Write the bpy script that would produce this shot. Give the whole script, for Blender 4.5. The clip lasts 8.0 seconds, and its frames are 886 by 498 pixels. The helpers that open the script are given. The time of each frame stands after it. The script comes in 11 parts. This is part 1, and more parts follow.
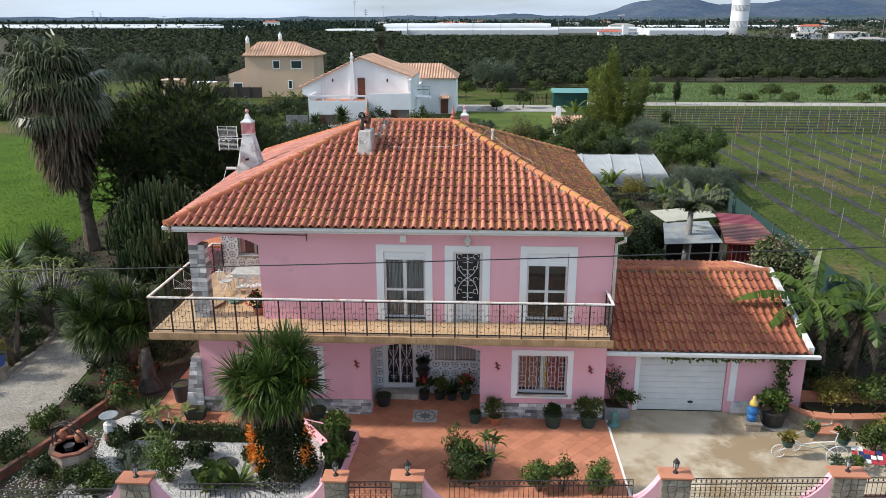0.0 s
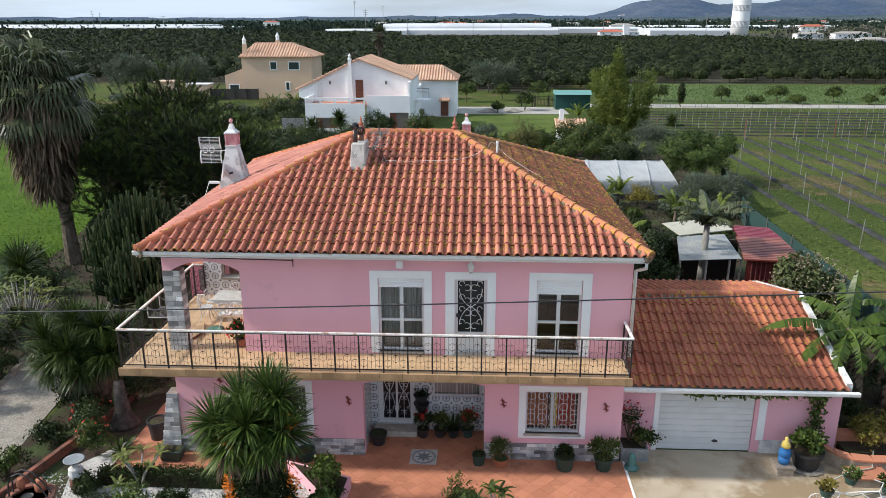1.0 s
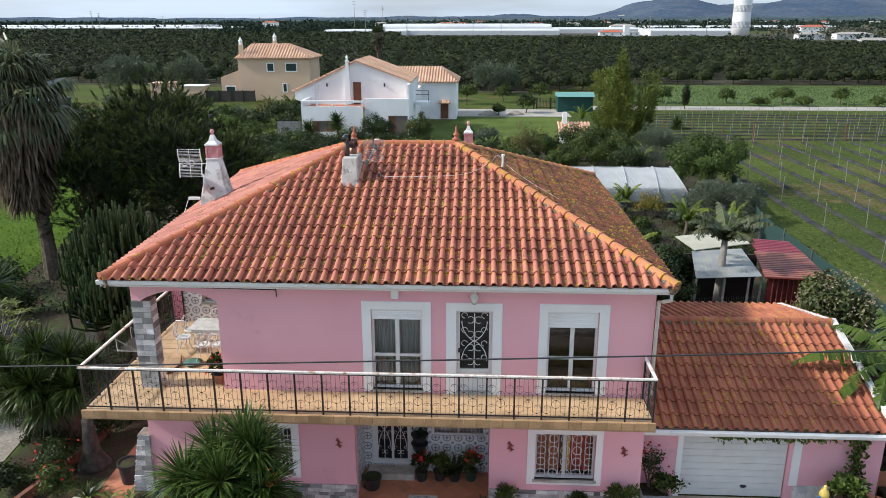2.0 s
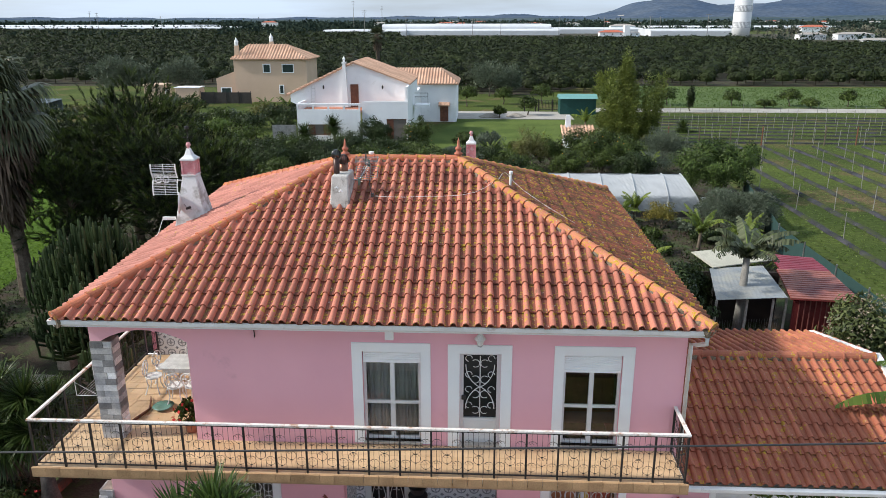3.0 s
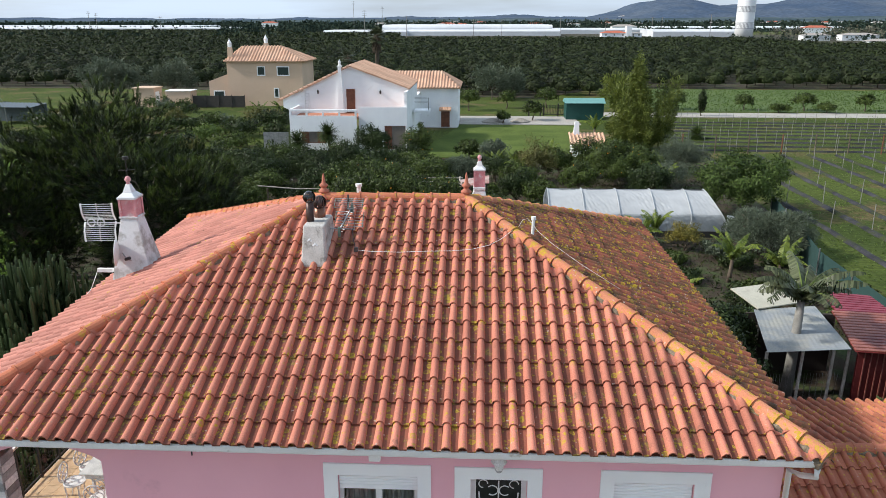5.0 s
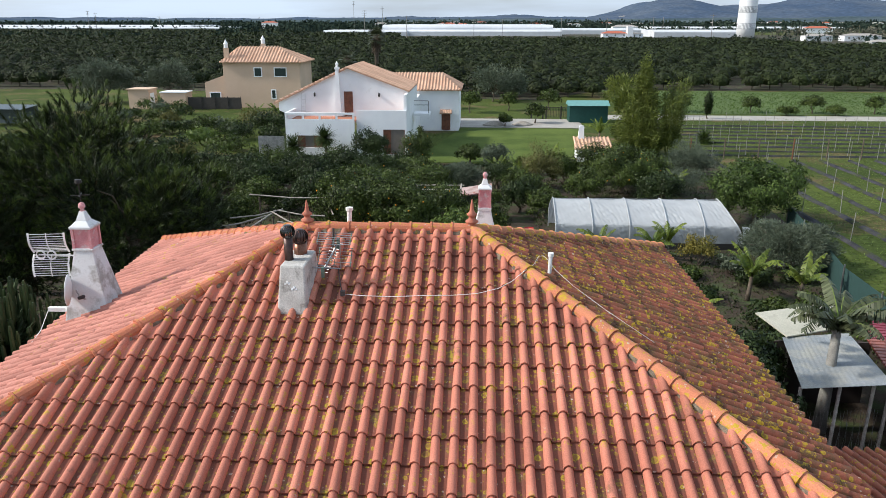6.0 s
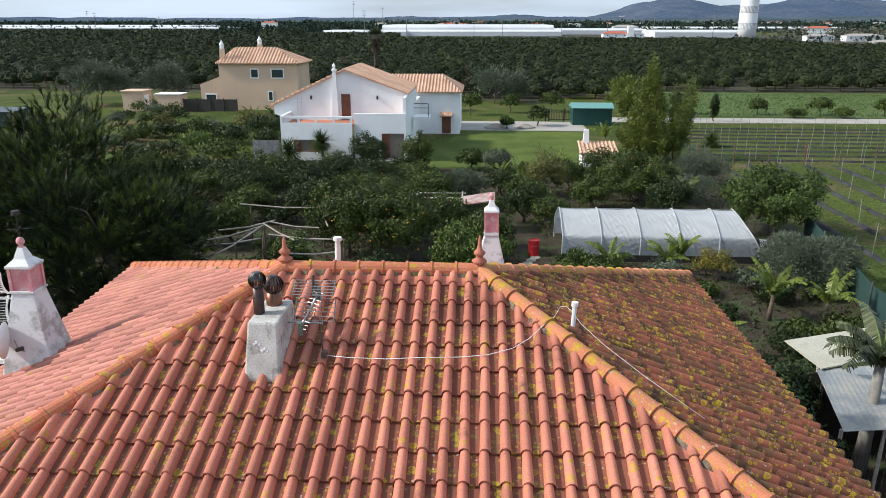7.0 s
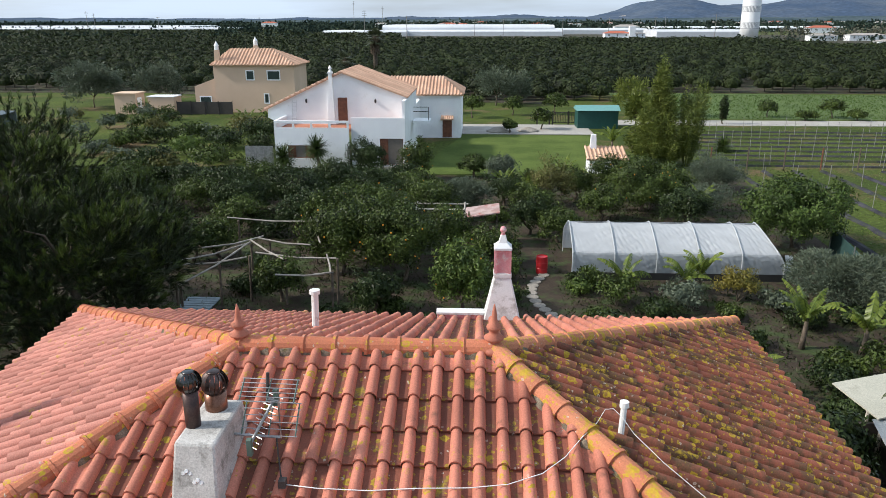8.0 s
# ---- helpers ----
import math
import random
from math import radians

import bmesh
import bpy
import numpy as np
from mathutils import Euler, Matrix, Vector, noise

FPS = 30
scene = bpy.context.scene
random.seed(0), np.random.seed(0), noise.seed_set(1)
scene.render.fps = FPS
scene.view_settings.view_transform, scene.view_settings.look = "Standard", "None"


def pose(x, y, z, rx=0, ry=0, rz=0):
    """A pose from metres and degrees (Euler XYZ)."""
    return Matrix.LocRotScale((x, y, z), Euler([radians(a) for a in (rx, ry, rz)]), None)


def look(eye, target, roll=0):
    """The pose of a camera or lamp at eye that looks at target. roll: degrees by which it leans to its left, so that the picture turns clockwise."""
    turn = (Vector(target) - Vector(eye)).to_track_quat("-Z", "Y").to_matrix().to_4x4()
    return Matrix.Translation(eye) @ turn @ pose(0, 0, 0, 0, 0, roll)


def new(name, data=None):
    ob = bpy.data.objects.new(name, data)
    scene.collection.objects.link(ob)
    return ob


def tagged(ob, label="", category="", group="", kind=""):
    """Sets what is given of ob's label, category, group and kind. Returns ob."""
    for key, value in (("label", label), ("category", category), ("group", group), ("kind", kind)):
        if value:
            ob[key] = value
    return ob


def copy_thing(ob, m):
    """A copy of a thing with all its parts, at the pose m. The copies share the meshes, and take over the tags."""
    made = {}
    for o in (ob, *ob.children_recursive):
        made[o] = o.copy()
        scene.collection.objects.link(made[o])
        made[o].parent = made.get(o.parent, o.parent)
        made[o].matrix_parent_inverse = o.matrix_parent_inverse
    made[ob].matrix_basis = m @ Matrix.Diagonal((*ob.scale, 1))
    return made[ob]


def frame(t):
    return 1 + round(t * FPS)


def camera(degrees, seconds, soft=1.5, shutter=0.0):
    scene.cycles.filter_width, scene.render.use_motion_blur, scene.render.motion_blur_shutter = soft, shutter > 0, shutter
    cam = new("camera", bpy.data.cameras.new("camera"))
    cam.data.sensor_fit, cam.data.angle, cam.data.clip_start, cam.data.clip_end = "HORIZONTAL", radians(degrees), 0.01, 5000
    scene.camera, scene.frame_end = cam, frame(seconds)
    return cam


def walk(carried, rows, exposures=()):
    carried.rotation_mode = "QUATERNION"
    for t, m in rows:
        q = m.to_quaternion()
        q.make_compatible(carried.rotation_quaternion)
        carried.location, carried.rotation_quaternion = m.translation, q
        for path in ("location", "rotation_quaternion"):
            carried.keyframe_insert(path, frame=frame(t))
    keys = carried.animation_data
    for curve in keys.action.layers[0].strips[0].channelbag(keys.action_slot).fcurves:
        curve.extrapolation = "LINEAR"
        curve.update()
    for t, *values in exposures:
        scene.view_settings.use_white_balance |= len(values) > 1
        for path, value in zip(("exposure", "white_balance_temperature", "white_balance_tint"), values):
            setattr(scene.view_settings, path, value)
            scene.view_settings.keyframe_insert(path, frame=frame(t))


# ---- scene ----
cam = camera(62.0, 8.0, soft=0.45)
PATH = [
    (0, (0.976, -20.535, 11.901), (0.881, -18.627, 11.307), -0.1),
    (0.5, (0.923, -19.518, 11.93), (0.828, -17.611, 11.336), -0.1),
    (1, (0.854, -18.366, 11.962), (0.759, -16.458, 11.368), -0.1),
    (1.5, (0.802, -17.358, 11.981), (0.707, -15.451, 11.388), -0.1),
    (3, (0.587, -14.012, 12.038), (0.494, -12.104, 11.445), -0.1),
    (3.5, (0.524, -13.012, 12.058), (0.43, -11.105, 11.465), -0.1),
    (4, (0.445, -11.852, 12.066), (0.351, -9.944, 11.473), -0.1),
    (4.5, (0.376, -10.826, 12.078), (0.282, -8.918, 11.486), -0.1),
    (6, (0.165, -7.506, 12.152), (0.071, -5.598, 11.56), -0.0),
    (6.5, (0.092, -6.475, 12.172), (-0.002, -4.567, 11.58), 0.0),
    (7, (0.019, -5.302, 12.194), (-0.075, -3.394, 11.602), -0.0),
    (7.5, (-0.049, -4.122, 12.204), (-0.143, -2.214, 11.611), -0.1),
    (8, (-0.146, -2.439, 12.203), (-0.242, -0.531, 11.611), -0.1),
]
EXPOSURE = 0.20
walk(cam, [(t, look(eye, target, roll)) for t, eye, target, roll in PATH], [(0, EXPOSURE), (8, EXPOSURE)])

# ---- light: a veiled sun from the left, almost along the front of the house, and a bright hazy sky ----
SUN_AZ, SUN_EL = 263.0, 37.0          # compass degrees from +y clockwise; elevation
world = bpy.data.worlds.new("sky")
scene.world = world
world.use_nodes = True
wn, wl = world.node_tree.nodes, world.node_tree.links
sky = wn.new("ShaderNodeTexSky")
sky.sky_type, sky.sun_disc = "NISHITA", False
sky.sun_elevation, sky.sun_rotation = radians(SUN_EL), radians(SUN_AZ)
sky.air_density, sky.dust_density, sky.ozone_density = 1.0, 2.0, 1.5
bg = wn["Background"]
bg.inputs[1].default_value = 0.122
coord = wn.new("ShaderNodeTexCoord")
stretch = wn.new("ShaderNodeMapping")
stretch.inputs["Scale"].default_value = (1.5, 1.5, 14.0)
veil = wn.new("ShaderNodeTexNoise")
veil.inputs["Scale"].default_value, veil.inputs["Detail"].default_value = 2.0, 5.0
veil_amount = wn.new("ShaderNodeMapRange")
veil_amount.inputs["From Min"].default_value, veil_amount.inputs["From Max"].default_value = 0.35, 0.65
veil_amount.inputs["To Min"].default_value, veil_amount.inputs["To Max"].default_value = 0.45, 0.85
cloud = wn.new("ShaderNodeMix")
cloud.data_type = "RGBA"
cloud.inputs["B"].default_value = (5.7, 6.9, 8.5, 1)
wl.new(coord.outputs["Generated"], stretch.inputs["Vector"])
wl.new(stretch.outputs["Vector"], veil.inputs["Vector"])
wl.new(veil.outputs["Fac"], veil_amount.inputs["Value"])
wl.new(veil_amount.outputs["Result"], cloud.inputs["Factor"])
wl.new(sky.outputs["Color"], cloud.inputs["A"])
wl.new(cloud.outputs["Result"], bg.inputs[0])
sun = new("sun", bpy.data.lights.new("sun", "SUN"))
sun.data.energy, sun.data.angle, sun.data.color = 4.1, radians(3.5), (1.0, 0.95, 0.88)
az, el = radians(SUN_AZ), radians(SUN_EL)
to_sun = Vector((math.sin(az) * math.cos(el), math.cos(az) * math.cos(el), math.sin(el)))
sun.matrix_world = look(to_sun * 60, (0, 0, 0))


# ---- materials ----
def tree_of(name):
    m = bpy.data.materials.new(name)
    m.use_nodes = True
    nodes = m.node_tree.nodes
    return m, nodes, m.node_tree.links, nodes["Principled BSDF"]


def rgb(c):
    return (c[0], c[1], c[2], 1)


def surface(name, a, b, rough=0.8, scale=1.5, grain=40.0, bump=0.2, vary=0.0, metal=0.0, spec=0.35, stain=None, stain_at=0.62, stain_scale=0.6, grain_amount=0.25, bump_dist=0.01):
    """A surface of two colours at a large scale, with finer grain, pieces that differ from one another, and stains."""
    m, n, k, p = tree_of(name)
    geo = n.new("ShaderNodeNewGeometry")
    big = n.new("ShaderNodeTexNoise")
    big.inputs["Scale"].default_value, big.inputs["Detail"].default_value = scale, 5
    fine = n.new("ShaderNodeTexNoise")
    fine.inputs["Scale"].default_value, fine.inputs["Detail"].default_value = grain, 4
    k.new(geo.outputs["Position"], big.inputs["Vector"])
    k.new(geo.outputs["Position"], fine.inputs["Vector"])
    ramp = n.new("ShaderNodeValToRGB")
    ramp.color_ramp.elements[0].position, ramp.color_ramp.elements[1].position = 0.35, 0.65
    ramp.color_ramp.elements[0].color, ramp.color_ramp.elements[1].color = rgb(a), rgb(b)
    k.new(big.outputs["Fac"], ramp.inputs["Fac"])
    colour = ramp.outputs["Color"]
    if stain:
        spot = n.new("ShaderNodeTexNoise")
        spot.inputs["Scale"].default_value, spot.inputs["Detail"].default_value, spot.inputs["Roughness"].default_value = stain_scale, 8, 0.7
        k.new(geo.outputs["Position"], spot.inputs["Vector"])
        edge = n.new("ShaderNodeMapRange")
        edge.inputs["From Min"].default_value, edge.inputs["From Max"].default_value = stain_at - 0.06, stain_at + 0.06
        k.new(spot.outputs["Fac"], edge.inputs["Value"])
        mix = n.new("ShaderNodeMix")
        mix.data_type = "RGBA"
        k.new(edge.outputs["Result"], mix.inputs["Factor"])
        k.new(colour, mix.inputs["A"])
        mix.inputs["B"].default_value = rgb(stain)
        colour = mix.outputs["Result"]
    value = n.new("ShaderNodeMapRange")
    value.inputs["From Min"].default_value, value.inputs["From Max"].default_value = 0.25, 0.75
    value.inputs["To Min"].default_value, value.inputs["To Max"].default_value = 1 - grain_amount, 1 + grain_amount
    k.new(fine.outputs["Fac"], value.inputs["Value"])
    level = value.outputs["Result"]
    if vary:
        info = n.new("ShaderNodeObjectInfo")
        add = n.new("ShaderNodeMath")
        add.operation = "ADD"
        k.new(info.outputs["Random"], add.inputs[0])
        k.new(geo.outputs["Random Per Island"], add.inputs[1])
        fract = n.new("ShaderNodeMath")
        fract.operation = "FRACT"
        k.new(add.outputs[0], fract.inputs[0])
        shift = n.new("ShaderNodeMapRange")
        shift.inputs["To Min"].default_value, shift.inputs["To Max"].default_value = 1 - vary, 1 + vary
        k.new(fract.outputs[0], shift.inputs["Value"])
        times = n.new("ShaderNodeMath")
        times.operation = "MULTIPLY"
        k.new(level, times.inputs[0])
        k.new(shift.outputs["Result"], times.inputs[1])
        level = times.outputs[0]
    scaled = n.new("ShaderNodeVectorMath")
    scaled.operation = "SCALE"
    k.new(colour, scaled.inputs[0])
    k.new(level, scaled.inputs["Scale"])
    k.new(scaled.outputs["Vector"], p.inputs["Base Color"])
    p.inputs["Roughness"].default_value, p.inputs["Metallic"].default_value = rough, metal
    p.inputs["Specular IOR Level"].default_value = spec
    if bump:
        b_node = n.new("ShaderNodeBump")
        b_node.inputs["Strength"].default_value, b_node.inputs["Distance"].default_value = bump, bump_dist
        k.new(fine.outputs["Fac"], b_node.inputs["Height"])
        k.new(b_node.outputs["Normal"], p.inputs["Normal"])
    return m


def leafage(name, a, b, rough=0.5, through_light=0.17, scale=0.7):
    """Leaves: each leaf its own shade between two greens, some light passing through."""
    m, n, k, p = tree_of(name)
    geo = n.new("ShaderNodeNewGeometry")
    big = n.new("ShaderNodeTexNoise")
    big.inputs["Scale"].default_value = scale
    k.new(geo.outputs["Position"], big.inputs["Vector"])
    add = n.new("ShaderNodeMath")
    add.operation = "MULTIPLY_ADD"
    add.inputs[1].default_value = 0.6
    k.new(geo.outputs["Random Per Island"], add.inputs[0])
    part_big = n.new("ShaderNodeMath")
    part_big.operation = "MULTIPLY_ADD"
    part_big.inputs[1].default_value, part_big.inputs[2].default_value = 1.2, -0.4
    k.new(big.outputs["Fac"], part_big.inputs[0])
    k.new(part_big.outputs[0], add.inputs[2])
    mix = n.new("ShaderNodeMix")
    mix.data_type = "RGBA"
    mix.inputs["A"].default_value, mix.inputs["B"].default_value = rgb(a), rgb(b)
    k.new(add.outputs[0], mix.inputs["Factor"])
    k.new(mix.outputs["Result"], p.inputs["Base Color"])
    p.inputs["Roughness"].default_value = rough
    p.inputs["Specular IOR Level"].default_value = 0.22
    if through_light:
        tr = n.new("ShaderNodeBsdfTranslucent")
        k.new(mix.outputs["Result"], tr.inputs["Color"])
        both = n.new("ShaderNodeMixShader")
        both.inputs[0].default_value = through_light
        k.new(p.outputs[0], both.inputs[1])
        k.new(tr.outputs[0], both.inputs[2])
        k.new(both.outputs[0], n["Material Output"].inputs["Surface"])
    return m


def roof_clay(name, a, b, lichen=0.5, grime=(0.16, 0.075, 0.05), grime_at=0.66, crust=((0.31, 0.19, 0.010), (0.54, 0.385, 0.032))):
    """Clay roof tile, with dark grime, pale crust and yellow lichen in rings and spots of two sizes."""
    m = surface(name, a, b, rough=0.8, scale=0.9, grain=55, bump=0.35, vary=0.17, spec=0.3, stain=grime, stain_at=grime_at, stain_scale=2.6, grain_amount=0.2)
    n, k = m.node_tree.nodes, m.node_tree.links
    p = n["Principled BSDF"]
    colour = p.inputs["Base Color"].links[0].from_socket
    geo = n.new("ShaderNodeNewGeometry")
    at = geo.outputs["Position"]

    def calc(op, x, y):
        q = n.new("ShaderNodeMath")
        q.operation = op
        for i, v in enumerate((x, y)):
            if isinstance(v, (int, float)):
                q.inputs[i].default_value = v
            else:
                k.new(v, q.inputs[i])
        return q.outputs[0]

    for scale, amount in ((11.0, 0.075), (48.0, 0.024)):
        warp = n.new("ShaderNodeTexNoise")
        warp.inputs["Scale"].default_value, warp.inputs["Detail"].default_value = scale, 3
        k.new(geo.outputs["Position"], warp.inputs["Vector"])
        bend = n.new("ShaderNodeVectorMath")
        bend.operation = "MULTIPLY_ADD"
        bend.inputs[1].default_value = (amount, amount, amount)
        k.new(warp.outputs["Color"], bend.inputs[0])
        k.new(at, bend.inputs[2])
        at = bend.outputs[0]
    where = n.new("ShaderNodeTexNoise")
    where.inputs["Scale"].default_value, where.inputs["Detail"].default_value, where.inputs["Roughness"].default_value = 0.9, 6, 0.65
    k.new(geo.outputs["Position"], where.inputs["Vector"])
    near = n.new("ShaderNodeMapRange")
    near.inputs["From Min"].default_value, near.inputs["From Max"].default_value = 0.56 - 0.16 * lichen, 0.62 - 0.12 * lichen
    k.new(where.outputs["Fac"], near.inputs["Value"])
    tone = n.new("ShaderNodeMix")
    tone.data_type = "RGBA"
    tone.inputs["A"].default_value, tone.inputs["B"].default_value = rgb(crust[0]), rgb(crust[1])
    k.new(warp.outputs["Fac"], tone.inputs["Factor"])
    crumb = n.new("ShaderNodeTexNoise")
    crumb.inputs["Scale"].default_value, crumb.inputs["Detail"].default_value, crumb.inputs["Roughness"].default_value = 26, 4, 0.7
    k.new(geo.outputs["Position"], crumb.inputs["Vector"])
    broken = n.new("ShaderNodeMapRange")
    broken.inputs["From Min"].default_value, broken.inputs["From Max"].default_value = 0.43 - 0.08 * lichen, 0.53 - 0.08 * lichen
    k.new(crumb.outputs["Fac"], broken.inputs["Value"])
    for scale, share, tint in ((7.0, 0.30 + 0.22 * lichen, None), (17.0, 0.20 + 0.24 * lichen, None), (24.0, 0.02 + 0.03 * lichen, (0.46, 0.40, 0.33, 1))):
        cell = n.new("ShaderNodeTexVoronoi")
        cell.inputs["Scale"].default_value = scale
        k.new(at, cell.inputs["Vector"])
        pick = n.new("ShaderNodeSeparateColor")
        k.new(cell.outputs["Color"], pick.inputs["Color"])
        wide = calc("MULTIPLY_ADD", pick.outputs["Green"], 0.8)
        wide.node.inputs[2].default_value = 0.4
        ring = n.new("ShaderNodeValToRGB")
        el = ring.color_ramp.elements
        el[0].position, el[0].color = 0.0, (0.55, 0.55, 0.55, 1)
        el[1].position, el[1].color = 0.37, (0, 0, 0, 1)
        for stop, v in ((0.20, 0.35), (0.25, 0.95), (0.335, 0.95)):
            e = el.new(stop)
            e.color = (v, v, v, 1)
        k.new(calc("DIVIDE", cell.outputs["Distance"], wide), ring.inputs["Fac"])
        f = calc("MULTIPLY", calc("MULTIPLY", ring.outputs["Color"], calc("LESS_THAN", pick.outputs["Red"], share)), calc("MULTIPLY", near.outputs["Result"], broken.outputs["Result"]))
        mix = n.new("ShaderNodeMix")
        mix.data_type = "RGBA"
        k.new(f, mix.inputs["Factor"])
        k.new(colour, mix.inputs["A"])
        if tint:
            mix.inputs["B"].default_value = tint
        else:
            k.new(tone.outputs["Result"], mix.inputs["B"])
        colour = mix.outputs["Result"]
    if lichen >= 1.3:
        crumbs = n.new("ShaderNodeTexNoise")
        crumbs.inputs["Scale"].default_value, crumbs.inputs["Detail"].default_value, crumbs.inputs["Roughness"].default_value = 2.6, 9, 0.72
        k.new(geo.outputs["Position"], crumbs.inputs["Vector"])
        where_crust = n.new("ShaderNodeMapRange")
        where_crust.inputs["From Min"].default_value, where_crust.inputs["From Max"].default_value = 0.60 - 0.06 * (lichen - 1.3), 0.66 - 0.06 * (lichen - 1.3)
        where_crust.inputs["To Max"].default_value = 0.85
        k.new(crumbs.outputs["Fac"], where_crust.inputs["Value"])
        mix = n.new("ShaderNodeMix")
        mix.data_type = "RGBA"
        k.new(where_crust.outputs["Result"], mix.inputs["Factor"])
        k.new(colour, mix.inputs["A"])
        k.new(tone.outputs["Result"], mix.inputs["B"])
        colour = mix.outputs["Result"]
    k.new(colour, p.inputs["Base Color"])
    return m


def plain(name, c, rough=0.5, metal=0.0, spec=0.4):
    return surface(name, [x * 0.92 for x in c], [min(1, x * 1.06) for x in c], rough=rough, metal=metal, spec=spec, scale=3.0, grain=90, bump=0.08, grain_amount=0.08)


def clear_glass(name):
    m, n, k, p = tree_of(name)
    p.inputs["Base Color"].default_value = (0.92, 0.95, 0.95, 1)
    p.inputs["Roughness"].default_value = 0.02
    p.inputs["Transmission Weight"].default_value = 1.0
    p.inputs["IOR"].default_value = 1.45
    return m


def azulejo(name):
    """White wall tiles with a painted dark flower in a net, 0.15 m."""
    m, n, k, p = tree_of(name)
    geo = n.new("ShaderNodeNewGeometry")
    sep = n.new("ShaderNodeSeparateXYZ")
    k.new(geo.outputs["Position"], sep.inputs[0])

    def calc(op, a, b=None, c=None):
        q = n.new("ShaderNodeMath")
        q.operation = op
        for i, v in enumerate((a, b, c)):
            if v is None:
                continue
            if isinstance(v, (int, float)):
                q.inputs[i].default_value = v
            else:
                k.new(v, q.inputs[i])
        return q.outputs[0]
    flat = calc("ADD", sep.outputs["X"], sep.outputs["Y"])
    u = calc("ABSOLUTE", calc("SUBTRACT", calc("FRACT", calc("MULTIPLY", flat, 3.2)), 0.5))
    v = calc("ABSOLUTE", calc("SUBTRACT", calc("FRACT", calc("MULTIPLY", sep.outputs["Z"], 3.2)), 0.5))
    d = calc("SQRT", calc("ADD", calc("MULTIPLY", u, u), calc("MULTIPLY", v, v)))
    ringed = calc("LESS_THAN", calc("ABSOLUTE", calc("SUBTRACT", d, 0.33)), 0.05)
    star = calc("LESS_THAN", calc("MULTIPLY", u, v), 0.006)
    star = calc("MULTIPLY", star, calc("LESS_THAN", d, 0.27))
    corner = calc("GREATER_THAN", calc("ADD", u, v), 0.84)
    ink = calc("MINIMUM", calc("ADD", calc("ADD", ringed, star), corner), 1.0)
    noise_tex = n.new("ShaderNodeTexNoise")
    noise_tex.inputs["Scale"].default_value = 22
    k.new(geo.outputs["Position"], noise_tex.inputs["Vector"])
    ink = calc("MULTIPLY", ink, calc("MULTIPLY_ADD", noise_tex.outputs["Fac"], 1.2, 0.1))
    mix = n.new("ShaderNodeMix")
    mix.data_type = "RGBA"
    mix.inputs["A"].default_value, mix.inputs["B"].default_value = (0.66, 0.68, 0.7, 1), (0.08, 0.09, 0.12, 1)
    k.new(ink, mix.inputs["Factor"])
    k.new(mix.outputs["Result"], p.inputs["Base Color"])
    p.inputs["Roughness"].default_value = 0.2
    return m


PINK = surface("pink_render", (0.77, 0.405, 0.470), (0.83, 0.447, 0.510), rough=0.9, scale=0.5, grain=120, bump=0.12, grain_amount=0.05, stain=(0.68, 0.36, 0.41), stain_at=0.66, stain_scale=0.9)
WHITE = surface("white_paint", (0.80, 0.81, 0.82), (0.86, 0.87, 0.87), rough=0.75, scale=0.8, grain=90, bump=0.08, grain_amount=0.05, stain=(0.63, 0.63, 0.60), stain_at=0.68, stain_scale=1.1)
WHITEWASH = surface("whitewash", (0.66, 0.67, 0.67), (0.76, 0.77, 0.77), rough=0.9, scale=0.9, grain=50, bump=0.2, stain=(0.38, 0.37, 0.345), stain_at=0.55, stain_scale=1.8, grain_amount=0.08)
DIRTY_CEMENT = surface("dirty_cement", (0.40, 0.38, 0.35), (0.55, 0.53, 0.50), rough=0.95, scale=3, grain=60, bump=0.4, stain=(0.22, 0.21, 0.19), stain_at=0.58, stain_scale=4)
CREAM = surface("cream_render", (0.58, 0.42, 0.30), (0.63, 0.46, 0.335), rough=0.9, scale=0.4, grain=60, bump=0.1, grain_amount=0.05)
CLAY = roof_clay("clay_tile", (0.42, 0.148, 0.098), (0.52, 0.196, 0.132), 0.62)
# Pan clay: moss and lichen, with base darkened for shade between the rolls.
CLAY_PAN = roof_clay("mossy_shaded_pan", (0.15, 0.052, 0.034), (0.23, 0.080, 0.050), 1.35, (0.13, 0.085, 0.05), 0.60, crust=((0.23, 0.16, 0.014), (0.44, 0.335, 0.035)))
# East slope copy: shade put into darker clay, with heavier lichen and grime.
CLAY_SIDE = roof_clay("shaded_lichen_tile", (0.22, 0.070, 0.042), (0.33, 0.104, 0.062), 1.5, (0.13, 0.068, 0.036), 0.5)
CLAY_OLD = roof_clay("weathered_clay_tile", (0.31, 0.104, 0.060), (0.40, 0.140, 0.080), 0.85)
CLAY_HIP = roof_clay("sound_hip_clay", (0.40, 0.125, 0.066), (0.48, 0.165, 0.088), 1.0)
# West slope copy: paler, pinker clay that puts sunlight into the colour.
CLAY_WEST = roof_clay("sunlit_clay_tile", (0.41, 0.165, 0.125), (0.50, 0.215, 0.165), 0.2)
CLAY_CAP = roof_clay("ridge_clay", (0.45, 0.160, 0.085), (0.56, 0.225, 0.120), 2.2)
CLAY_PALE = surface("pale_clay_tile", (0.50, 0.30, 0.20), (0.60, 0.38, 0.26), rough=0.85, scale=0.6, grain=30, vary=0.15, bump=0.2)
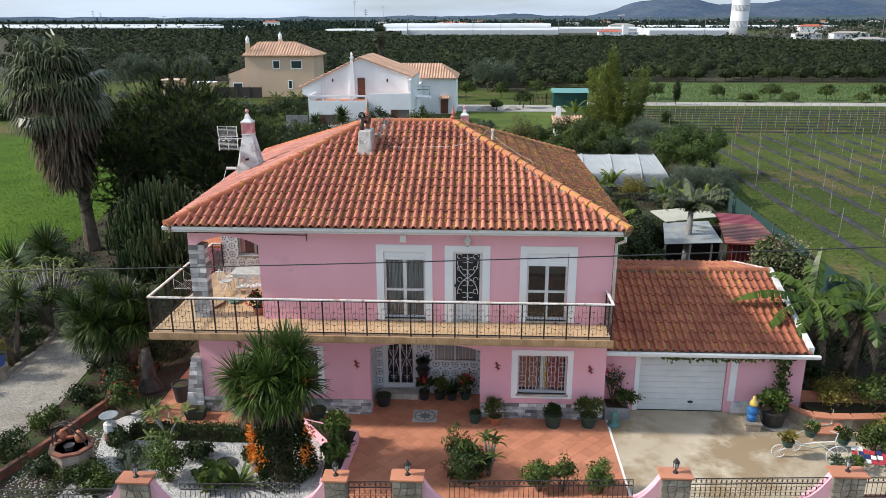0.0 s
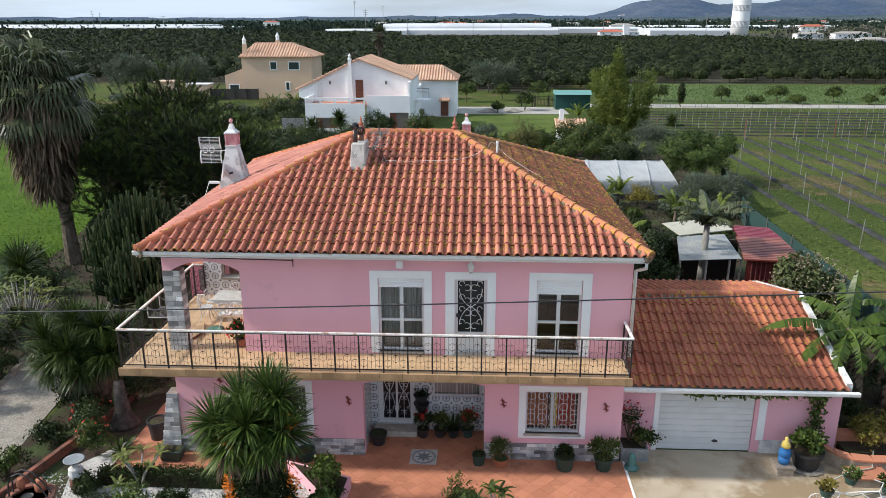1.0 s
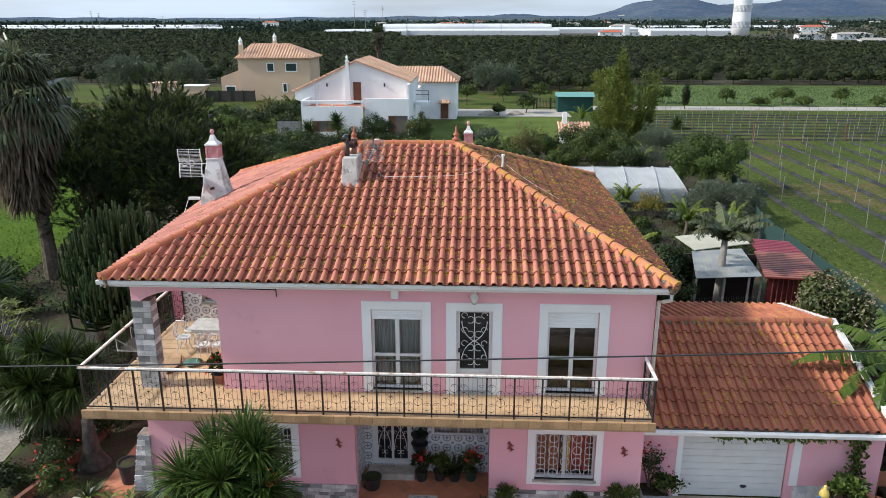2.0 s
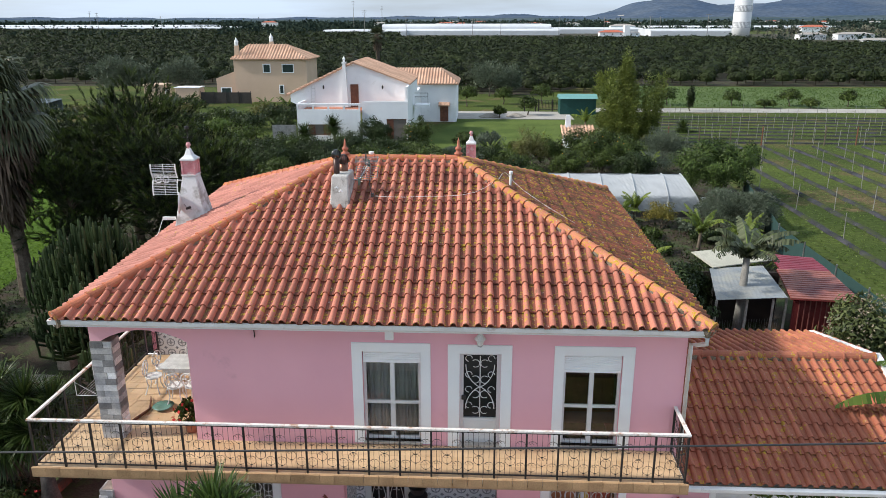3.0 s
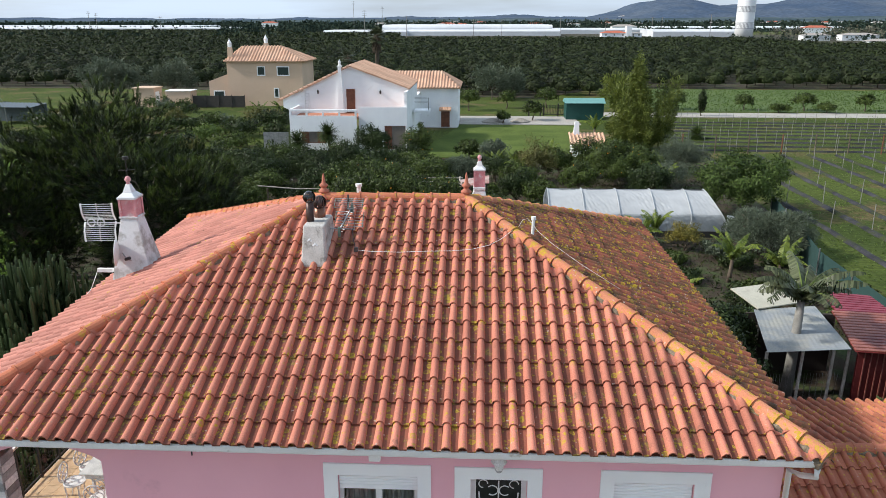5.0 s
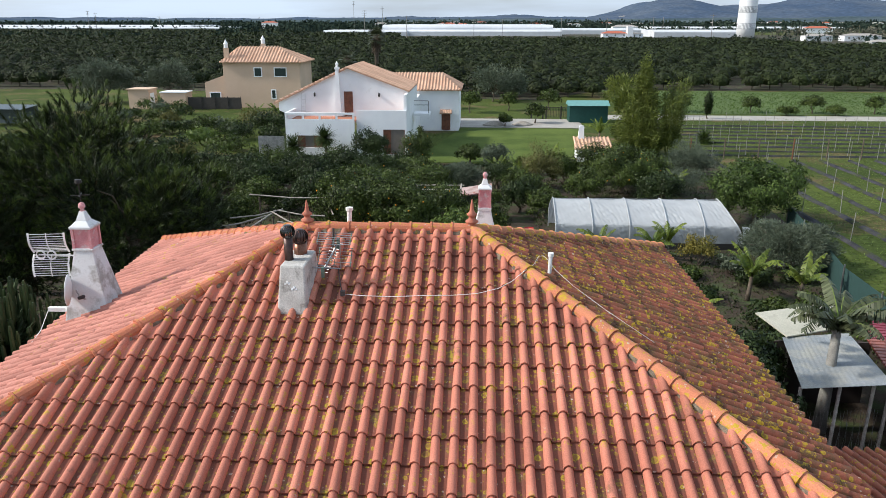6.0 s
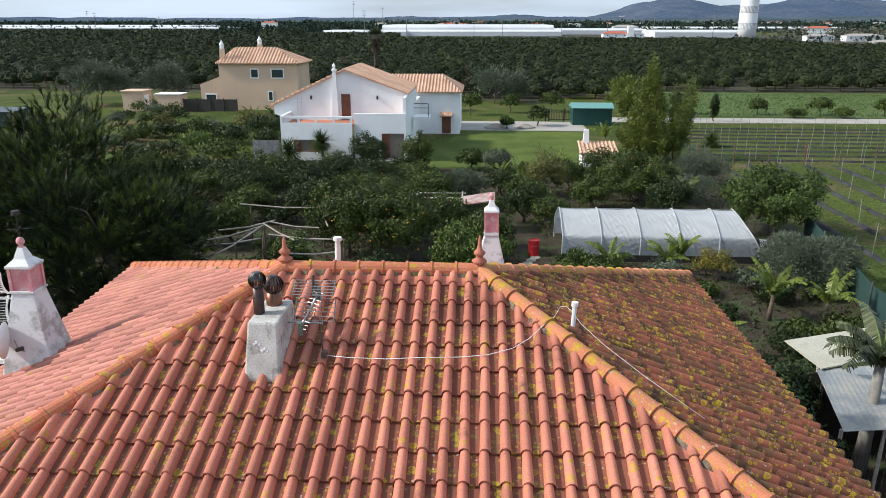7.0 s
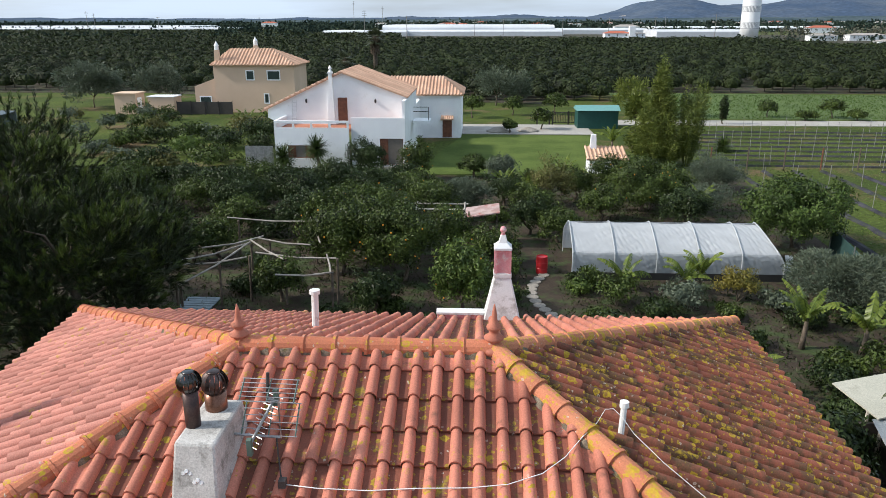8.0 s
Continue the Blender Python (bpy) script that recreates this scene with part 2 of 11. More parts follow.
CLAY_CLEAN = surface("clean_terracotta", (0.40, 0.135, 0.085), (0.46, 0.165, 0.105), rough=0.75, scale=5, grain=50, bump=0.2, stain=(0.25, 0.10, 0.065), stain_at=0.6, stain_scale=7, grain_amount=0.12)
MORTAR = surface("mortar", (0.17, 0.155, 0.13), (0.27, 0.245, 0.21), rough=0.95, scale=4, grain=80, bump=0.5)
MORTAR_DARK = surface("weathered_mortar", (0.105, 0.080, 0.055), (0.23, 0.19, 0.14), rough=1.0, scale=9, grain=70, bump=0.8, stain=(0.16, 0.13, 0.03), stain_at=0.6, stain_scale=6, grain_amount=0.4)
PATIO = surface("terracotta_floor", (0.42, 0.170, 0.098), (0.51, 0.215, 0.126), rough=0.7, scale=0.8, grain=60, vary=0.12, bump=0.15, stain=(0.27, 0.115, 0.075), stain_at=0.64, stain_scale=0.7, grain_amount=0.12)
BALCONY_TILE = surface("ochre_floor_tile", (0.52, 0.35, 0.20), (0.60, 0.42, 0.25), rough=0.45, scale=0.9, grain=50, vary=0.08, bump=0.05, stain=(0.45, 0.27, 0.13), stain_at=0.66, stain_scale=1.5, grain_amount=0.08)
TILE_EDGE = surface("brown_edge_tile", (0.34, 0.21, 0.11), (0.44, 0.28, 0.15), rough=0.6, scale=3, grain=40, vary=0.15, bump=0.1)
CLADDING = surface("grey_cladding_stone", (0.30, 0.31, 0.33), (0.56, 0.55, 0.54), rough=0.7, scale=2.8, grain=25, vary=0.65, bump=0.4, grain_amount=0.2)
CRAZY = surface("crazy_stone", (0.22, 0.18, 0.14), (0.38, 0.32, 0.26), rough=0.85, scale=3, grain=30, vary=0.3, bump=0.4)
CONCRETE = surface("drive_concrete", (0.40, 0.33, 0.235), (0.55, 0.475, 0.365), rough=0.9, scale=0.35, grain=45, bump=0.3, stain=(0.29, 0.215, 0.13), stain_at=0.52, stain_scale=0.33, grain_amount=0.30)
TRACK = surface("pale_track", (0.23, 0.205, 0.17), (0.35, 0.32, 0.275), rough=0.95, scale=0.6, grain=16, bump=1.0, stain=(0.18, 0.17, 0.135), stain_at=0.57, stain_scale=0.6, grain_amount=0.38, bump_dist=0.03)
GRAVEL = surface("white_gravel", (0.36, 0.35, 0.33), (0.52, 0.51, 0.49), rough=0.9, scale=1.2, grain=28, vary=0.35, bump=0.8, grain_amount=0.4)
SOIL = surface("soil", (0.028, 0.019, 0.012), (0.052, 0.037, 0.024), rough=1.0, scale=0.7, grain=14, bump=0.7, stain=(0.042, 0.062, 0.018), stain_at=0.54, stain_scale=0.8, grain_amount=0.35, bump_dist=0.05)
IRON = surface("black_iron", (0.018, 0.016, 0.016), (0.035, 0.03, 0.028), rough=0.5, scale=9, grain=60, bump=0.1)
RUSTY_WHITE = surface("rusty_white_rail", (0.66, 0.62, 0.58), (0.76, 0.73, 0.69), rough=0.7, scale=2, grain=50, stain=(0.38, 0.19, 0.10), stain_at=0.59, stain_scale=5, bump=0.2)
ALU = surface("white_aluminium", (0.62, 0.63, 0.63), (0.70, 0.71, 0.71), rough=0.4, scale=2, grain=70, bump=0.03, grain_amount=0.04)
PVC = surface("white_gutter", (0.70, 0.70, 0.68), (0.80, 0.80, 0.79), rough=0.5, scale=1.2, grain=40, stain=(0.50, 0.47, 0.42), stain_at=0.66, stain_scale=3, bump=0.05, grain_amount=0.05)
GLASS = clear_glass("window_glass")
AZULEJO = azulejo("patterned_wall_tile")
CURTAIN = surface("net_curtain", (0.36, 0.37, 0.37), (0.46, 0.46, 0.455), rough=0.95, scale=2, grain=60, bump=0.1)
# Even dark tone standing in for the shade of rooms behind glass.
ROOM = plain("room_shade", (0.16, 0.14, 0.12), 0.9)
STEEL = surface("galvanised_steel", (0.28, 0.28, 0.28), (0.42, 0.42, 0.42), rough=0.4, metal=0.8, scale=4, grain=60, bump=0.05, stain=(0.35, 0.22, 0.14), stain_at=0.68, stain_scale=6)
SOOT = surface("sooty_pipe", (0.035, 0.03, 0.03), (0.09, 0.08, 0.075), rough=0.6, metal=0.3, scale=5, grain=50)
BARK = surface("bark", (0.075, 0.058, 0.042), (0.15, 0.12, 0.09), rough=0.95, scale=4, grain=25, bump=0.8, bump_dist=0.03)
PALE_WOOD = surface("weathered_wood", (0.36, 0.32, 0.27), (0.52, 0.48, 0.42), rough=0.9, scale=4, grain=40, bump=0.3)
DARK_WOOD = surface("brown_wood", (0.13, 0.05, 0.03), (0.20, 0.08, 0.045), rough=0.5, scale=5, grain=30, bump=0.15)
POT_GREEN = plain("green_plastic_pot", (0.025, 0.06, 0.05), 0.45)
POT_BLACK = plain("black_plastic_pot", (0.03, 0.03, 0.032), 0.5)
POT_CLAY = plain("clay_pot", (0.38, 0.14, 0.075), 0.8)
POT_BLUE = plain("blue_glazed_pot", (0.05, 0.10, 0.34), 0.3)

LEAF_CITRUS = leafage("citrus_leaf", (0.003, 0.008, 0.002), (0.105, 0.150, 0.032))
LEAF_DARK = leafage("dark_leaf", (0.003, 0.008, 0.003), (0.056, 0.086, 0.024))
LEAF_BRIGHT = leafage("bright_leaf", (0.020, 0.042, 0.009), (0.16, 0.225, 0.05))
LEAF_MANGO = leafage("mango_leaf", (0.006, 0.016, 0.004), (0.100, 0.155, 0.032))
LEAF_OLIVE = leafage("olive_leaf", (0.04, 0.056, 0.036), (0.15, 0.18, 0.12))
LEAF_BAMBOO = leafage("bamboo_leaf", (0.035, 0.058, 0.010), (0.20, 0.23, 0.047))
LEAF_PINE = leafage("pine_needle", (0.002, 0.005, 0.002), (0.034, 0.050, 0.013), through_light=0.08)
LEAF_SHOOT = leafage("pine_shoot", (0.022, 0.042, 0.008), (0.100, 0.138, 0.027), through_light=0.15)
LEAF_YUCCA = leafage("yucca_leaf", (0.008, 0.020, 0.005), (0.075, 0.112, 0.026), rough=0.4)
LEAF_SWORD = leafage("lively_yucca_leaf", (0.018, 0.040, 0.008), (0.105, 0.160, 0.034), rough=0.4)
LEAF_YOUNG = leafage("young_banana_leaf", (0.045, 0.085, 0.012), (0.24, 0.29, 0.055), rough=0.35, through_light=0.35)
LEAF_LOQUAT = leafage("loquat_leaf", (0.016, 0.028, 0.008), (0.135, 0.160, 0.055))
LEAF_CREAM = leafage("cream_flower", (0.20, 0.17, 0.11), (0.42, 0.36, 0.26))
LEAF_BANANA = leafage("banana_leaf", (0.018, 0.050, 0.008), (0.125, 0.185, 0.034), rough=0.35, through_light=0.35)
LEAF_PALM = leafage("palm_leaf", (0.012, 0.020, 0.008), (0.140, 0.160, 0.082), rough=0.4)
LEAF_DRY = leafage("dry_palm_leaf", (0.035, 0.026, 0.020), (0.22, 0.165, 0.115), rough=0.9)
LEAF_YELLOW = leafage("yellowing_leaf", (0.08, 0.085, 0.016), (0.26, 0.21, 0.045))
LEAF_RED = leafage("red_flower", (0.35, 0.02, 0.02), (0.60, 0.06, 0.05))
LEAF_ORANGE = leafage("orange_flower", (0.55, 0.13, 0.01), (0.75, 0.25, 0.03))
FRUIT = plain("orange_fruit", (0.75, 0.30, 0.02), 0.5)
CACTUS = leafage("candelabra_stem", (0.007, 0.016, 0.006), (0.064, 0.092, 0.032), through_light=0.0)
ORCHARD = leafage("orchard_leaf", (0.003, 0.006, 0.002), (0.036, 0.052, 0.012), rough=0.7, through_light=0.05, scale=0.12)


# ---- building helpers ----
class Shape:
    """Vertices and faces of one mesh to be."""
    def __init__(self):
        self.v, self.f = [], []

    def add(self, verts, faces):
        o = len(self.v)
        self.v.extend(tuple(q) for q in verts)
        self.f.extend(tuple(i + o for i in q) for q in faces)
        return self

    def box(self, x0, y0, z0, x1, y1, z1, m=None):
        c = [Vector((x, y, z)) for z in (z0, z1) for y in (y0, y1) for x in (x0, x1)]
        if m is not None:
            c = [m @ q for q in c]
        return self.add(c, [(0, 2, 3, 1), (4, 5, 7, 6), (0, 1, 5, 4), (2, 6, 7, 3), (0, 4, 6, 2), (1, 3, 7, 5)])

    def tube(self, points, radii, n=8, caps=True):
        pts = [Vector(q) for q in points]
        if not isinstance(radii, (list, tuple)):
            radii = [radii] * len(pts)
        verts, faces = [], []
        for i, q in enumerate(pts):
            way = (pts[min(i + 1, len(pts) - 1)] - pts[max(i - 1, 0)])
            way = way.normalized() if way.length > 1e-9 else Vector((0, 0, 1))
            side = way.cross(Vector((0, 0, 1)) if abs(way.z) < 0.9 else Vector((1, 0, 0))).normalized()
            up = side.cross(way)
            for j in range(n):
                a = 2 * math.pi * j / n
                verts.append(q + radii[i] * (math.cos(a) * side + math.sin(a) * up))
        for i in range(len(pts) - 1):
            for j in range(n):
                faces.append((i * n + j, i * n + (j + 1) % n, (i + 1) * n + (j + 1) % n, (i + 1) * n + j))
        if caps:
            faces.append(tuple(range(n))[::-1])
            faces.append(tuple((len(pts) - 1) * n + j for j in range(n)))
        return self.add(verts, faces)

    def lathe(self, x, y, profile, n=16, m=None):
        """profile: (radius, z) from the bottom up."""
        verts, faces = [], []
        for r, z in profile:
            for j in range(n):
                a = 2 * math.pi * j / n
                q = Vector((x + r * math.cos(a), y + r * math.sin(a), z))
                verts.append(m @ q if m is not None else q)
        for i in range(len(profile) - 1):
            for j in range(n):
                faces.append((i * n + j, i * n + (j + 1) % n, (i + 1) * n + (j + 1) % n, (i + 1) * n + j))
        faces.append(tuple(range(n))[::-1])
        faces.append(tuple((len(profile) - 1) * n + j for j in range(n)))
        return self.add(verts, faces)

    def prism(self, base, along):
        """A flat outline (3D points) pushed out along a vector."""
        b = [Vector(q) for q in base]
        a, n = Vector(along), len(b)
        faces = [tuple(range(n))[::-1], tuple(range(n, 2 * n))] + [(i, (i + 1) % n, n + (i + 1) % n, n + i) for i in range(n)]
        return self.add(b + [q + a for q in b], faces)

    def ring(self, c, r, wire, axis="y", n=14, k=4, a0=0.0, a1=2 * math.pi):
        pts = []
        full = abs(a1 - a0) > 6.2
        for i in range(n + 1):
            a = a0 + (a1 - a0) * i / n
            u, w = r * math.cos(a), r * math.sin(a)
            pts.append((c[0] + u, c[1], c[2] + w) if axis == "y" else ((c[0], c[1] + u, c[2] + w) if axis == "x" else (c[0] + u, c[1] + w, c[2])))
        return self.tube(pts, wire, k, caps=not full)

    def frustum(self, x0, y0, x1, y1, z0, X0, Y0, X1, Y1, z1):
        """A four-sided block with another rectangle above than below."""
        return self.add([(x0, y0, z0), (x1, y0, z0), (x1, y1, z0), (x0, y1, z0), (X0, Y0, z1), (X1, Y0, z1), (X1, Y1, z1), (X0, Y1, z1)],
                        [(3, 2, 1, 0), (4, 5, 6, 7), (0, 1, 5, 4), (1, 2, 6, 5), (2, 3, 7, 6), (3, 0, 4, 7)])

    def mesh(self, name):
        me = bpy.data.meshes.new(name)
        me.from_pydata(self.v, [], self.f)
        me.update()
        return me


def quads_mesh(name, verts, per=4):
    """A mesh of loose polygons of per corners each, from an array (n, per, 3)."""
    verts = np.asarray(verts, dtype=np.float32)
    n = len(verts)
    me = bpy.data.meshes.new(name)
    me.vertices.add(n * per)
    me.vertices.foreach_set("co", verts.reshape(-1))
    me.loops.add(n * per)
    me.loops.foreach_set("vertex_index", np.arange(n * per, dtype=np.int32))
    me.polygons.add(n)
    me.polygons.foreach_set("loop_start", np.arange(0, n * per, per, dtype=np.int32))
    me.update(calc_edges=True)
    me.validate()
    return me


def thing(name, at, label, category, group="", kind=""):
    ob = new(name)
    ob.empty_display_size = 0.2
    ob.matrix_basis = Matrix.Translation(at)
    return tagged(ob, label, category, group, kind)


def dress(ob, material, smooth=False, bevel=0.0):
    if isinstance(material, (list, tuple)):
        for q in material:
            ob.data.materials.append(q)
    else:
        ob.data.materials.append(material)
    if smooth:
        ob.data.polygons.foreach_set("use_smooth", [True] * len(ob.data.polygons))
    if bevel:
        b = ob.modifiers.new("bevel", "BEVEL")
        b.width, b.segments, b.limit_method, b.angle_limit = bevel, 2, "ANGLE", radians(40)
    return ob


def part(name, shape, material, parent, label="", smooth=False, bevel=0.0, kind=""):
    """One mesh under a thing or a part, its coordinates in the world."""
    me = shape.mesh(name) if isinstance(shape, Shape) else shape
    ob = new(name, me)
    ob.parent = parent
    up, base = parent, Matrix()
    while up is not None:
        base = up.matrix_basis @ base if up.parent is None else up.matrix_parent_inverse @ up.matrix_basis @ base
        up = up.parent
    ob.matrix_parent_inverse = base.inverted()
    tagged(ob, label, "", "", kind)
    if not me.materials:
        dress(ob, material, smooth, bevel)
    return ob


def solid(name, shape, material, label, category="", kind="", group="", smooth=False, bevel=0.0):
    """A top-level thing, or a piece of the setting, of one mesh."""
    ob = new(name, shape.mesh(name) if isinstance(shape, Shape) else shape)
    dress(ob, material, smooth, bevel)
    return tagged(ob, label, category, group, kind)


def panel(x0, x1, z0, z1, y0, y1, holes=(), turn=None):
    """A wall in the xz plane with thickness and rectangular holes (x0, x1, z0, z1) right through it."""
    xs = sorted({x0, x1, *[h[0] for h in holes], *[h[1] for h in holes]})
    zs = sorted({z0, z1, *[h[2] for h in holes], *[h[3] for h in holes]})
    xs, zs = [q for q in xs if x0 <= q <= x1], [q for q in zs if z0 <= q <= z1]
    full = [[not any(h[0] <= (xs[i] + xs[i + 1]) / 2 <= h[1] and h[2] <= (zs[j] + zs[j + 1]) / 2 <= h[3] for h in holes) for j in range(len(zs) - 1)] for i in range(len(xs) - 1)]
    s, seen = Shape(), {}

    def at(i, j, y):
        if (i, j, y) not in seen:
            seen[i, j, y] = len(s.v)
            q = Vector((xs[i], y, zs[j]))
            s.v.append(tuple(turn @ q) if turn is not None else tuple(q))
        return seen[i, j, y]

    def filled(i, j):
        return 0 <= i < len(xs) - 1 and 0 <= j < len(zs) - 1 and full[i][j]
    for i in range(len(xs) - 1):
        for j in range(len(zs) - 1):
            if not full[i][j]:
                continue
            s.f.append((at(i, j, y0), at(i + 1, j, y0), at(i + 1, j + 1, y0), at(i, j + 1, y0)))
            s.f.append((at(i, j, y1), at(i, j + 1, y1), at(i + 1, j + 1, y1), at(i + 1, j, y1)))
            if not filled(i - 1, j):
                s.f.append((at(i, j, y1), at(i, j, y0), at(i, j + 1, y0), at(i, j + 1, y1)))
            if not filled(i + 1, j):
                s.f.append((at(i + 1, j, y0), at(i + 1, j, y1), at(i + 1, j + 1, y1), at(i + 1, j + 1, y0)))
            if not filled(i, j - 1):
                s.f.append((at(i, j, y1), at(i + 1, j, y1), at(i + 1, j, y0), at(i, j, y0)))
            if not filled(i, j + 1):
                s.f.append((at(i, j + 1, y0), at(i + 1, j + 1, y0), at(i + 1, j + 1, y1), at(i, j + 1, y1)))
    return s


def slab(s, outline, z0, z1):
    return s.prism([(x, y, z0) for x, y in outline], (0, 0, z1 - z0))


# ---- ground ----
def ground_material():
    """Grass and weeds over brown soil, patchy at several scales."""
    m = surface("grass_and_soil", (0.042, 0.062, 0.014), (0.076, 0.100, 0.022), rough=1.0, scale=0.10, grain=3.5, bump=0.9, stain=(0.13, 0.095, 0.05), stain_at=0.58, stain_scale=0.12, grain_amount=0.45, bump_dist=0.08, spec=0.1)
    return m


GRASS = ground_material()
LUSH = surface("lush_green_crop", (0.048, 0.092, 0.010), (0.076, 0.130, 0.015), rough=1.0, scale=0.3, grain=5, bump=1.0, grain_amount=0.4, bump_dist=0.1, spec=0.1)
LAWN = surface("lawn", (0.062, 0.092, 0.020), (0.100, 0.135, 0.032), rough=1.0, scale=0.25, grain=9, bump=0.7, grain_amount=0.3, spec=0.1)
s = Shape()
n = 48
R = [0, 30, 60, 120, 250, 500, 1000, 2000, 4600]
vs = [(0, 0, 0)]
for r in R[1:]:
    vs += [(r * math.cos(2 * math.pi * i / n), r * math.sin(2 * math.pi * i / n), 0) for i in range(n)]
fs = [(0, 1 + i, 1 + (i + 1) % n) for i in range(n)]
for k in range(len(R) - 2):
    fs += [(1 + k * n + i, 1 + (k + 1) * n + i, 1 + (k + 1) * n + (i + 1) % n, 1 + k * n + (i + 1) % n) for i in range(n)]
s.add(vs, fs)
solid("ground", s, GRASS, "patchy green grass and bare brown soil", "ground", "structure")


# ---- the house ----
FLOOR2, EAVE_Z, WALL_TOP = 3.22, 6.27, 6.12
X0, X1, YB = -7.62, 4.9, 11.2
house = thing("house", (-1.4, 5.5, 0), "two-storey pink rendered house with a hipped clay tile roof", "house")

front_holes = [
    (-2.31, 1.09, 0, 2.52),                 # porch
    (2.24, 3.74, 0.87, 2.17),               # barred window
    (-5.22, -3.92, 0.87, 2.17),             # window behind the yucca
    (-7.38, -5.52, FLOOR2, 5.82),           # loggia
    (-1.80, -0.57, 3.30, 5.43), (0.25, 1.11, 3.26, 5.42), (2.42, 3.62, 3.30, 5.43),
]
part("wall", panel(X0, X1, 0, WALL_TOP, 0, 0.28, front_holes), PINK, house, "smooth pink rendered front wall")
side = pose(0, 0, 0, 0, 0, 90)
part("wall", panel(0.28, YB, 0, WALL_TOP, -X1, -X1 + 0.28, (), side), PINK, house)
part("wall", panel(4.3, YB, 0, WALL_TOP, -X0 - 0.28, -X0, (), side), PINK, house)
part("wall", panel(0.28, 4.3, 0, FLOOR2 - 0.2, -X0 - 0.28, -X0, (), side), PINK, house)
part("wall", panel(X0 + 0.28, X1 - 0.28, 0, WALL_TOP, YB - 0.28, YB), PINK, house)
# floor_slab, unseen, and upper_ceiling are added to keep the rooms dark.
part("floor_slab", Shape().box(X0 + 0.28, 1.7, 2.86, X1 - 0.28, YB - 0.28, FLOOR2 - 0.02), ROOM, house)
part("loggia_floor", Shape().box(X0, 0.0, 3.0, -5.52, 4.3, FLOOR2 - 0.015), BALCONY_TILE, house)
part("porch_ceiling", Shape().box(-2.6, 0.28, 2.55, 1.4, 1.7, 2.86), WHITE, house)
part("upper_ceiling", Shape().box(X0 + 0.05, 0.28, 6.0, X1 - 0.28, YB - 0.28, 6.1), WHITE, house)
# loggia: beam on the open side, inner wall, tiled rear wall with a window
part("beam", panel(0.28, 4.3, 5.56, WALL_TOP, -X0 - 0.28, -X0, (), side), PINK, house)
part("wall", panel(0.28, 4.3, FLOOR2, 6.0, 5.24, 5.52, (), side), PINK, house)
part("tiled_wall", panel(-8.15, -5.52, FLOOR2 - 0.02, 6.0, 4.2, 4.45, [(-7.57, -6.35, 3.86, 5.05)]), AZULEJO, house, "wall of white tiles with a dark flower pattern")
back_win = part("window", panel(-7.57, -6.35, 3.86, 5.05, 4.25, 4.33, [(-7.49, -7.0, 3.94, 4.97), (-6.92, -6.43, 3.94, 4.97)]), STEEL, house, "grey framed window")
part("sill", Shape().box(-7.60, 4.14, 3.80, -6.32, 4.25, 3.857), STEEL, back_win)
part("pane", Shape().box(-7.49, 4.29, 3.94, -7.0, 4.30, 4.97), GLASS, back_win)
part("pane", Shape().box(-6.92, 4.29, 3.94, -6.43, 4.30, 4.97), GLASS, back_win)
part("curtain", Shape().box(-7.50, 4.36, 3.93, -6.42, 4.37, 4.98), plain("maroon_curtain", (0.16, 0.035, 0.055), 0.9), back_win, "dull maroon curtain")


def arch_corner(x0, x1, spring, crown, top, y0, y1, sgn):
    """One of the two corners that turn a square opening into a flat arch."""
    mid, half, n = (x0 + x1) / 2, (x1 - x0) / 2, 10
    curve = [(mid + sgn * half * (1 - i / n), spring + (crown - spring) * math.sin(i / n * math.pi / 2) ** 0.8) for i in range(n + 1)]
    outline = curve + [(mid, top), (mid + sgn * half, top)]
    return Shape().prism([(x, y0, z) for x, z in (outline if sgn < 0 else outline[::-1])], (0, y1 - y0, 0))


for sgn in (-1, 1):
    part("arch_corner", arch_corner(-7.38, -5.52, 5.54, 5.81, 5.82, 0.0, 0.28, sgn), PINK, house)
    part("arch_corner", arch_corner(-2.31, 1.09, 2.28, 2.51, 2.52, 0.0, 0.28, sgn), PINK, house)

# porch recess behind the front wall
part("tiled_wall", panel(-2.59, 1.37, 0, 2.55, 1.45, 1.7, [(-2.10, -0.98, 0.2, 2.3), (-0.45, 1.0, 1.15, 2.4)]), AZULEJO, house, "porch wall of white tiles with a dark flower pattern")
part("tiled_wall", Shape().box(-2.59, 0.28, 0, -2.31, 1.45, 2.55), AZULEJO, house)
part("tiled_wall", Shape().box(1.09, 0.28, 0, 1.37, 1.45, 2.55), AZULEJO, house)
part("step", Shape().box(-2.2, 0.98, 0.0, -0.9, 1.45, 0.2), PALE_WOOD, house, "pale stone doorstep", bevel=0.02)


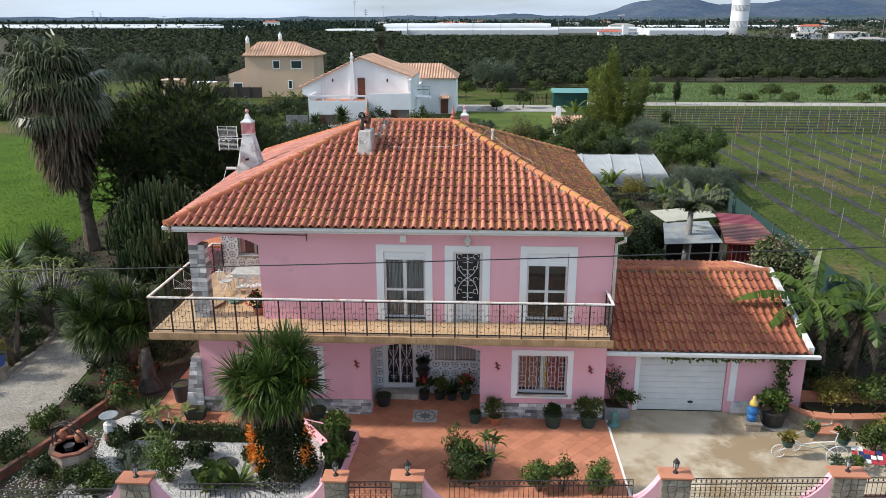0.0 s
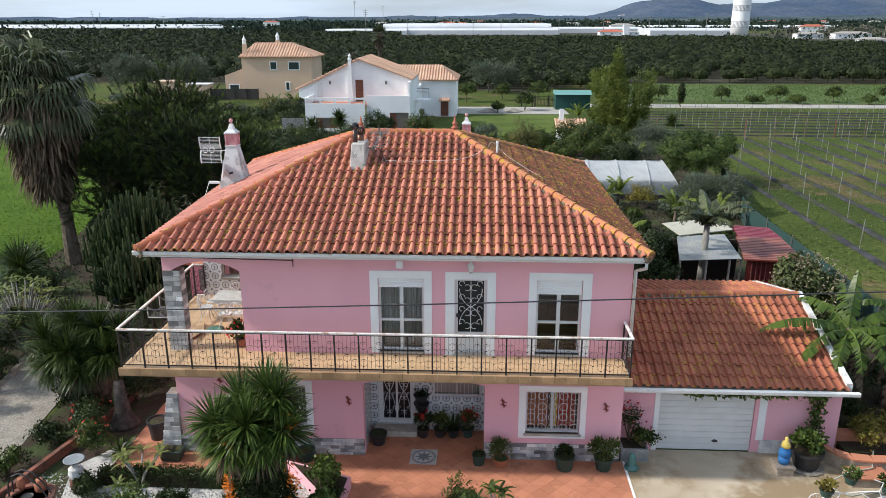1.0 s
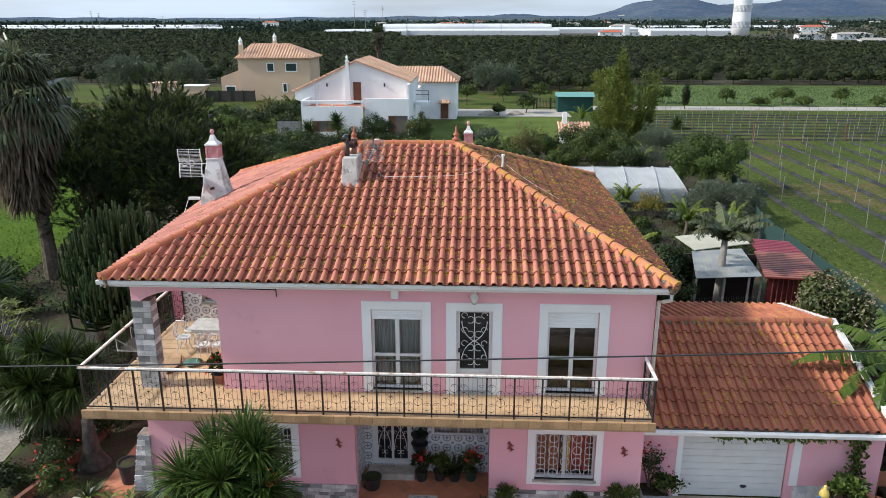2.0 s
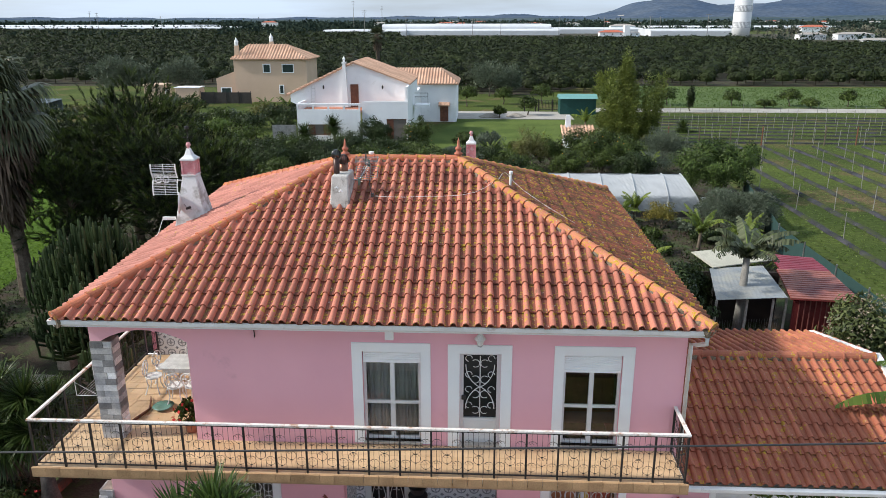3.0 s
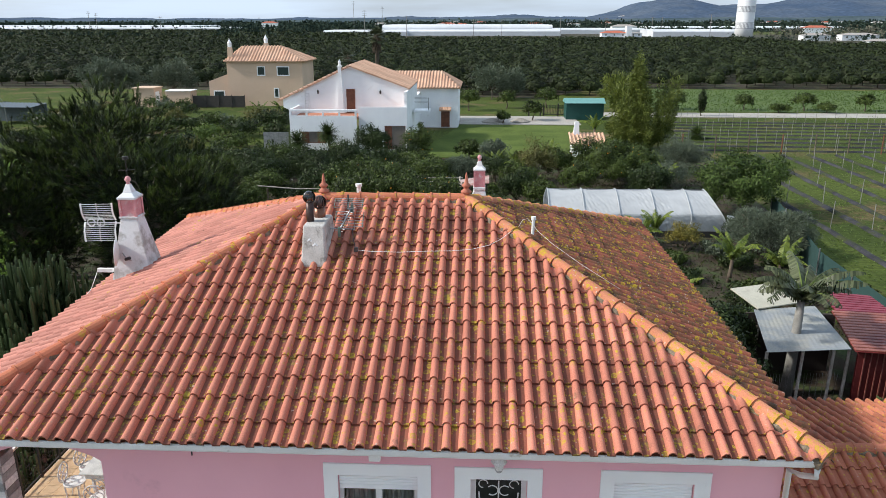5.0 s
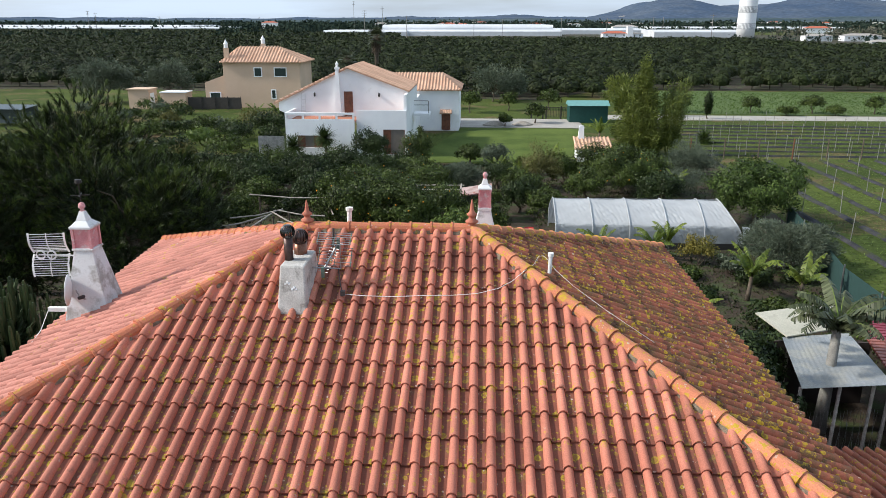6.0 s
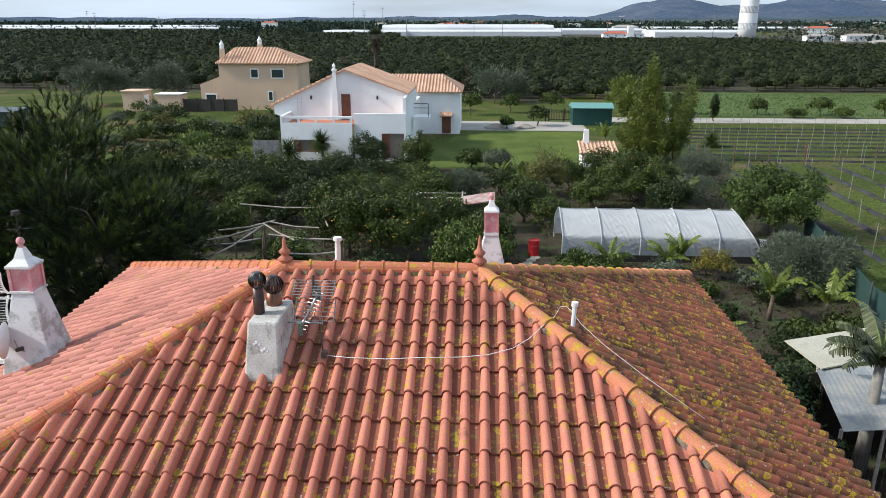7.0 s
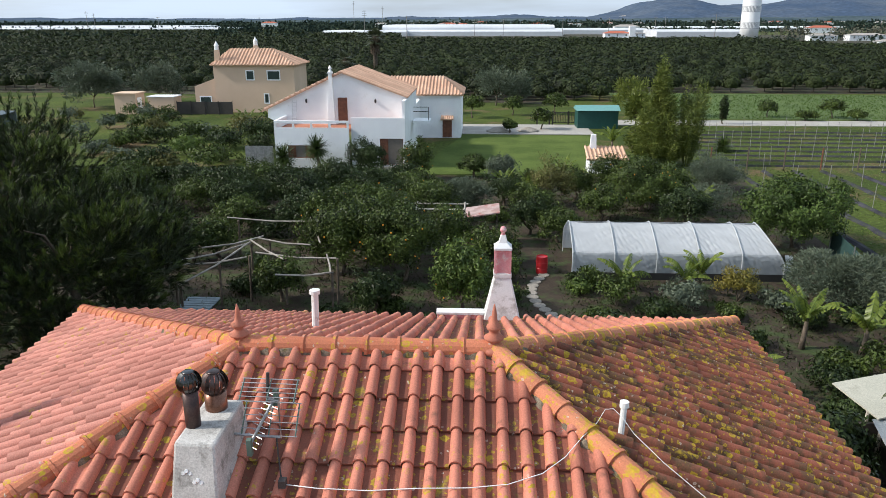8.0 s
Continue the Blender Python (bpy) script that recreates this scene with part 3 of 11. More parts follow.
def scrolls(s, x0, x1, z0, z1, y, wire=0.012):
    """Wrought scrolls in a tall panel: a middle bar, hearts, curls and diagonals."""
    xm, w, h = (x0 + x1) / 2, x1 - x0, z1 - z0
    s.tube([(xm, y, z0), (xm, y, z1)], wire, 4)
    r = w * 0.13
    for k in (0.12, 0.38, 0.62, 0.88):
        zc = z0 + h * k
        for sg in (-1, 1):
            s.ring((xm + sg * (r + wire), y, zc), r, wire * 0.8, "y", 12, 4, math.pi * (0.5 - 0.25 * sg), math.pi * (0.5 - 0.25 * sg) + sg * 4.6)
            s.ring((xm + sg * w * 0.36, y, zc + h * 0.08), r * 0.8, wire * 0.8, "y", 12, 4, 0, 4.7)
    for sg in (-1, 1):
        for za, zb in ((0.5, 0.86), (0.5, 0.14)):
            pts = []
            for i in range(9):
                u = i / 8
                pts.append((xm + sg * w * 0.46 * math.sin(u * math.pi / 2), y, z0 + h * (za + (zb - za) * u ** 1.4)))
            s.tube(pts, wire, 4)
    return s


def tall_window(x0, x1, z0, z1, sx0, sx1, sz1, shutter, dim):
    """A french window with a white plaster surround, a roller shutter partly down, two sashes with a rail, and a net curtain."""
    w = part("window", panel(sx0, sx1, z0 - 0.04, sz1, -0.035, 0.0, [(x0, x1, z0 - 0.05, z1)]), WHITE, house, "white plaster surround of a french window", bevel=0.006)
    part("frame", panel(x0, x1, z0, z1, 0.10, 0.17, [(x0 + 0.06, (x0 + x1) / 2 - 0.05, z0 + 0.07, z1 - 0.05), ((x0 + x1) / 2 + 0.05, x1 - 0.06, z0 + 0.07, z1 - 0.05)]), ALU, w, "white aluminium frame", bevel=0.004)
    xm = (x0 + x1) / 2
    rail = z0 + (z1 - z0) * 0.40
    for a, b in ((x0 + 0.06, xm - 0.05), (xm + 0.05, x1 - 0.06)):
        part("pane", Shape().box(a, 0.13, z0 + 0.07, b, 0.136, z1 - 0.05), GLASS, w)
        part("cross_rail", Shape().box(a, 0.11, rail, b, 0.16, rail + 0.07), ALU, w)
    edge_ = [(0.08, z1)]
    z = z1
    while z > shutter:
        edge_ += [(0.058, z - 0.004), (0.044, z - 0.012), (0.044, z - 0.040), (0.058, z - 0.048)]
        z -= 0.05
    edge_ += [(0.040, shutter), (0.040, shutter - 0.05), (0.08, shutter - 0.05)]
    slats = Shape().prism([(x0 + 0.01, b_, c_) for b_, c_ in edge_], (x1 - x0 - 0.02, 0, 0))
    part("roller_shutter", slats, WHITE, w)
    part("sill", Shape().box(x0 - 0.02, -0.06, z0 - 0.045, x1 + 0.02, 0.2, z0), PALE_WOOD, w, "grey stone sill")
    c = Shape()
    n = 60
    za, zb = z0 + 0.05, z1 - 0.1
    vs = []
    for i in range(n + 1):
        x = x0 + 0.05 + (x1 - x0 - 0.1) * i / n
        y = 0.34 + 0.035 * math.sin(i * 1.35) + 0.012 * math.sin(i * 3.1)
        vs += [(x, y, za), (x, y, zb)]
    c.add(vs, [(2 * i, 2 * i + 2, 2 * i + 3, 2 * i + 1) for i in range(n)])
    if dim:
        part("curtain", c, CURTAIN, w, "gathered grey net curtain")
    return w


tall_window(-1.80, -0.57, 3.30, 5.43, -2.02, -0.36, 5.63, 5.20, True)
w3 = tall_window(2.42, 3.62, 3.30, 5.43, 2.21, 3.86, 5.63, 5.06, False)
part("sideboard", Shape().box(2.3, 1.6, FLOOR2, 3.8, 2.0, 4.1), DARK_WOOD, w3)

# upper door
ud = part("door", panel(0.0, 1.34, FLOOR2 - 0.0, 5.62, -0.035, 0.0, [(0.25, 1.11, FLOOR2 - 0.05, 5.42)]), WHITE, house, "white plaster surround of an iron-grilled door", bevel=0.006)
part("frame", panel(0.25, 1.11, FLOOR2 + 0.04, 5.42, 0.10, 0.17, [(0.33, 1.03, 3.85, 5.34)]), ALU, ud)
part("pane", Shape().box(0.33, 0.15, 3.85, 1.03, 0.156, 5.34), plain("smoked_glass", (0.02, 0.022, 0.024), 0.12), ud, "dark smoked glass")
part("ironwork", scrolls(Shape(), 0.35, 1.01, 3.88, 5.32, 0.09, 0.011), ALU, ud, "white painted scroll ironwork")
part("latch", Shape().box(0.29, 0.06, 4.30, 0.38, 0.12, 4.40), POT_BLACK, ud, bevel=0.01)
part("kick_panel", Shape().box(0.33, 0.09, FLOOR2 + 0.1, 1.03, 0.125, 3.8), ALU, ud, bevel=0.01)
part("threshold", Shape().box(0.2, -0.08, FLOOR2 - 0.01, 1.16, 0.2, FLOOR2 + 0.05), PALE_WOOD, ud)

# front door in the porch, and the porch window
fd = part("door", panel(-2.10, -0.98, 0.2, 2.3, 1.50, 1.58, [(-1.95, -1.57, 0.35, 2.2), (-1.51, -1.13, 0.35, 2.2)]), ALU, house, "double door with white frame and iron grilles")
for a, b in ((-1.95, -1.57), (-1.51, -1.13)):
    part("pane", Shape().box(a, 1.54, 0.35, b, 1.546, 2.2), plain("dark_door_glass", (0.02, 0.02, 0.022), 0.15), fd)
    part("ironwork", scrolls(Shape(), a, b, 0.37, 2.18, 1.48, 0.009), ALU, fd)
pw = part("window", panel(-0.45, 1.0, 1.15, 2.4, 1.5, 1.56, [(-0.39, 0.24, 1.21, 2.34), (0.30, 0.94, 1.21, 2.34)]), ALU, house, "porch window with vertical white bars")
part("pane", Shape().box(-0.39, 1.52, 1.21, 0.24, 1.526, 2.34), GLASS, pw)
part("pane", Shape().box(0.30, 1.52, 1.21, 0.94, 1.526, 2.34), GLASS, pw)
for i in range(13):
    part("bar", Shape().tube([(-0.42 + 1.39 * i / 12, 1.44, 1.17), (-0.42 + 1.39 * i / 12, 1.44, 2.38)], 0.008, 5), ALU, pw)
part("curtain", Shape().box(-0.42, 1.62, 1.2, 0.97, 1.63, 2.36), CURTAIN, pw)


def barred_window(x0, x1, z0, z1, sx0, sx1, sz0, sz1, stained):
    """A ground-floor window with a white surround and a grille of rings and scrolls."""
    w = part("window", panel(sx0, sx1, sz0, sz1, -0.035, 0.0, [(x0, x1, z0, z1)]), WHITE, house, "white surround of a window with an iron ring grille", bevel=0.006)
    xm = (x0 + x1) / 2
    part("frame", panel(x0, x1, z0, z1, 0.12, 0.18, [(x0 + 0.05, xm - 0.03, z0 + 0.05, z1 - 0.05), (xm + 0.03, x1 - 0.05, z0 + 0.05, z1 - 0.05)]), ALU, w)
    for a, b in ((x0 + 0.05, xm - 0.03), (xm + 0.03, x1 - 0.05)):
        part("pane", Shape().box(a, 0.15, z0 + 0.05, b, 0.156, z1 - 0.05), GLASS, w)
    part("sill", Shape().box(x0 - 0.05, -0.09, z0 - 0.05, x1 + 0.05, 0.1, z0), PALE_WOOD, w)
    n = 13
    for i in range(n + 1):
        x = x0 + 0.03 + (x1 - x0 - 0.06) * i / n
        part("bar", Shape().tube([(x, 0.045, z0 + 0.02), (x, 0.045, z1 - 0.02)], 0.007, 4), ALU, w)
    for z in (z0 + 0.03, z1 - 0.03):
        part("cross_bar", Shape().box(x0 + 0.02, 0.035, z - 0.012, x1 - 0.02, 0.055, z + 0.012), ALU, w)
    r = Shape()
    for i in range(5):
        for j in range(4):
            r.ring((x0 + (x1 - x0) * (i + 0.5) / 5, 0.035, z0 + (z1 - z0) * (j + 0.5) / 4), 0.115, 0.009, "y", 12, 4)
    part("ring_grille", r, ALU, w)
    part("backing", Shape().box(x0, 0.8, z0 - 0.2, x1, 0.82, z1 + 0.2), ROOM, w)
    if stained:
        xs = x0 + (x1 - x0) * 0.5
        part("curtain", Shape().box(xs + 0.12, 0.4, z0, x1 - 0.1, 0.41, z1), plain("red_curtain", (0.45, 0.05, 0.03), 0.8), w, "red curtain")
        part("curtain", Shape().box(xs - 0.03, 0.38, z0, xs + 0.16, 0.39, z1), plain("yellow_curtain", (0.62, 0.42, 0.03), 0.8), w, "yellow curtain")
        part("curtain", Shape().box(x0 + 0.03, 0.4, z0, xs - 0.1, 0.41, z1), plain("orange_curtain", (0.40, 0.14, 0.05), 0.8), w, "orange curtain")
    return w


barred_window(2.24, 3.74, 0.87, 2.17, 2.04, 3.91, 0.72, 2.34, True)
barred_window(-5.22, -3.92, 0.87, 2.17, -5.42, -3.74, 0.72, 2.34, False)

# balcony slab, its floor tiles' edge trim
bal = [(-8.52, -1.2), (4.8, -1.2), (4.8, 0.0), (X0, 0.0), (X0, 4.3), (-8.52, 4.3)]
part("balcony_slab", slab(Shape(), bal, 3.0, FLOOR2 - 0.015), WHITE, house)
edge = part("balcony_edge", Shape().box(-8.55, -1.25, 3.02, 4.83, -1.2, 3.10), TILE_EDGE, house)
i = 0
x = -8.55
while x < 4.7:
    part("edge_tile", Shape().box(x + 0.004, -1.255, 3.06, min(x + 0.296, 4.83), -1.2, 3.235), TILE_EDGE, edge)
    x += 0.30

# gutter and downpipes
g = Shape()
prof = [(0.0, 0.075), (-0.10, 0.075), (-0.115, 0.06), (-0.105, -0.02), (-0.07, -0.05), (-0.02, -0.05), (0.0, -0.03)]
for xa, xb in ((-8.08, 5.10),):
    g.prism([(xa, -0.52 + a, 6.195 + b) for a, b in prof], (xb - xa, 0, 0))
part("gutter", g, PVC, house, "white gutter under the eaves")
dp = Shape()
dp.tube([(5.09, -0.57, 6.12), (5.09, -0.57, 5.98), (4.98, -0.35, 5.86), (4.95, -0.06, 5.75), (4.95, -0.06, 3.3)], 0.045, 8)
part("downpipe", dp, PVC, house, smooth=True)
part("eave_board", Shape().box(-8.05, -0.5, 6.08, 5.1, 0.0, 6.12), WHITE, house)
part("eave_board", Shape().box(X0 - 0.45, 0.0, 6.08, X0, YB, 6.12), WHITE, house)
part("eave_board", Shape().box(X1, 0.0, 6.08, X1 + 0.25, YB, 6.12), WHITE, house)
part("conduit", Shape().tube([(-7.6, -0.02, 5.93), (-4.05, -0.02, 5.88)], 0.014, 5).tube([(-4.05, -0.02, 5.93), (-4.05, -0.02, 5.70)], 0.012, 5), IRON, house)
part("alarm_box", Shape().box(-1.30, -0.10, 5.72, -1.12, 0.0, 5.92), WHITE, house, bevel=0.015)

# ---- roof ----
TW, TC = 0.2435, 0.447      # the width and the course that a roof tile covers
E = [Vector((-7.9565, -0.6, EAVE_Z)), Vector((5.17, -0.6, EAVE_Z)), Vector((5.06, 11.75, EAVE_Z)), Vector((-8.5, 11.75, EAVE_Z))]
RL, RR = Vector((-3.0, 5.58, 8.42)), Vector((0.05, 5.58, 8.42))


def tile_profile(w):
    pts = [(0.0575 - 0.064 * math.cos(a), 0.006 + 0.088 * math.sin(a)) for a in [math.pi * i / 7 for i in range(8)]]
    return [(u * w / 0.2435, h) for u, h in pts + [(0.150, 0.004), (0.2435, 0.006)]]


def tile_mesh_data(w, c):
    prof, length = tile_profile(w), c + 0.055
    rows = []
    for t, lift, wide, drop in ((0.0, 0.036, 1.08, 0.024), (0.0, 0.036, 1.08, 0.0), (0.0, 0.036, 1.08, 0.0), (length * 0.5, 0.018, 1.0, 0.0), (length, 0.000, 0.90, 0.0)):
        mid = 0.0575 * w / 0.2435
        rows.append([(mid + (u - mid) * wide if u < 0.13 * w / 0.2435 else u, t, h + lift - drop) for u, h in prof])
    n = len(prof)
    verts = [q for r in rows for q in r]
    faces = [(i, i + 1, n + i + 1, n + i) for i in range(n - 1)]
    for r in (2, 3):
        faces += [(r * n + i, r * n + i + 1, (r + 1) * n + i + 1, (r + 1) * n + i) for i in range(n - 1)]
    return verts, faces


def clip(poly, a, b, c):
    """The part of a polygon where a*u + b*t + c is at least 0."""
    out = []
    for p, q in zip(poly, poly[1:] + poly[:1]):
        dp_, dq = a * p[0] + b * p[1] + c, a * q[0] + b * q[1] + c
        if dp_ >= 0:
            out.append(p)
        if (dp_ >= 0) != (dq >= 0):
            f = dp_ / (dp_ - dq)
            out.append(tuple(p[i] + f * (q[i] - p[i]) for i in range(3)))
    return out


def tiled_slope(roof, A, B, C, D, material, singles=None, w=TW, c=TC, inset=0.03, name="tile", pan=None):
    """Covers the slope A, B (eave, left to right), C, D (ridge) with tiles; singles(x, y) picks those that are parts of their own."""
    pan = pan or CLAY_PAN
    u = (B - A).normalized()
    n = u.cross(D - A).normalized()
    v = n.cross(u)
    width, sD, tD, sC, tC = (B - A).length, (D - A).dot(u), (D - A).dot(v), (C - A).dot(u), (C - A).dot(v)
    top = max(tD, tC)
    verts, faces = tile_mesh_data(w, c)
    me = bpy.data.meshes.new(name)
    me.from_pydata(verts, [], faces)
    me.update()
    me.materials.append(material)
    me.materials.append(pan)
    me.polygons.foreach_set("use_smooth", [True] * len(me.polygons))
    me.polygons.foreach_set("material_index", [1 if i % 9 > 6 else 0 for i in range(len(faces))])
    me.set_sharp_from_angle(angle=0.75)
    frame_m = Matrix((u, v, n)).transposed().to_4x4()
    lines = []
    for (s0, t0), (s1, t1), sign in (((0, 0), (sD, tD), 1), ((width, 0), (sC, tC), -1)):
        ds, dt = s1 - s0, t1 - t0
        norm = math.hypot(ds, dt)
        a, b = sign * dt / norm, -sign * ds / norm
        lines.append((a, b, -(a * s0 + b * t0) - inset))
    rest, pans, count = Shape(), Shape(), 0
    rng = random.Random(int(width * 100))
    for j in range(int(top / c) + 1):
        t0 = j * c - 0.05
        for i in range(-1, int(width / w) + 1):
            s0 = i * w
            jig = (rng.uniform(-0.006, 0.006), rng.uniform(-0.010, 0.010), rng.uniform(-0.003, 0.004))
            corners = [(s0 - 0.01, t0), (s0 + w, t0), (s0 - 0.01, t0 + c + 0.055), (s0 + w, t0 + c + 0.055)]
            dist = [[a * q[0] + b * q[1] + k for q in corners] for a, b, k in lines]
            if any(max(d) <= 0 for d in dist) or t0 > top - 0.05:
                continue
            whole = all(min(d) >= 0 for d in dist) and t0 + c < top + 0.02
            at = A + u * (s0 + jig[0]) + v * (t0 + jig[1]) + n * (0.012 + jig[2])
            if whole and singles and count < 300 and singles(at.x, at.y):
                ob = new(name, me)
                ob.parent = roof
                ob.matrix_parent_inverse = Matrix()
                ob.matrix_basis = Matrix.Translation(at) @ frame_m @ pose(0, 0, 0, rng.uniform(-0.5, 0.5), rng.uniform(-0.8, 0.8), rng.uniform(-0.5, 0.5))
                count += 1
                continue
            local = [(q[0] + s0 + jig[0], q[1] + t0 + jig[1], q[2] + 0.012 + jig[2]) for q in verts]
            if whole:
                spot = [A + u * q[0] + v * q[1] + n * q[2] for q in local]
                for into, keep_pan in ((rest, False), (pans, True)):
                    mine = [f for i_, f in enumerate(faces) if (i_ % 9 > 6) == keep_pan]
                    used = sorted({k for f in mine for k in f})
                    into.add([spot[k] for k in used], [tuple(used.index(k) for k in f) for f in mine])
            else:
                pts, fcs = list(local), []
                index = {}
                out_v = []
                for f in faces:
                    poly = [pts[k] for k in f]
                    for a, b, k in lines:
                        poly = clip(poly, a, b, k) if len(poly) > 2 else []
                    poly = clip(poly, 0, -1, top + 0.01) if len(poly) > 2 else []
                    if len(poly) > 2:
                        ids = []
                        for q in poly:
                            key = (round(q[0], 5), round(q[1], 5), round(q[2], 5))
                            if key not in index:
                                index[key] = len(out_v)
                                out_v.append(A + u * q[0] + v * q[1] + n * q[2])
                            ids.append(index[key])
                        if len(set(ids)) > 2:
                            fcs.append(tuple(ids))
                if fcs:
                    rest.add(out_v, fcs)
    if rest.f:
        part("tile_field", rest, material, roof, smooth=True, kind="stuff")
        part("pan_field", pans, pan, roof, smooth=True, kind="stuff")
    return frame_m


def cap_run(roof, P, Q, material, length=0.40, r=0.118, lift=0.05, name="ridge_tile"):
    """Half-round cap tiles from P up to Q, each lapping the one below, with a collar at the lower end."""
    way = (Q - P).normalized()
    side_v = way.cross(Vector((0, 0, 1))).normalized()
    up = side_v.cross(way)
    m3 = Matrix((side_v, way, up)).transposed().to_4x4()
    s = Shape()
    n = 9
    rows = [(0.0, r * 1.22), (0.035, r * 1.22), (0.045, r * 1.08), (length + 0.04, r * 0.92)]
    vs, fs = [], []
    for t, q in rows:
        for i in range(n):
            a = math.radians(-12 + 204 * i / (n - 1))
            vs.append((q * math.cos(a), t, q * math.sin(a)))
    for k in range(len(rows) - 1):
        fs += [(k * n + i, (k + 1) * n + i, (k + 1) * n + i + 1, k * n + i + 1) for i in range(n - 1)]
    fs.append(tuple(range(n)))
    s.add(vs, fs)
    me = s.mesh(name)
    me.materials.append(material)
    total = (Q - P).length
    k = max(1, round(total / length))
    rng = random.Random(int(total * 997))
    for i in range(k):
        ob = new(name, me)
        ob.parent = roof
        ob.matrix_parent_inverse = Matrix()
        ob.matrix_basis = Matrix.Translation(P + way * (i * total / k) + up * lift) @ m3 @ pose(0, 0, 0, rng.uniform(0, 1.5), rng.uniform(-1.5, 1.5), rng.uniform(-1.2, 1.2))
    bed = Shape()
    steps = max(6, int(total / 0.09))
    line = [P.lerp(Q, i / steps) + up * (rng.uniform(-0.012, 0.012) - 0.045) + side_v * rng.uniform(-0.012, 0.012) for i in range(steps + 1)]
    bed.tube(line, [0.150 + rng.uniform(-0.028, 0.022) for _ in line], 8)
    part("mortar_bed", bed, MORTAR_DARK, roof)


deck = Shape()
lo = Vector((0, 0, -0.10))
deck.add([*E, RL, RR, *[q + lo for q in E]], [(0, 1, 5, 4), (1, 2, 5), (2, 3, 4, 5), (3, 0, 4), (0, 6, 7, 1), (1, 7, 8, 2), (2, 8, 9, 3), (3, 9, 6, 0), (6, 9, 8, 7)])
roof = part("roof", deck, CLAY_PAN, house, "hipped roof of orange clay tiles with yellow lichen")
for name, at, z0, z1 in (("finial", RL, 8.48, 9.0), ("finial", RR, 8.48, 9.05)):
    h = z1 - z0
    f = Shape().lathe(at.x, at.y, [(0.16, z0 - 0.03), (0.15, z0 + 0.03), (0.075, z0 + h * 0.12), (0.07, z0 + h * 0.18), (0.115, z0 + h * 0.24), (0.12, z0 + h * 0.28), (0.06, z0 + h * 0.36), (0.055, z0 + h * 0.42), (0.088, z0 + h * 0.47), (0.092, z0 + h * 0.52), (0.045, z0 + h * 0.60), (0.034, z0 + h * 0.70), (0.026, z0 + h * 0.85), (0.006, z1)], 14)
    part(name, f, CLAY_CLEAN, roof, "turned terracotta finial", smooth=True)

# ---- chimneys ----
CHIM_PINK = surface("faded_pink_paint", (0.55, 0.22, 0.24), (0.66, 0.33, 0.34), rough=0.9, scale=4, grain=60, stain=(0.62, 0.52, 0.50), stain_at=0.6, stain_scale=7)


def algarve_chimney(x, y, z0, z1, wide, deep, at_top, z_pink0, z_pink1, z_cap, label):
    """A tapered white shaft, a pink lantern block with corner posts, a pyramid cap and a ball."""
    c = part("chimney", Shape().frustum(x - wide / 2, y - deep / 2, x + wide / 2, y + deep / 2, z0, x - at_top, y - at_top, x + at_top, y + at_top, z1), WHITEWASH, house, label, bevel=0.015)
    b = at_top * 1.0
    part("collar", Shape().box(x - b * 1.12, y - b * 1.12, z1, x + b * 1.12, y + b * 1.12, z_pink0), WHITEWASH, c, bevel=0.008)
    part("lantern", Shape().box(x - b * 0.86, y - b * 0.86, z_pink0, x + b * 0.86, y + b * 0.86, z_pink1), CHIM_PINK, c, "faded pink lantern block")
    for sx in (-1, 1):
        for sy in (-1, 1):
            part("corner_post", Shape().box(x + sx * b * 0.90 - 0.025, y + sy * b * 0.90 - 0.025, z_pink0, x + sx * b * 0.90 + 0.025, y + sy * b * 0.90 + 0.025, z_pink1), CHIM_PINK, c)
    e = b * 1.12
    part("cap", Shape().box(x - e, y - e, z_pink1, x + e, y + e, z_pink1 + 0.05).frustum(x - e * 0.94, y - e * 0.94, x + e * 0.94, y + e * 0.94, z_pink1 + 0.05, x - e * 0.5, y - e * 0.5, x + e * 0.5, y + e * 0.5, z_pink1 + 0.05 + (z_cap - z_pink1 - 0.05) * 0.34).frustum(x - e * 0.5, y - e * 0.5, x + e * 0.5, y + e * 0.5, z_pink1 + 0.05 + (z_cap - z_pink1 - 0.05) * 0.34, x - 0.045, y - 0.045, x + 0.045, y + 0.045, z_cap), WHITEWASH, c, bevel=0.008)
    h = 0.12
    part("ball", Shape().lathe(x, y, [(0.03, z_cap - 0.02), (0.05, z_cap), (0.03, z_cap + 0.03), (0.062, z_cap + 0.07), (0.065, z_cap + 0.10), (0.045, z_cap + 0.15), (0.01, z_cap + 0.17)], 12), CHIM_PINK, c, smooth=True)
    return c


ch_left = algarve_chimney(-7.35, 5.74, 6.3, 7.96, 1.02, 0.84, 0.185, 8.00, 8.38, 8.70, "tapered whitewashed chimney with a pink lantern and pyramid cap")
vane = Shape()
vane.tube([(-7.35, 5.74, 8.84), (-7.35, 5.74, 9.30)], 0.012, 5)
for a in (0, 90):
    c_, s_ = math.cos(radians(a + 20)), math.sin(radians(a + 20))
    vane.tube([(-7.35 - 0.17 * c_, 5.74 - 0.17 * s_, 9.0), (-7.35 + 0.17 * c_, 5.74 + 0.17 * s_, 9.0)], 0.009, 4)
vane.lathe(-7.35, 5.74, [(0.02, 9.22), (0.07, 9.24), (0.06, 9.30), (0.01, 9.31)], 8)
part("weather_vane", vane, IRON, ch_left, "small black weather vane")
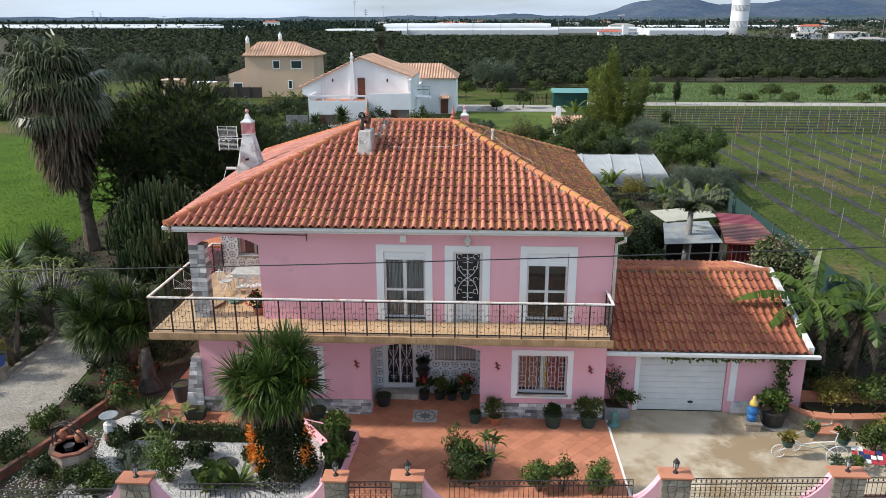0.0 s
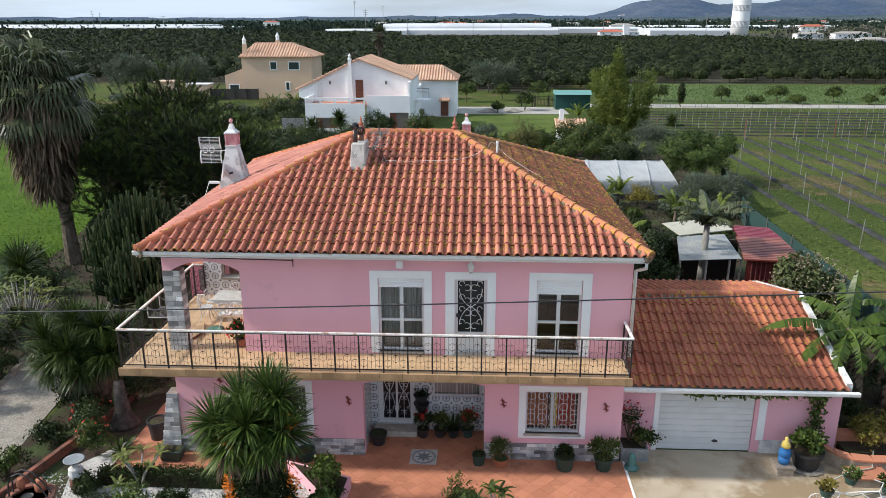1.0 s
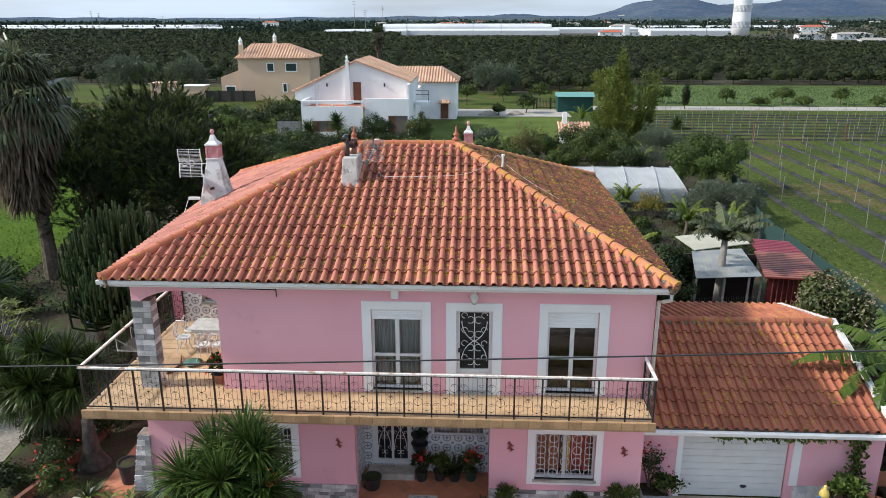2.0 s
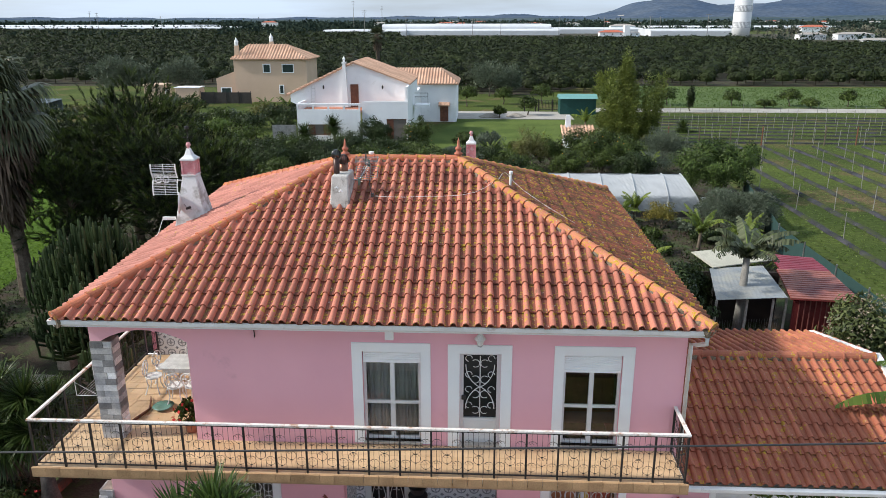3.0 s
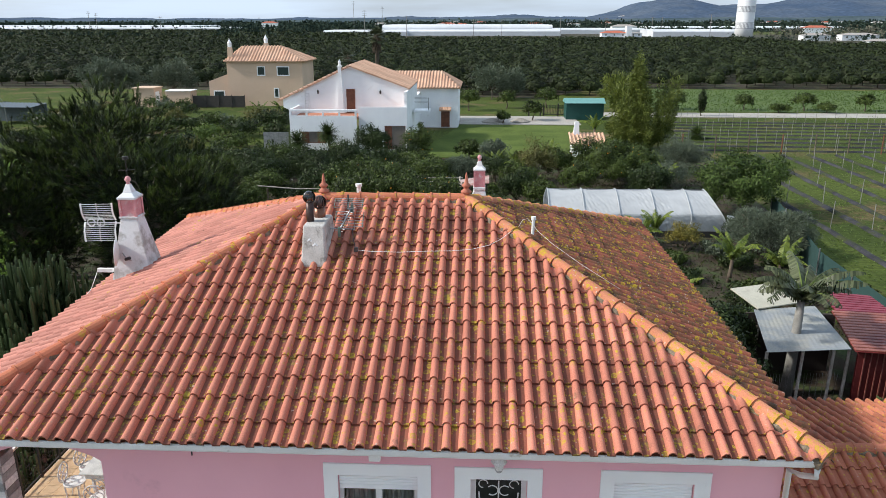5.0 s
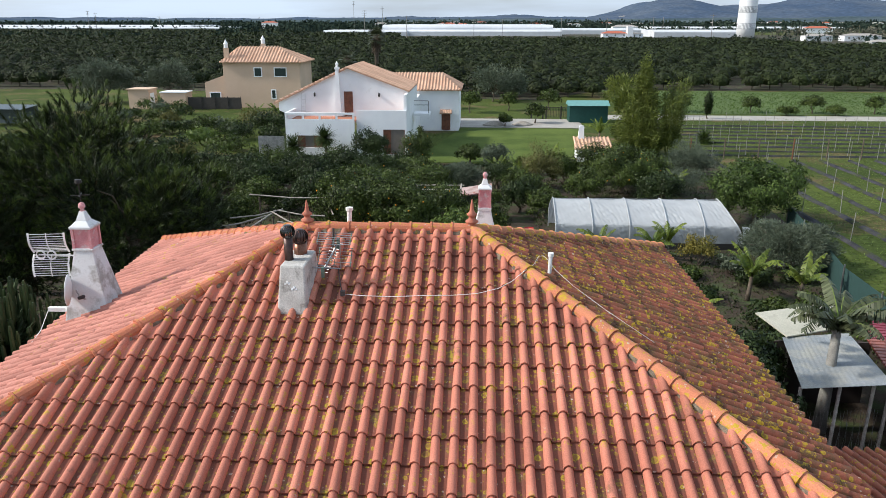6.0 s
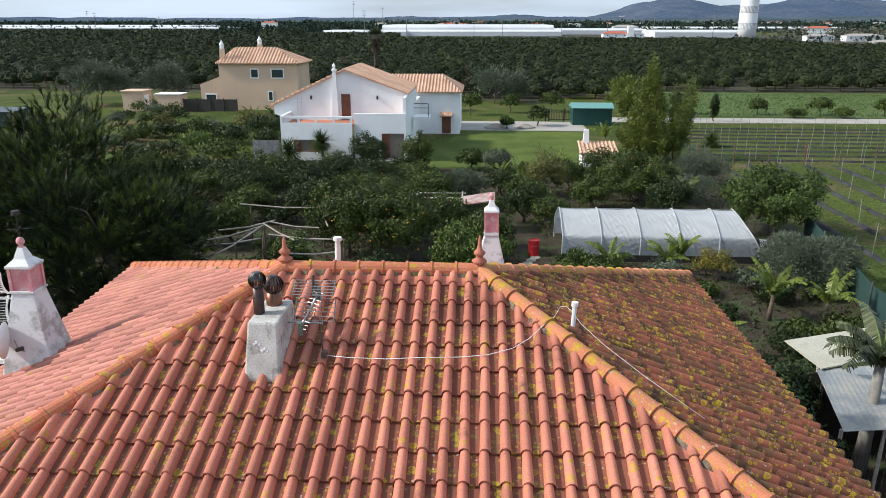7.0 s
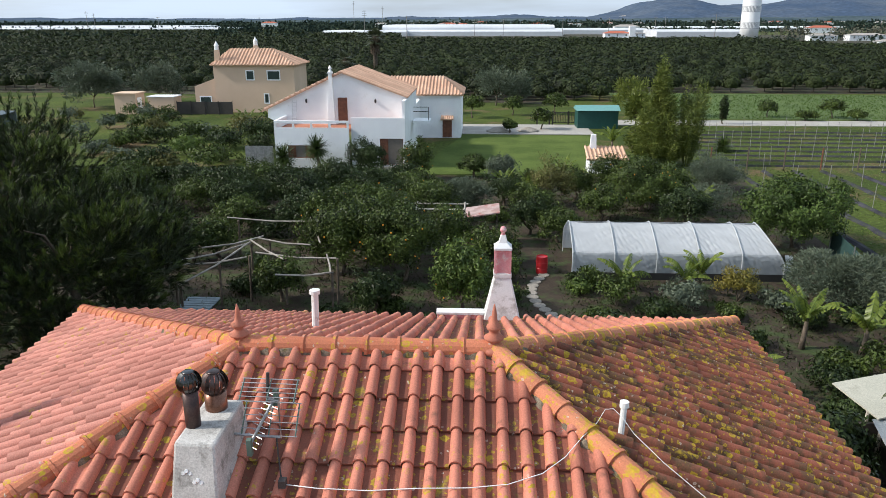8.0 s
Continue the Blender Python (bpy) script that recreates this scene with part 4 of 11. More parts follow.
ch_back = algarve_chimney(0.33, 11.3, 5.9, 7.42, 1.0, 0.7, 0.155, 7.50, 7.97, 8.25, "tapered whitewashed chimney with a pink lantern at the rear eaves")
part("base_block", Shape().box(-0.95, 11.22, 6.15, 0.0, 11.42, 6.60), CHIM_PINK, ch_back, bevel=0.02)
part("base_rim", Shape().box(-0.97, 11.20, 6.60, 0.02, 11.44, 6.65), WHITEWASH, ch_back, bevel=0.006)

# square cement chimney with two turning cowls
bc = part("chimney", Shape().frustum(-3.03, 3.27, -2.53, 4.46, 7.55, -2.985, 3.50, -2.585, 4.36, 8.42), DIRTY_CEMENT, house, "square grey cement chimney with two metal cowls", bevel=0.03)


COWL_DARK = surface("sooty_steel", (0.05, 0.048, 0.045), (0.17, 0.165, 0.16), rough=0.22, metal=1.0, scale=9, grain=60, bump=0.05)
COWL_RUST = surface("burnt_steel", (0.06, 0.045, 0.042), (0.15, 0.11, 0.10), rough=0.35, metal=0.9, scale=9, grain=60, bump=0.05)
PIPE_DARK = surface("brown_flue_pipe", (0.045, 0.028, 0.025), (0.085, 0.052, 0.045), rough=0.4, metal=0.4, scale=9, grain=60, bump=0.05)
PIPE_RUST = surface("copper_brown_pipe", (0.16, 0.075, 0.05), (0.26, 0.14, 0.10), rough=0.35, metal=0.8, scale=9, grain=60, bump=0.05)


def cowl(x, y, z0, z1, r, pipe_r, pipe_material, parent, metal):
    c = part("cowl_pipe", Shape().tube([(x, y, z0), (x, y, z1)], pipe_r, 12), pipe_material, parent, smooth=True)
    ball = Shape()
    n = 16
    for i in range(n):
        a0 = 2 * math.pi * i / n
        vs, fs = [], []
        for k in range(7):
            e = math.radians(-62 + 124 * k / 6)
            for w, rr in ((0.0, 1.0), (0.30, 0.90)):
                a = a0 + w + 0.10 * math.sin(e)
                vs.append((x + r * rr * math.cos(e) * math.cos(a), y + r * rr * math.cos(e) * math.sin(a), z1 + r * 0.75 + r * math.sin(e)))
        for k in range(6):
            fs.append((2 * k, 2 * k + 1, 2 * k + 3, 2 * k + 2))
        ball.add(vs, fs)
    ball.lathe(x, y, [(r * 0.5, z1 + r * 1.6), (r * 0.42, z1 + r * 1.68), (0.01, z1 + r * 1.70)], 12)
    ball.lathe(x, y, [(r * 0.55, z1 - r * 0.20), (r * 0.55, z1 - r * 0.08)], 12)
    part("cowl", ball, metal, parent, "vaned metal chimney cowl", smooth=True)


cowl(-2.91, 3.82, 8.3, 8.80, 0.122, 0.074, PIPE_DARK, bc, COWL_DARK)
cowl(-2.80, 4.17, 8.3, 8.60, 0.14, 0.112, PIPE_RUST, bc, COWL_RUST)
flower = Shape()
for cx, cz in ((-2.86, 8.13), (-2.75, 8.05)):
    for i in range(5):
        a = 2 * math.pi * i / 5 + 0.3
        flower.lathe(0, 0, [(0.022, 0.0), (0.018, 0.006)], 8, m=Matrix.Translation((cx + 0.034 * math.cos(a), 3.27 + (cz - 7.55) * 0.284 - 0.006, cz + 0.034 * math.sin(a))) @ pose(0, 0, 0, 74, 0, 0))
part("flower_mark", flower, WHITEWASH, bc, "small white flower relief")

# vent pipes
for x, y, z0, z1, r in ((1.40, 4.62, 7.75, 8.30, 0.033), (-2.70, 8.2, 7.4, 8.16, 0.055)):
    s = Shape().tube([(x, y, z0), (x + 0.02, y, z1)], r, 10)
    s.tube([(x + 0.02, y, z1 - 0.015), (x + 0.02, y, z1 + 0.05)], r * 1.5, 10)
    part("vent_pipe", s, PVC, roof, "white plastic vent pipe", smooth=False)

# cable lying over the tiles, and the lines on the hip
def on_front(x, y, up=0.1):
    return (x, y, EAVE_Z + (y + 0.6) / 6.18 * 2.15 + up)


c = Shape()
c.tube([(-2.12, 3.9, 8.25), (-2.10, 3.85, 8.08), on_front(-2.02, 3.64, 0.13)], 0.009, 5)
c.box(-2.05, 3.60, 7.88, -1.98, 3.68, 7.96)
part("cable", c, SOOT, roof, "grey aerial lead with a plug")
c = Shape()
run = [(-2.0, 3.642), (-1.68, 3.61), (-1.18, 3.60), (-0.70, 3.64), (-0.21, 3.66), (0.17, 3.71), (0.51, 3.84), (0.745, 4.03), (0.94, 4.27), (1.12, 4.46)]
pts = [on_front(x, y, 0.155) for x, y in run]
over = [pts[-1], (1.20, 4.50, 8.32), (1.28, 4.48, 8.34), (1.36, 4.42, 8.28), (1.48, 4.32, 8.14), (1.75, 4.10, 7.95), (2.25, 3.66, 7.69), (2.9, 3.05, 7.42)]
c.tube(pts, 0.005, 6)
c.tube(over, 0.0035, 5)
part("cable", c, PVC, roof, "loose white aerial cable", smooth=True)


# TV aerials
def grid_aerial(x, y, z):
    a = thing("tv_aerial", (x, y, z - 0.6), "white grid television aerial on a bracket at the chimney", "aerial")
    for k, tilt in ((0, 18), (1, -18)):
        s = Shape()
        m = Matrix.Translation((x, y, z + (0.235 if k == 0 else -0.225))) @ pose(0, 0, 0, tilt, 0, 8)
        rods = []
        for i in range(10):
            t = -0.20 + 0.40 * i / 9
            bow = -0.07 * math.cos(t * 7)
            rods.append([m @ Vector((-0.33, bow, t)), m @ Vector((0.33, bow, t))])
        for xx, wire in ((-0.33, 0.02), (0.0, 0.010), (0.33, 0.02)):
            s.tube([m @ Vector((xx, -0.07 * math.cos(t * 7), t)) for t in (-0.22, -0.11, 0.0, 0.11, 0.22)], wire, 5)
        frame_ob = part("reflector", s, PVC, a)
        for rod in rods:
            part("rod", Shape().tube(rod, 0.006, 4), PVC, frame_ob)
    s = Shape()
    s.tube([(x - 0.2, y - 0.05, z), (x + 0.75, y + 0.0, z - 0.02)], 0.014, 6)
    for dx in (-0.16, 0.06):
        s.ring((x + dx, y - 0.06, z), 0.085, 0.016, "y", 12, 5)
    part("dipole", s, PVC, a)
    return a


grid_aerial(-8.12, 5.75, 7.82)
ya = thing("tv_aerial", (-2.55, 3.98, 8.2), "grey metal directional television aerial with two reflector grids", "aerial")
part("bracket", Shape().tube([(-2.57, 3.98, 8.235), (-2.09, 3.95, 8.23), (-2.09, 3.95, 8.64), (-2.21, 3.97, 8.64)], 0.015, 6), STEEL, ya, "bent steel bracket")
part("mast", Shape().tube([(-2.21, 3.99, 8.60), (-2.20, 4.03, 8.90)], 0.018, 6), SOOT, ya)
part("boom", Shape().tube([(-2.35, 3.76, 8.25), (-2.13, 4.02, 8.66)], 0.016, 6), STEEL, ya)
BOOM_TIP = plain("green_plastic_tip", (0.10, 0.15, 0.12), 0.6)
for q in (0.0, 1.0):
    cx, cy, cz = -2.35 + 0.22 * q, 3.76 + 0.26 * q, 8.25 + 0.41 * q
    part("end_block", Shape().box(cx - 0.026, cy - 0.03, cz - 0.11, cx + 0.026, cy + 0.03, cz + 0.07), BOOM_TIP, ya, "dull green plastic block", bevel=0.006)
for i in range(11):
    q = i / 10
    cx, cy, cz = -2.35 + 0.22 * q, 3.76 + 0.26 * q, 8.24 + 0.41 * q
    part("director", Shape().tube([(cx - 0.085, cy + 0.055, cz), (cx + 0.085, cy - 0.055, cz)], 0.005, 4), STEEL, ya)
for z0, z1, y0, y1 in ((8.68, 8.81, 3.86, 4.08), (8.32, 8.55, 3.84, 4.08)):
    grid = part("reflector", Shape().tube([(-2.45, y0, z0), (-2.45, y1, z1)], 0.008, 4).tube([(-1.91, y0 - 0.02, z0), (-1.91, y1 - 0.02, z1)], 0.008, 4).tube([(-2.18, y0, z0), (-2.18, y1, z1)], 0.007, 4), BOOM_TIP, ya)
    for i in range(6):
        q = i / 5
        part("rod", Shape().tube([(-2.47, y0 + (y1 - y0) * q, z0 + (z1 - z0) * q), (-1.89, y0 + (y1 - y0) * q - 0.02, z0 + (z1 - z0) * q)], 0.005, 4), STEEL, grid)
dish = thing("satellite_dish", (-7.5, 5.5, 6.9), "small white satellite dish fixed to the chimney shaft", "satellite dish")
s = Shape()
m = Matrix.Translation((-7.56, 5.22, 7.28)) @ pose(0, 0, 0, 86, 0, -72)
s.lathe(0, 0, [(0.02, -0.06), (0.17, -0.04), (0.30, 0.0), (0.30, 0.012), (0.16, -0.025), (0.01, -0.04)], 20, m=m)
part("reflector", s, PVC, dish, smooth=True)
part("arm", Shape().tube([(-7.49, 5.36, 7.22), (-7.34, 5.22, 7.12), (-7.22, 5.18, 7.12)], 0.014, 5), STEEL, dish)
part("receiver", Shape().tube([(-7.36, 5.20, 7.13), (-7.24, 5.16, 7.18)], 0.035, 8), POT_BLACK, dish)
part("bracket", Shape().box(-8.20, 5.50, 6.72, -7.85, 5.58, 6.80), PVC, dish)
part("lead", Shape().tube([(-8.2, 5.5, 6.74), (-8.22, 5.2, 6.45), (-8.15, 4.6, 6.34), (-8.05, 4.2, 6.36)], 0.008, 5), PVC, dish)

# ---- garage ----
garage = thing("garage", (8, 3, 0), "low pink garage with a clay tile roof beside the house", "garage")
GX1, GY, GYB, GR, GE = 11.12, 0.66, 7.4, 4.05, 2.28
part("wall", panel(X1 + 0.0, GX1, 0, 2.16, GY, GY + 0.22, [(6.08, 8.76, 0, 1.99)]), PINK, garage, "pink rendered wall around the door")
gable = Shape().prism([(GX1 - 0.22, GY + 0.22, 0), (GX1 - 0.22, GYB, 0), (GX1 - 0.22, GYB, 2.5), (GX1 - 0.22, GR, 3.42), (GX1 - 0.22, GY + 0.22, 2.2)], (0.22, 0, 0))
part("wall", gable, PINK, garage)
part("wall", Shape().box(X1 + 0.02, GYB, 0, GX1, GYB + 0.2, 2.5), PINK, garage)
gd = part("door", panel(6.08, 8.76, 0.02, 1.99, GY + 0.08, GY + 0.12), ALU, garage, "white sectional up-and-over garage door")
for k in range(10):
    part("rib_panel", Shape().box(6.09, GY + 0.05, 0.03 + k * 0.196, 8.745, GY + 0.08, 0.03 + k * 0.196 + 0.190), ALU, gd, bevel=0.004)
part("handle", Shape().lathe(7.75, 0.33, [(0.085, 0), (0.085, 0.03), (0.03, 0.04)], 12, m=Matrix(((1, 0, 0, 0), (0, 0, -1, GY + 0.05), (0, 0.45, 0, 0.18), (0, 0, 0, 1)))), POT_BLACK, gd)
part("surround", Shape().box(5.94, GY - 0.025, 0.0, 6.08, GY, 2.14), WHITE, garage, "white painted band beside the door")
part("surround", Shape().box(8.87, GY - 0.025, 0.42, 9.08, GY, 2.14), WHITE, garage, "white painted band beside the door")
A, B = Vector((4.92, 0.22, GE)), Vector((10.98, 0.22, GE))
C, D = Vector((10.98, GR, 3.55)), Vector((4.92, GR, 3.55))
A2, B2 = Vector((10.98, 7.8, 2.62)), Vector((4.92, 7.8, 2.62))
gdeck = Shape()
gdeck.add([A, B, C, D, A2, B2, *[q + lo for q in (A, B, C, D, A2, B2)]], [(0, 1, 2, 3), (3, 2, 4, 5), (0, 6, 7, 1), (1, 7, 8, 2), (2, 8, 10, 4), (4, 10, 11, 5), (5, 11, 9, 3), (3, 9, 6, 0), (6, 9, 8, 7), (9, 11, 10, 8)])
groof = part("roof", gdeck, MORTAR, garage, "low pitched roof of old clay tiles")
part("verge", Shape().prism([(10.98, 0.30, GE - 0.1), (11.14, 0.30, GE - 0.1), (11.14, 0.30, GE + 0.16), (10.98, 0.30, GE + 0.16)], C - B).prism([(10.98, GR, 3.45), (11.14, GR, 3.45), (11.14, GR, 3.68), (10.98, GR, 3.68)], A2 - C), WHITEWASH, garage, "white verge coping")
part("gutter", Shape().prism([(4.83, 0.13 + a, GE - 0.07 + b) for a, b in prof], (6.42, 0, 0)), PVC, garage)

# Walls not seen, added behind the upper windows to darken the panes.
for x0, x1 in ((-2.4, 0.0), (0.1, 1.3), (1.9, 4.3)):
    part("dim_backing", Shape().box(x0, 2.6, FLOOR2, x1, 2.7, 6.0), ROOM, house)


# ---- plants ----
def unit(a):
    return a / np.maximum(np.linalg.norm(a, axis=1, keepdims=True), 1e-9)


def kites(base, way, length, width, rng):
    """Leaves as pointed quads."""
    way = unit(way)
    ref = rng.normal(size=way.shape)
    sidev = unit(np.cross(way, ref))
    length, width = np.reshape(length, (-1, 1)), np.reshape(width, (-1, 1))
    mid = base + way * length * 0.45
    return np.stack([base, mid + sidev * width / 2, base + way * length, mid - sidev * width / 2], axis=1)


def facing(base, normal, length, width, rng, droop=0.25):
    """Leaves as pointed, slightly folded quads whose faces look along the given normals."""
    normal = unit(normal)
    way = unit(np.cross(normal, rng.normal(size=normal.shape)))
    way = unit(way + np.array([0, 0, -droop]) + normal * 0.15)
    sidev = unit(np.cross(way, normal))
    length, width = np.reshape(length, (-1, 1)), np.reshape(width, (-1, 1))
    mid = base + way * length * 0.45 + normal * length * 0.08
    return np.stack([base, mid + sidev * width / 2, base + way * length, mid - sidev * width / 2], axis=1)


def swords(base, way, length, width, droop, rng):
    """Long leaves of three quads each that bend down towards the tip."""
    way = unit(way)
    sidev = unit(np.cross(way, np.array([0, 0, 1.0]) + rng.normal(scale=0.15, size=way.shape)))
    length, width, droop = np.reshape(length, (-1, 1)), np.reshape(width, (-1, 1)), np.reshape(droop, (-1, 1))
    down = np.array([0, 0, -1.0])
    p0 = base
    p1 = p0 + way * length * 0.36
    w2 = unit(way + down * droop * 0.5)
    p2 = p1 + w2 * length * 0.36
    w3 = unit(way + down * droop * 1.3)
    p3 = p2 + w3 * length * 0.28
    h = sidev * width / 2
    return np.concatenate([np.stack([p0 - h * 0.7, p0 + h * 0.7, p1 + h, p1 - h], 1), np.stack([p1 - h, p1 + h, p2 + h * 0.75, p2 - h * 0.75], 1), np.stack([p2 - h * 0.75, p2 + h * 0.75, p3 + h * 0.08, p3 - h * 0.08], 1)])


def ball_dirs(n, rng, low=-0.5):
    d = unit(rng.normal(size=(n * 2, 3)))
    d = d[d[:, 2] > low][:n]
    while len(d) < n:
        e = unit(rng.normal(size=(n, 3)))
        d = np.concatenate([d, e[e[:, 2] > low]])[:n]
    return d


def crown_leaves(c, r, n, leaf, rng, clumps=50, low=-0.45, hollow=0.55, clump_r=0.30, up=0.0, spread=0.6):
    """Leaves of a crown: clumps set unevenly through an ellipsoid, leaves turned outwards."""
    c, r = np.array(c, float), np.array(r, float)
    d = ball_dirs(clumps, rng, low)
    lobes = 0.80 + 0.25 * np.sin(d[:, :1] * 3.1 + c[0]) * np.cos(d[:, 1:2] * 2.7 + c[1]) + 0.12 * rng.normal(size=(clumps, 1))
    rad = (hollow + (1 - hollow) * rng.random((clumps, 1)) ** 0.6) * np.clip(lobes, 0.45, 1.08)
    centres = c + d * r * rad
    size = clump_r * r.mean() * (0.7 + 0.6 * rng.random(clumps))
    pick = rng.integers(0, clumps, n)
    off = unit(rng.normal(size=(n, 3)))
    off[:, 2] *= 0.8
    base = centres[pick] + off * (size[pick] * rng.random(n) ** 0.4)[:, None]
    k = 0.65 + 0.7 * rng.random(n)
    if up > 0.15:
        way = off * 0.7 + unit(base - c) * 0.5 + rng.normal(scale=spread * 0.6, size=(n, 3)) + np.array([0, 0, up])
        return kites(base, way, leaf[0] * k, leaf[1] * k, rng), centres
    deep = rng.random(n) < 0.14
    base[deep] = c + (base[deep] - c) * rng.uniform(0.25, 0.7, (deep.sum(), 1))
    k[deep] *= 1.5
    normal = off * 0.75 + unit(base - c) * 0.55 + rng.normal(scale=0.42, size=(n, 3))
    return facing(base, normal, leaf[0] * k, leaf[1] * k, rng), centres


def limbs(x, y, z_base, height, r, tips, rng, bend=0.15):
    """A tapered trunk that forks into limbs."""
    s = Shape()
    top = Vector((x + rng.normal() * bend, y + rng.normal() * bend, z_base + height))
    mid = Vector((x + rng.normal() * bend * 0.7, y + rng.normal() * bend * 0.7, z_base + height * 0.55))
    s.tube([(x, y, z_base - 0.05), (x, y, z_base + height * 0.12), mid, top], [r * 1.5, r * 1.1, r * 0.85, r * 0.65], 8)
    for t in tips:
        t = Vector(t)
        knee = top.lerp(t, 0.5) + Vector((rng.normal() * 0.12, rng.normal() * 0.12, 0.1))
        s.tube([mid.lerp(top, 0.8), top.lerp(knee, 0.5), knee, t], [r * 0.5, r * 0.42, r * 0.28, r * 0.10], 6)
    return s


def leafy_tree(name, x, y, height, radius, label, material, leaves=4500, leaf=(0.17, 0.075), trunk=0.28, seed=1, category="tree", clumps=55, low=-0.45, hollow=0.5, clump_r=0.30, ry=None, fruit=0, group="", trunk_r=0.09, z=0.0, up=0.0, bark=None):
    rng = np.random.default_rng(seed)
    leaves, leaf, clumps = int(leaves * 1.8), (leaf[0] * 0.78, leaf[1] * 0.84), int(clumps * 1.7)
    clump_r = clump_r * 0.8
    t = thing(name, (x, y, z), label, category, group)
    zc0 = height * trunk
    rz = (height - zc0) / 2
    c = (x, y, z + zc0 + rz)
    q, centres = crown_leaves(c, (radius, ry or radius, rz * 1.05), leaves, leaf, rng, clumps, low, hollow, clump_r, up)
    q[:, :, 2] = np.maximum(q[:, :, 2], z + 0.02)
    tips = centres[np.argsort(rng.random(len(centres)))[:8]]
    part("trunk", limbs(x, y, z, max(0.25, zc0 + rz * 0.35), trunk_r, tips, rng), bark or BARK, t, smooth=True)
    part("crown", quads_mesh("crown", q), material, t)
    if fruit:
        f = Shape()
        for i in range(fruit):
            d = ball_dirs(1, rng, -0.6)[0]
            p_ = np.array(c) + d * np.array([radius, ry or radius, rz]) * rng.uniform(0.8, 0.98)
            f.lathe(p_[0], p_[1], [(0.01, p_[2] - 0.036), (0.032, p_[2] - 0.018), (0.036, p_[2]), (0.028, p_[2] + 0.024), (0.01, p_[2] + 0.034)], 6)
        part("fruit", f, FRUIT, t, "small ripe oranges", kind="stuff")
    return t


def shrub(name, x, y, height, radius, label, material, leaves=1200, leaf=(0.12, 0.05), seed=1, category="shrub", z=0.0, group="", low=-0.3, ry=None, flowers=None, n_flowers=60, up=0.1):
    rng = np.random.default_rng(seed)
    leaves, leaf = int(leaves * 1.1), (leaf[0] * 0.86, leaf[1] * 0.9)
    t = thing(name, (x, y, z), label, category, group)
    q, centres = crown_leaves((x, y, z + height * 0.5), (radius, ry or radius, height * 0.52), leaves, leaf, rng, 26, low, 0.4, 0.36, up)
    q[:, :, 2] = np.maximum(q[:, :, 2], z + 0.015)
    s = Shape()
    for k in centres[:7]:
        s.tube([(x + rng.normal() * 0.03, y + rng.normal() * 0.03, z - 0.02), ((x + k[0]) / 2, (y + k[1]) / 2, z + (k[2] - z) * 0.45), tuple(k)], [0.022, 0.015, 0.006], 5)
    part("branching", s, BARK, t)
    part("foliage", quads_mesh("foliage", q), material, t)
    if flowers:
        d = ball_dirs(n_flowers, rng, -0.1)
        b = np.array([x, y, z + height * 0.5]) + d * np.array([radius, ry or radius, height * 0.52]) * rng.uniform(0.8, 1.02, (n_flowers, 1))
        fq = np.concatenate([kites(b, d + rng.normal(scale=0.7, size=b.shape), np.full(n_flowers, 0.075), np.full(n_flowers, 0.06), rng) for _ in range(3)])
        part("blossom", quads_mesh("blossom", fq), flowers, t, kind="stuff")
    return t


def yucca_head(c, length, n, rng, low=-0.75):
    n = int(n * 1.7)
    d = ball_dirs(n, rng, low)
    base = np.array(c) + d * 0.06
    k = length * (0.75 + 0.4 * rng.random(n))
    return swords(base, d, k, np.full(n, 0.042) * (length / 0.7) ** 0.5, 0.12 + 0.42 * rng.random(n) * (d[:, 2] < 0.5), rng)


def yucca(name, x, y, heads, length, label, seed, n=130, trunk_r=0.12, category="yucca", low=-0.75, z=0.0, material=None, dry=0):
    """Trunks that end in balls of sword leaves; heads: offsets of the balls from the foot."""
    rng = np.random.default_rng(seed)
    t = thing(name, (x, y, z), label, category)
    q = []
    for i, (dx, dy, dz) in enumerate(heads):
        stem = Shape().tube([(x + dx * 0.12, y + dy * 0.12, z - 0.05), (x + dx * 0.35, y + dy * 0.35, z + dz * 0.35), (x + dx * 0.75, y + dy * 0.75, z + dz * 0.7), (x + dx, y + dy, z + dz)], [trunk_r * 1.2, trunk_r, trunk_r * 0.7, trunk_r * 0.5], 8)
        part("trunk", stem, BARK, t, smooth=True)
        q.append(yucca_head((x + dx, y + dy, z + dz), length, n, rng, low))
    part("foliage", quads_mesh("foliage", np.concatenate(q)), material or LEAF_YUCCA, t)
    if dry:
        qd = []
        for dx, dy, dz in heads:
            d = ball_dirs(dry, rng, -1.0)
            d[:, 2] = -0.9 - 0.4 * rng.random(dry)
            b = np.array([x + dx, y + dy, z + dz]) + d * 0.1
            qd.append(swords(b, d, length * (0.7 + 0.4 * rng.random(dry)), np.full(dry, 0.04), np.full(dry, 0.6), rng))
        part("dry_leaves", quads_mesh("dry_leaves", np.concatenate(qd)), LEAF_DRY, t, "hanging dry leaves")
    return t


